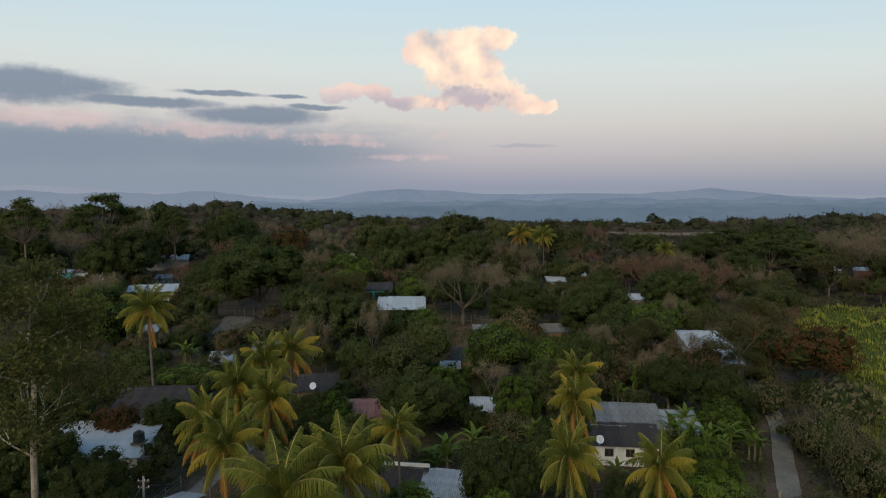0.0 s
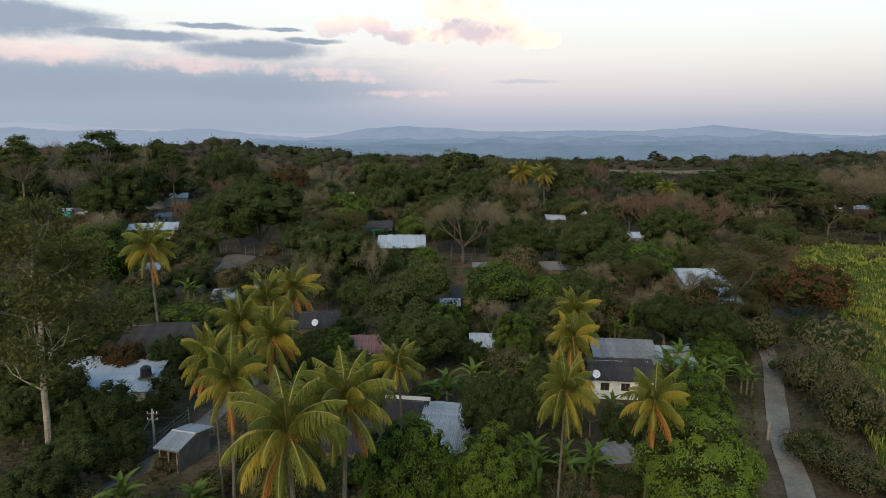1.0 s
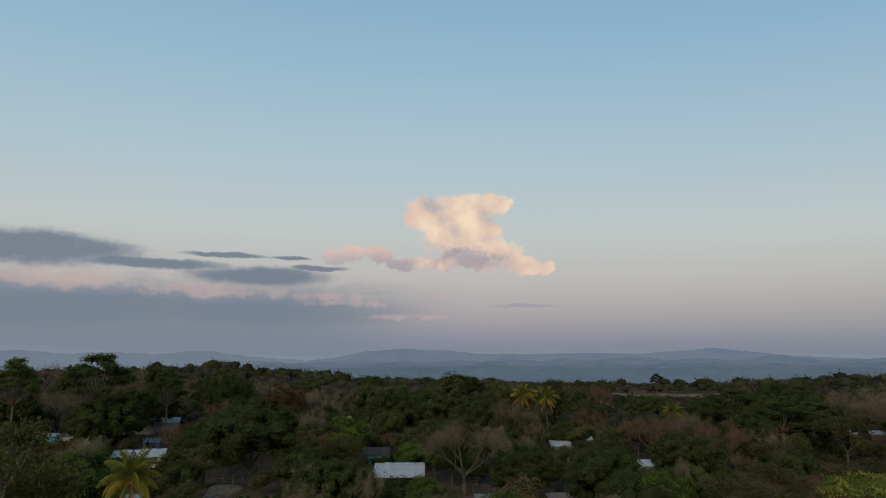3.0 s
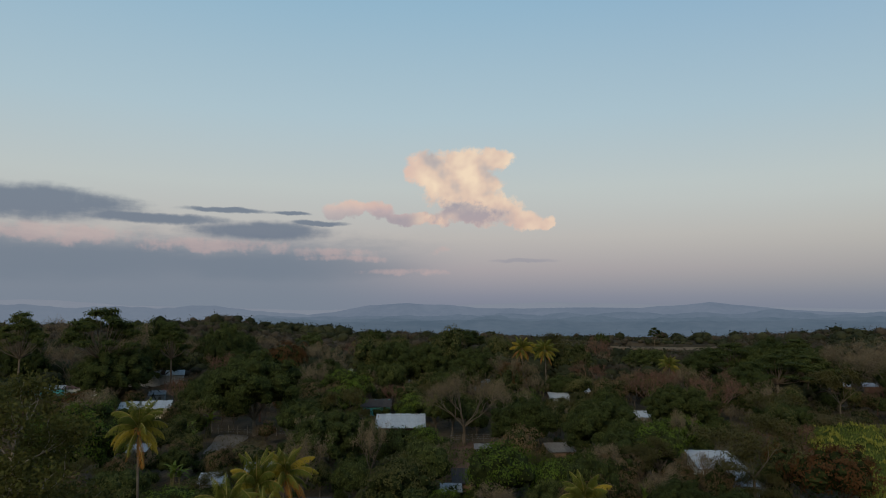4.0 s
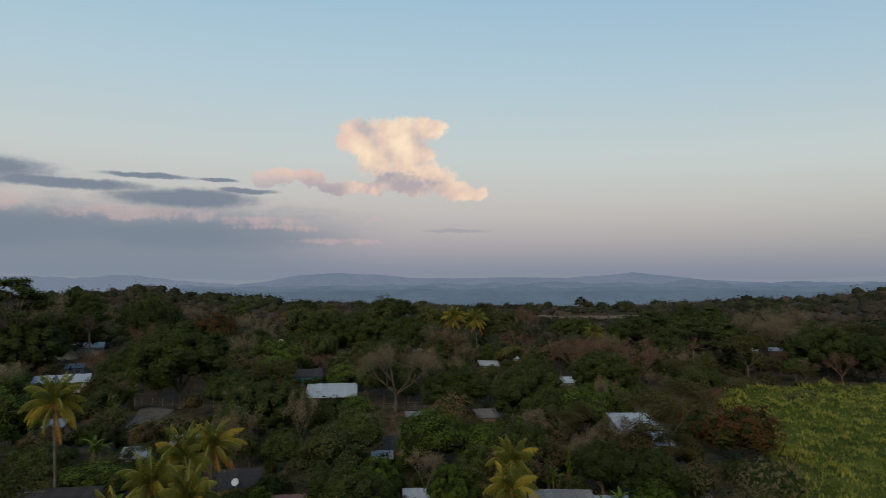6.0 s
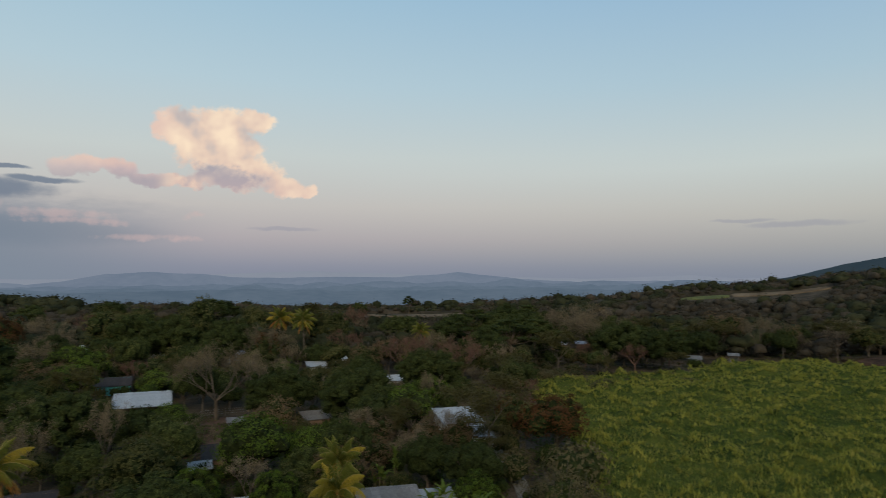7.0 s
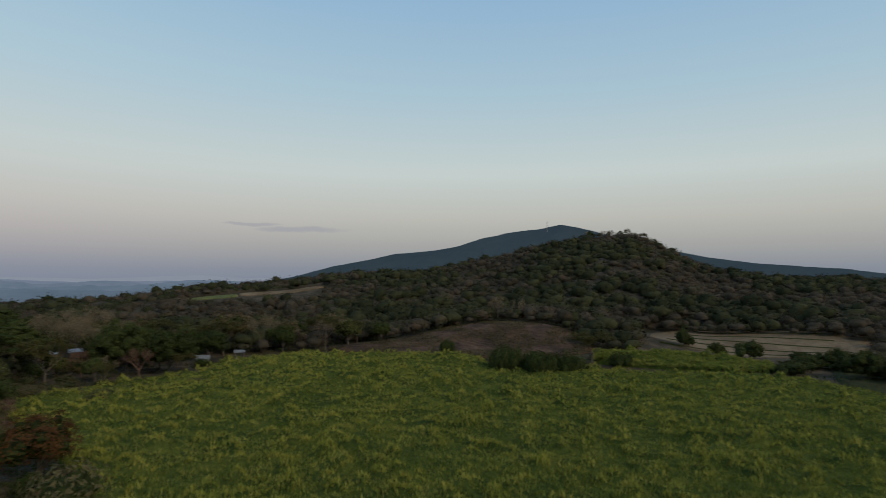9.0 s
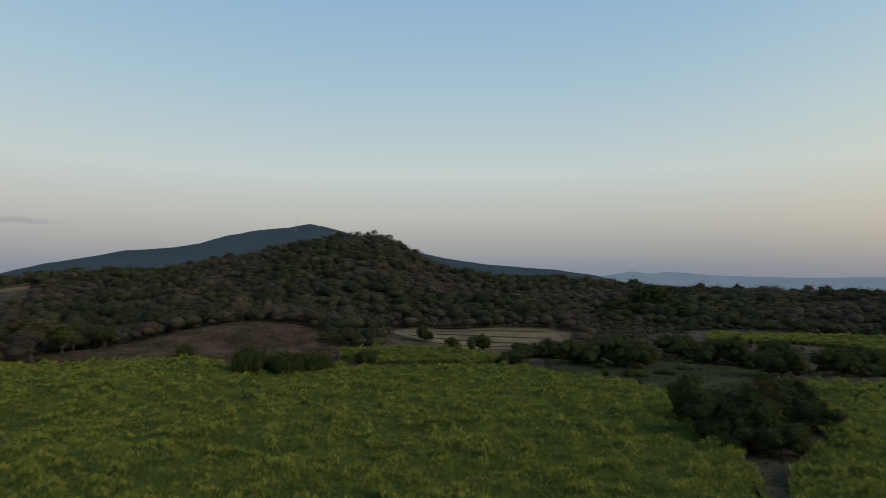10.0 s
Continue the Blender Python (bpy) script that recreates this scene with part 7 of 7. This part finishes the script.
tank = thing("water_tank", "black plastic water tank beside the white roof", "water tank", m=pose(-33.4, 68.4, 3.1))
g = Geo()
g.tube([(0, 0, 0), (0, 0, 0.1), (0, 0, 0.5), (0, 0, 0.55), (0, 0, 0.95), (0, 0, 1.1), (0, 0, 1.2)], [0.58, 0.6, 0.6, 0.57, 0.6, 0.5, 0.25], 16)
part("drum", g, BLACK, tank)
g = Geo()
g.tube([(0, 0, 1.2), (0, 0, 1.27)], [0.26, 0.24], 12)
part("lid", g, BLACK, tank)
stand = thing("tank_stand", "rough timber stand under the water tank", "stand", m=pose(-33.4, 68.4, 0))
for sx in (-0.5, 0.5):
    for sy in (-0.5, 0.5):
        g = Geo()
        g.box(sx - 0.06, sy - 0.06, -0.1, sx + 0.06, sy + 0.06, 3.0)
        part("leg", g, WOOD, stand)
g = Geo()
g.box(-0.7, -0.7, 3.0, 0.7, 0.7, 3.1)
part("deck", g, WOOD, stand)

terrace = thing("terrace_poles", "two thin pale poles standing on the rusted terrace roof", "poles", m=pose(-126.5, 226.0, float(land(-126.5, 226.0)) + 3.4, 0, 0, 24))
for sx, lean in ((-1.6, 0.15), (1.4, -0.5)):
    g = Geo()
    g.tube([(sx, 0, 0), (sx + lean, 0, 5.2)], [0.10, 0.07], 6)
    part("pole", g, PALE_BARK, terrace)

marker = thing("gate_post", "short pale gate post beside the concrete lane", "post", m=pose(32.3, 59.3, 0))
g = Geo()
g.tube([(0, 0, -0.2), (0, 0, 1.5), (0.02, 0, 1.9)], [0.16, 0.15, 0.13], 8)
part("post", g, PALE_BARK, marker)

chimney = thing("water_tower", "slim pale block tower above the trees", "tower", m=pose(-33.0, 232.0, 0))
g = Geo()
g.box(-1.1, -1.1, -0.3, 1.1, 1.1, 7.5)
part("shaft", g, BLOCK, chimney)
g = Geo()
g.box(-1.5, -1.5, 7.5, 1.5, 1.5, 7.9)
part("slab", g, PLASTER, chimney)
g = Geo()
g.tube([(0, 0, 7.9), (0, 0, 8.9), (0, 0, 9.1)], [0.8, 0.8, 0.5], 12)
part("tank", g, PLASTER, chimney)

# low dark banks that part the stubble field
for k, r in enumerate((304, 317, 331, 346, 361)):
    strip("field_bank_%d" % (k + 1), "low dark grassy bank across the stubble field", [polar(81.5 + 0.6 * k, r + 3), polar(85, r), polar(89, r + 1), polar(94.2, r + 4)], 1.1, LEAF["clump"], "bank", 0.6, 20 + k)
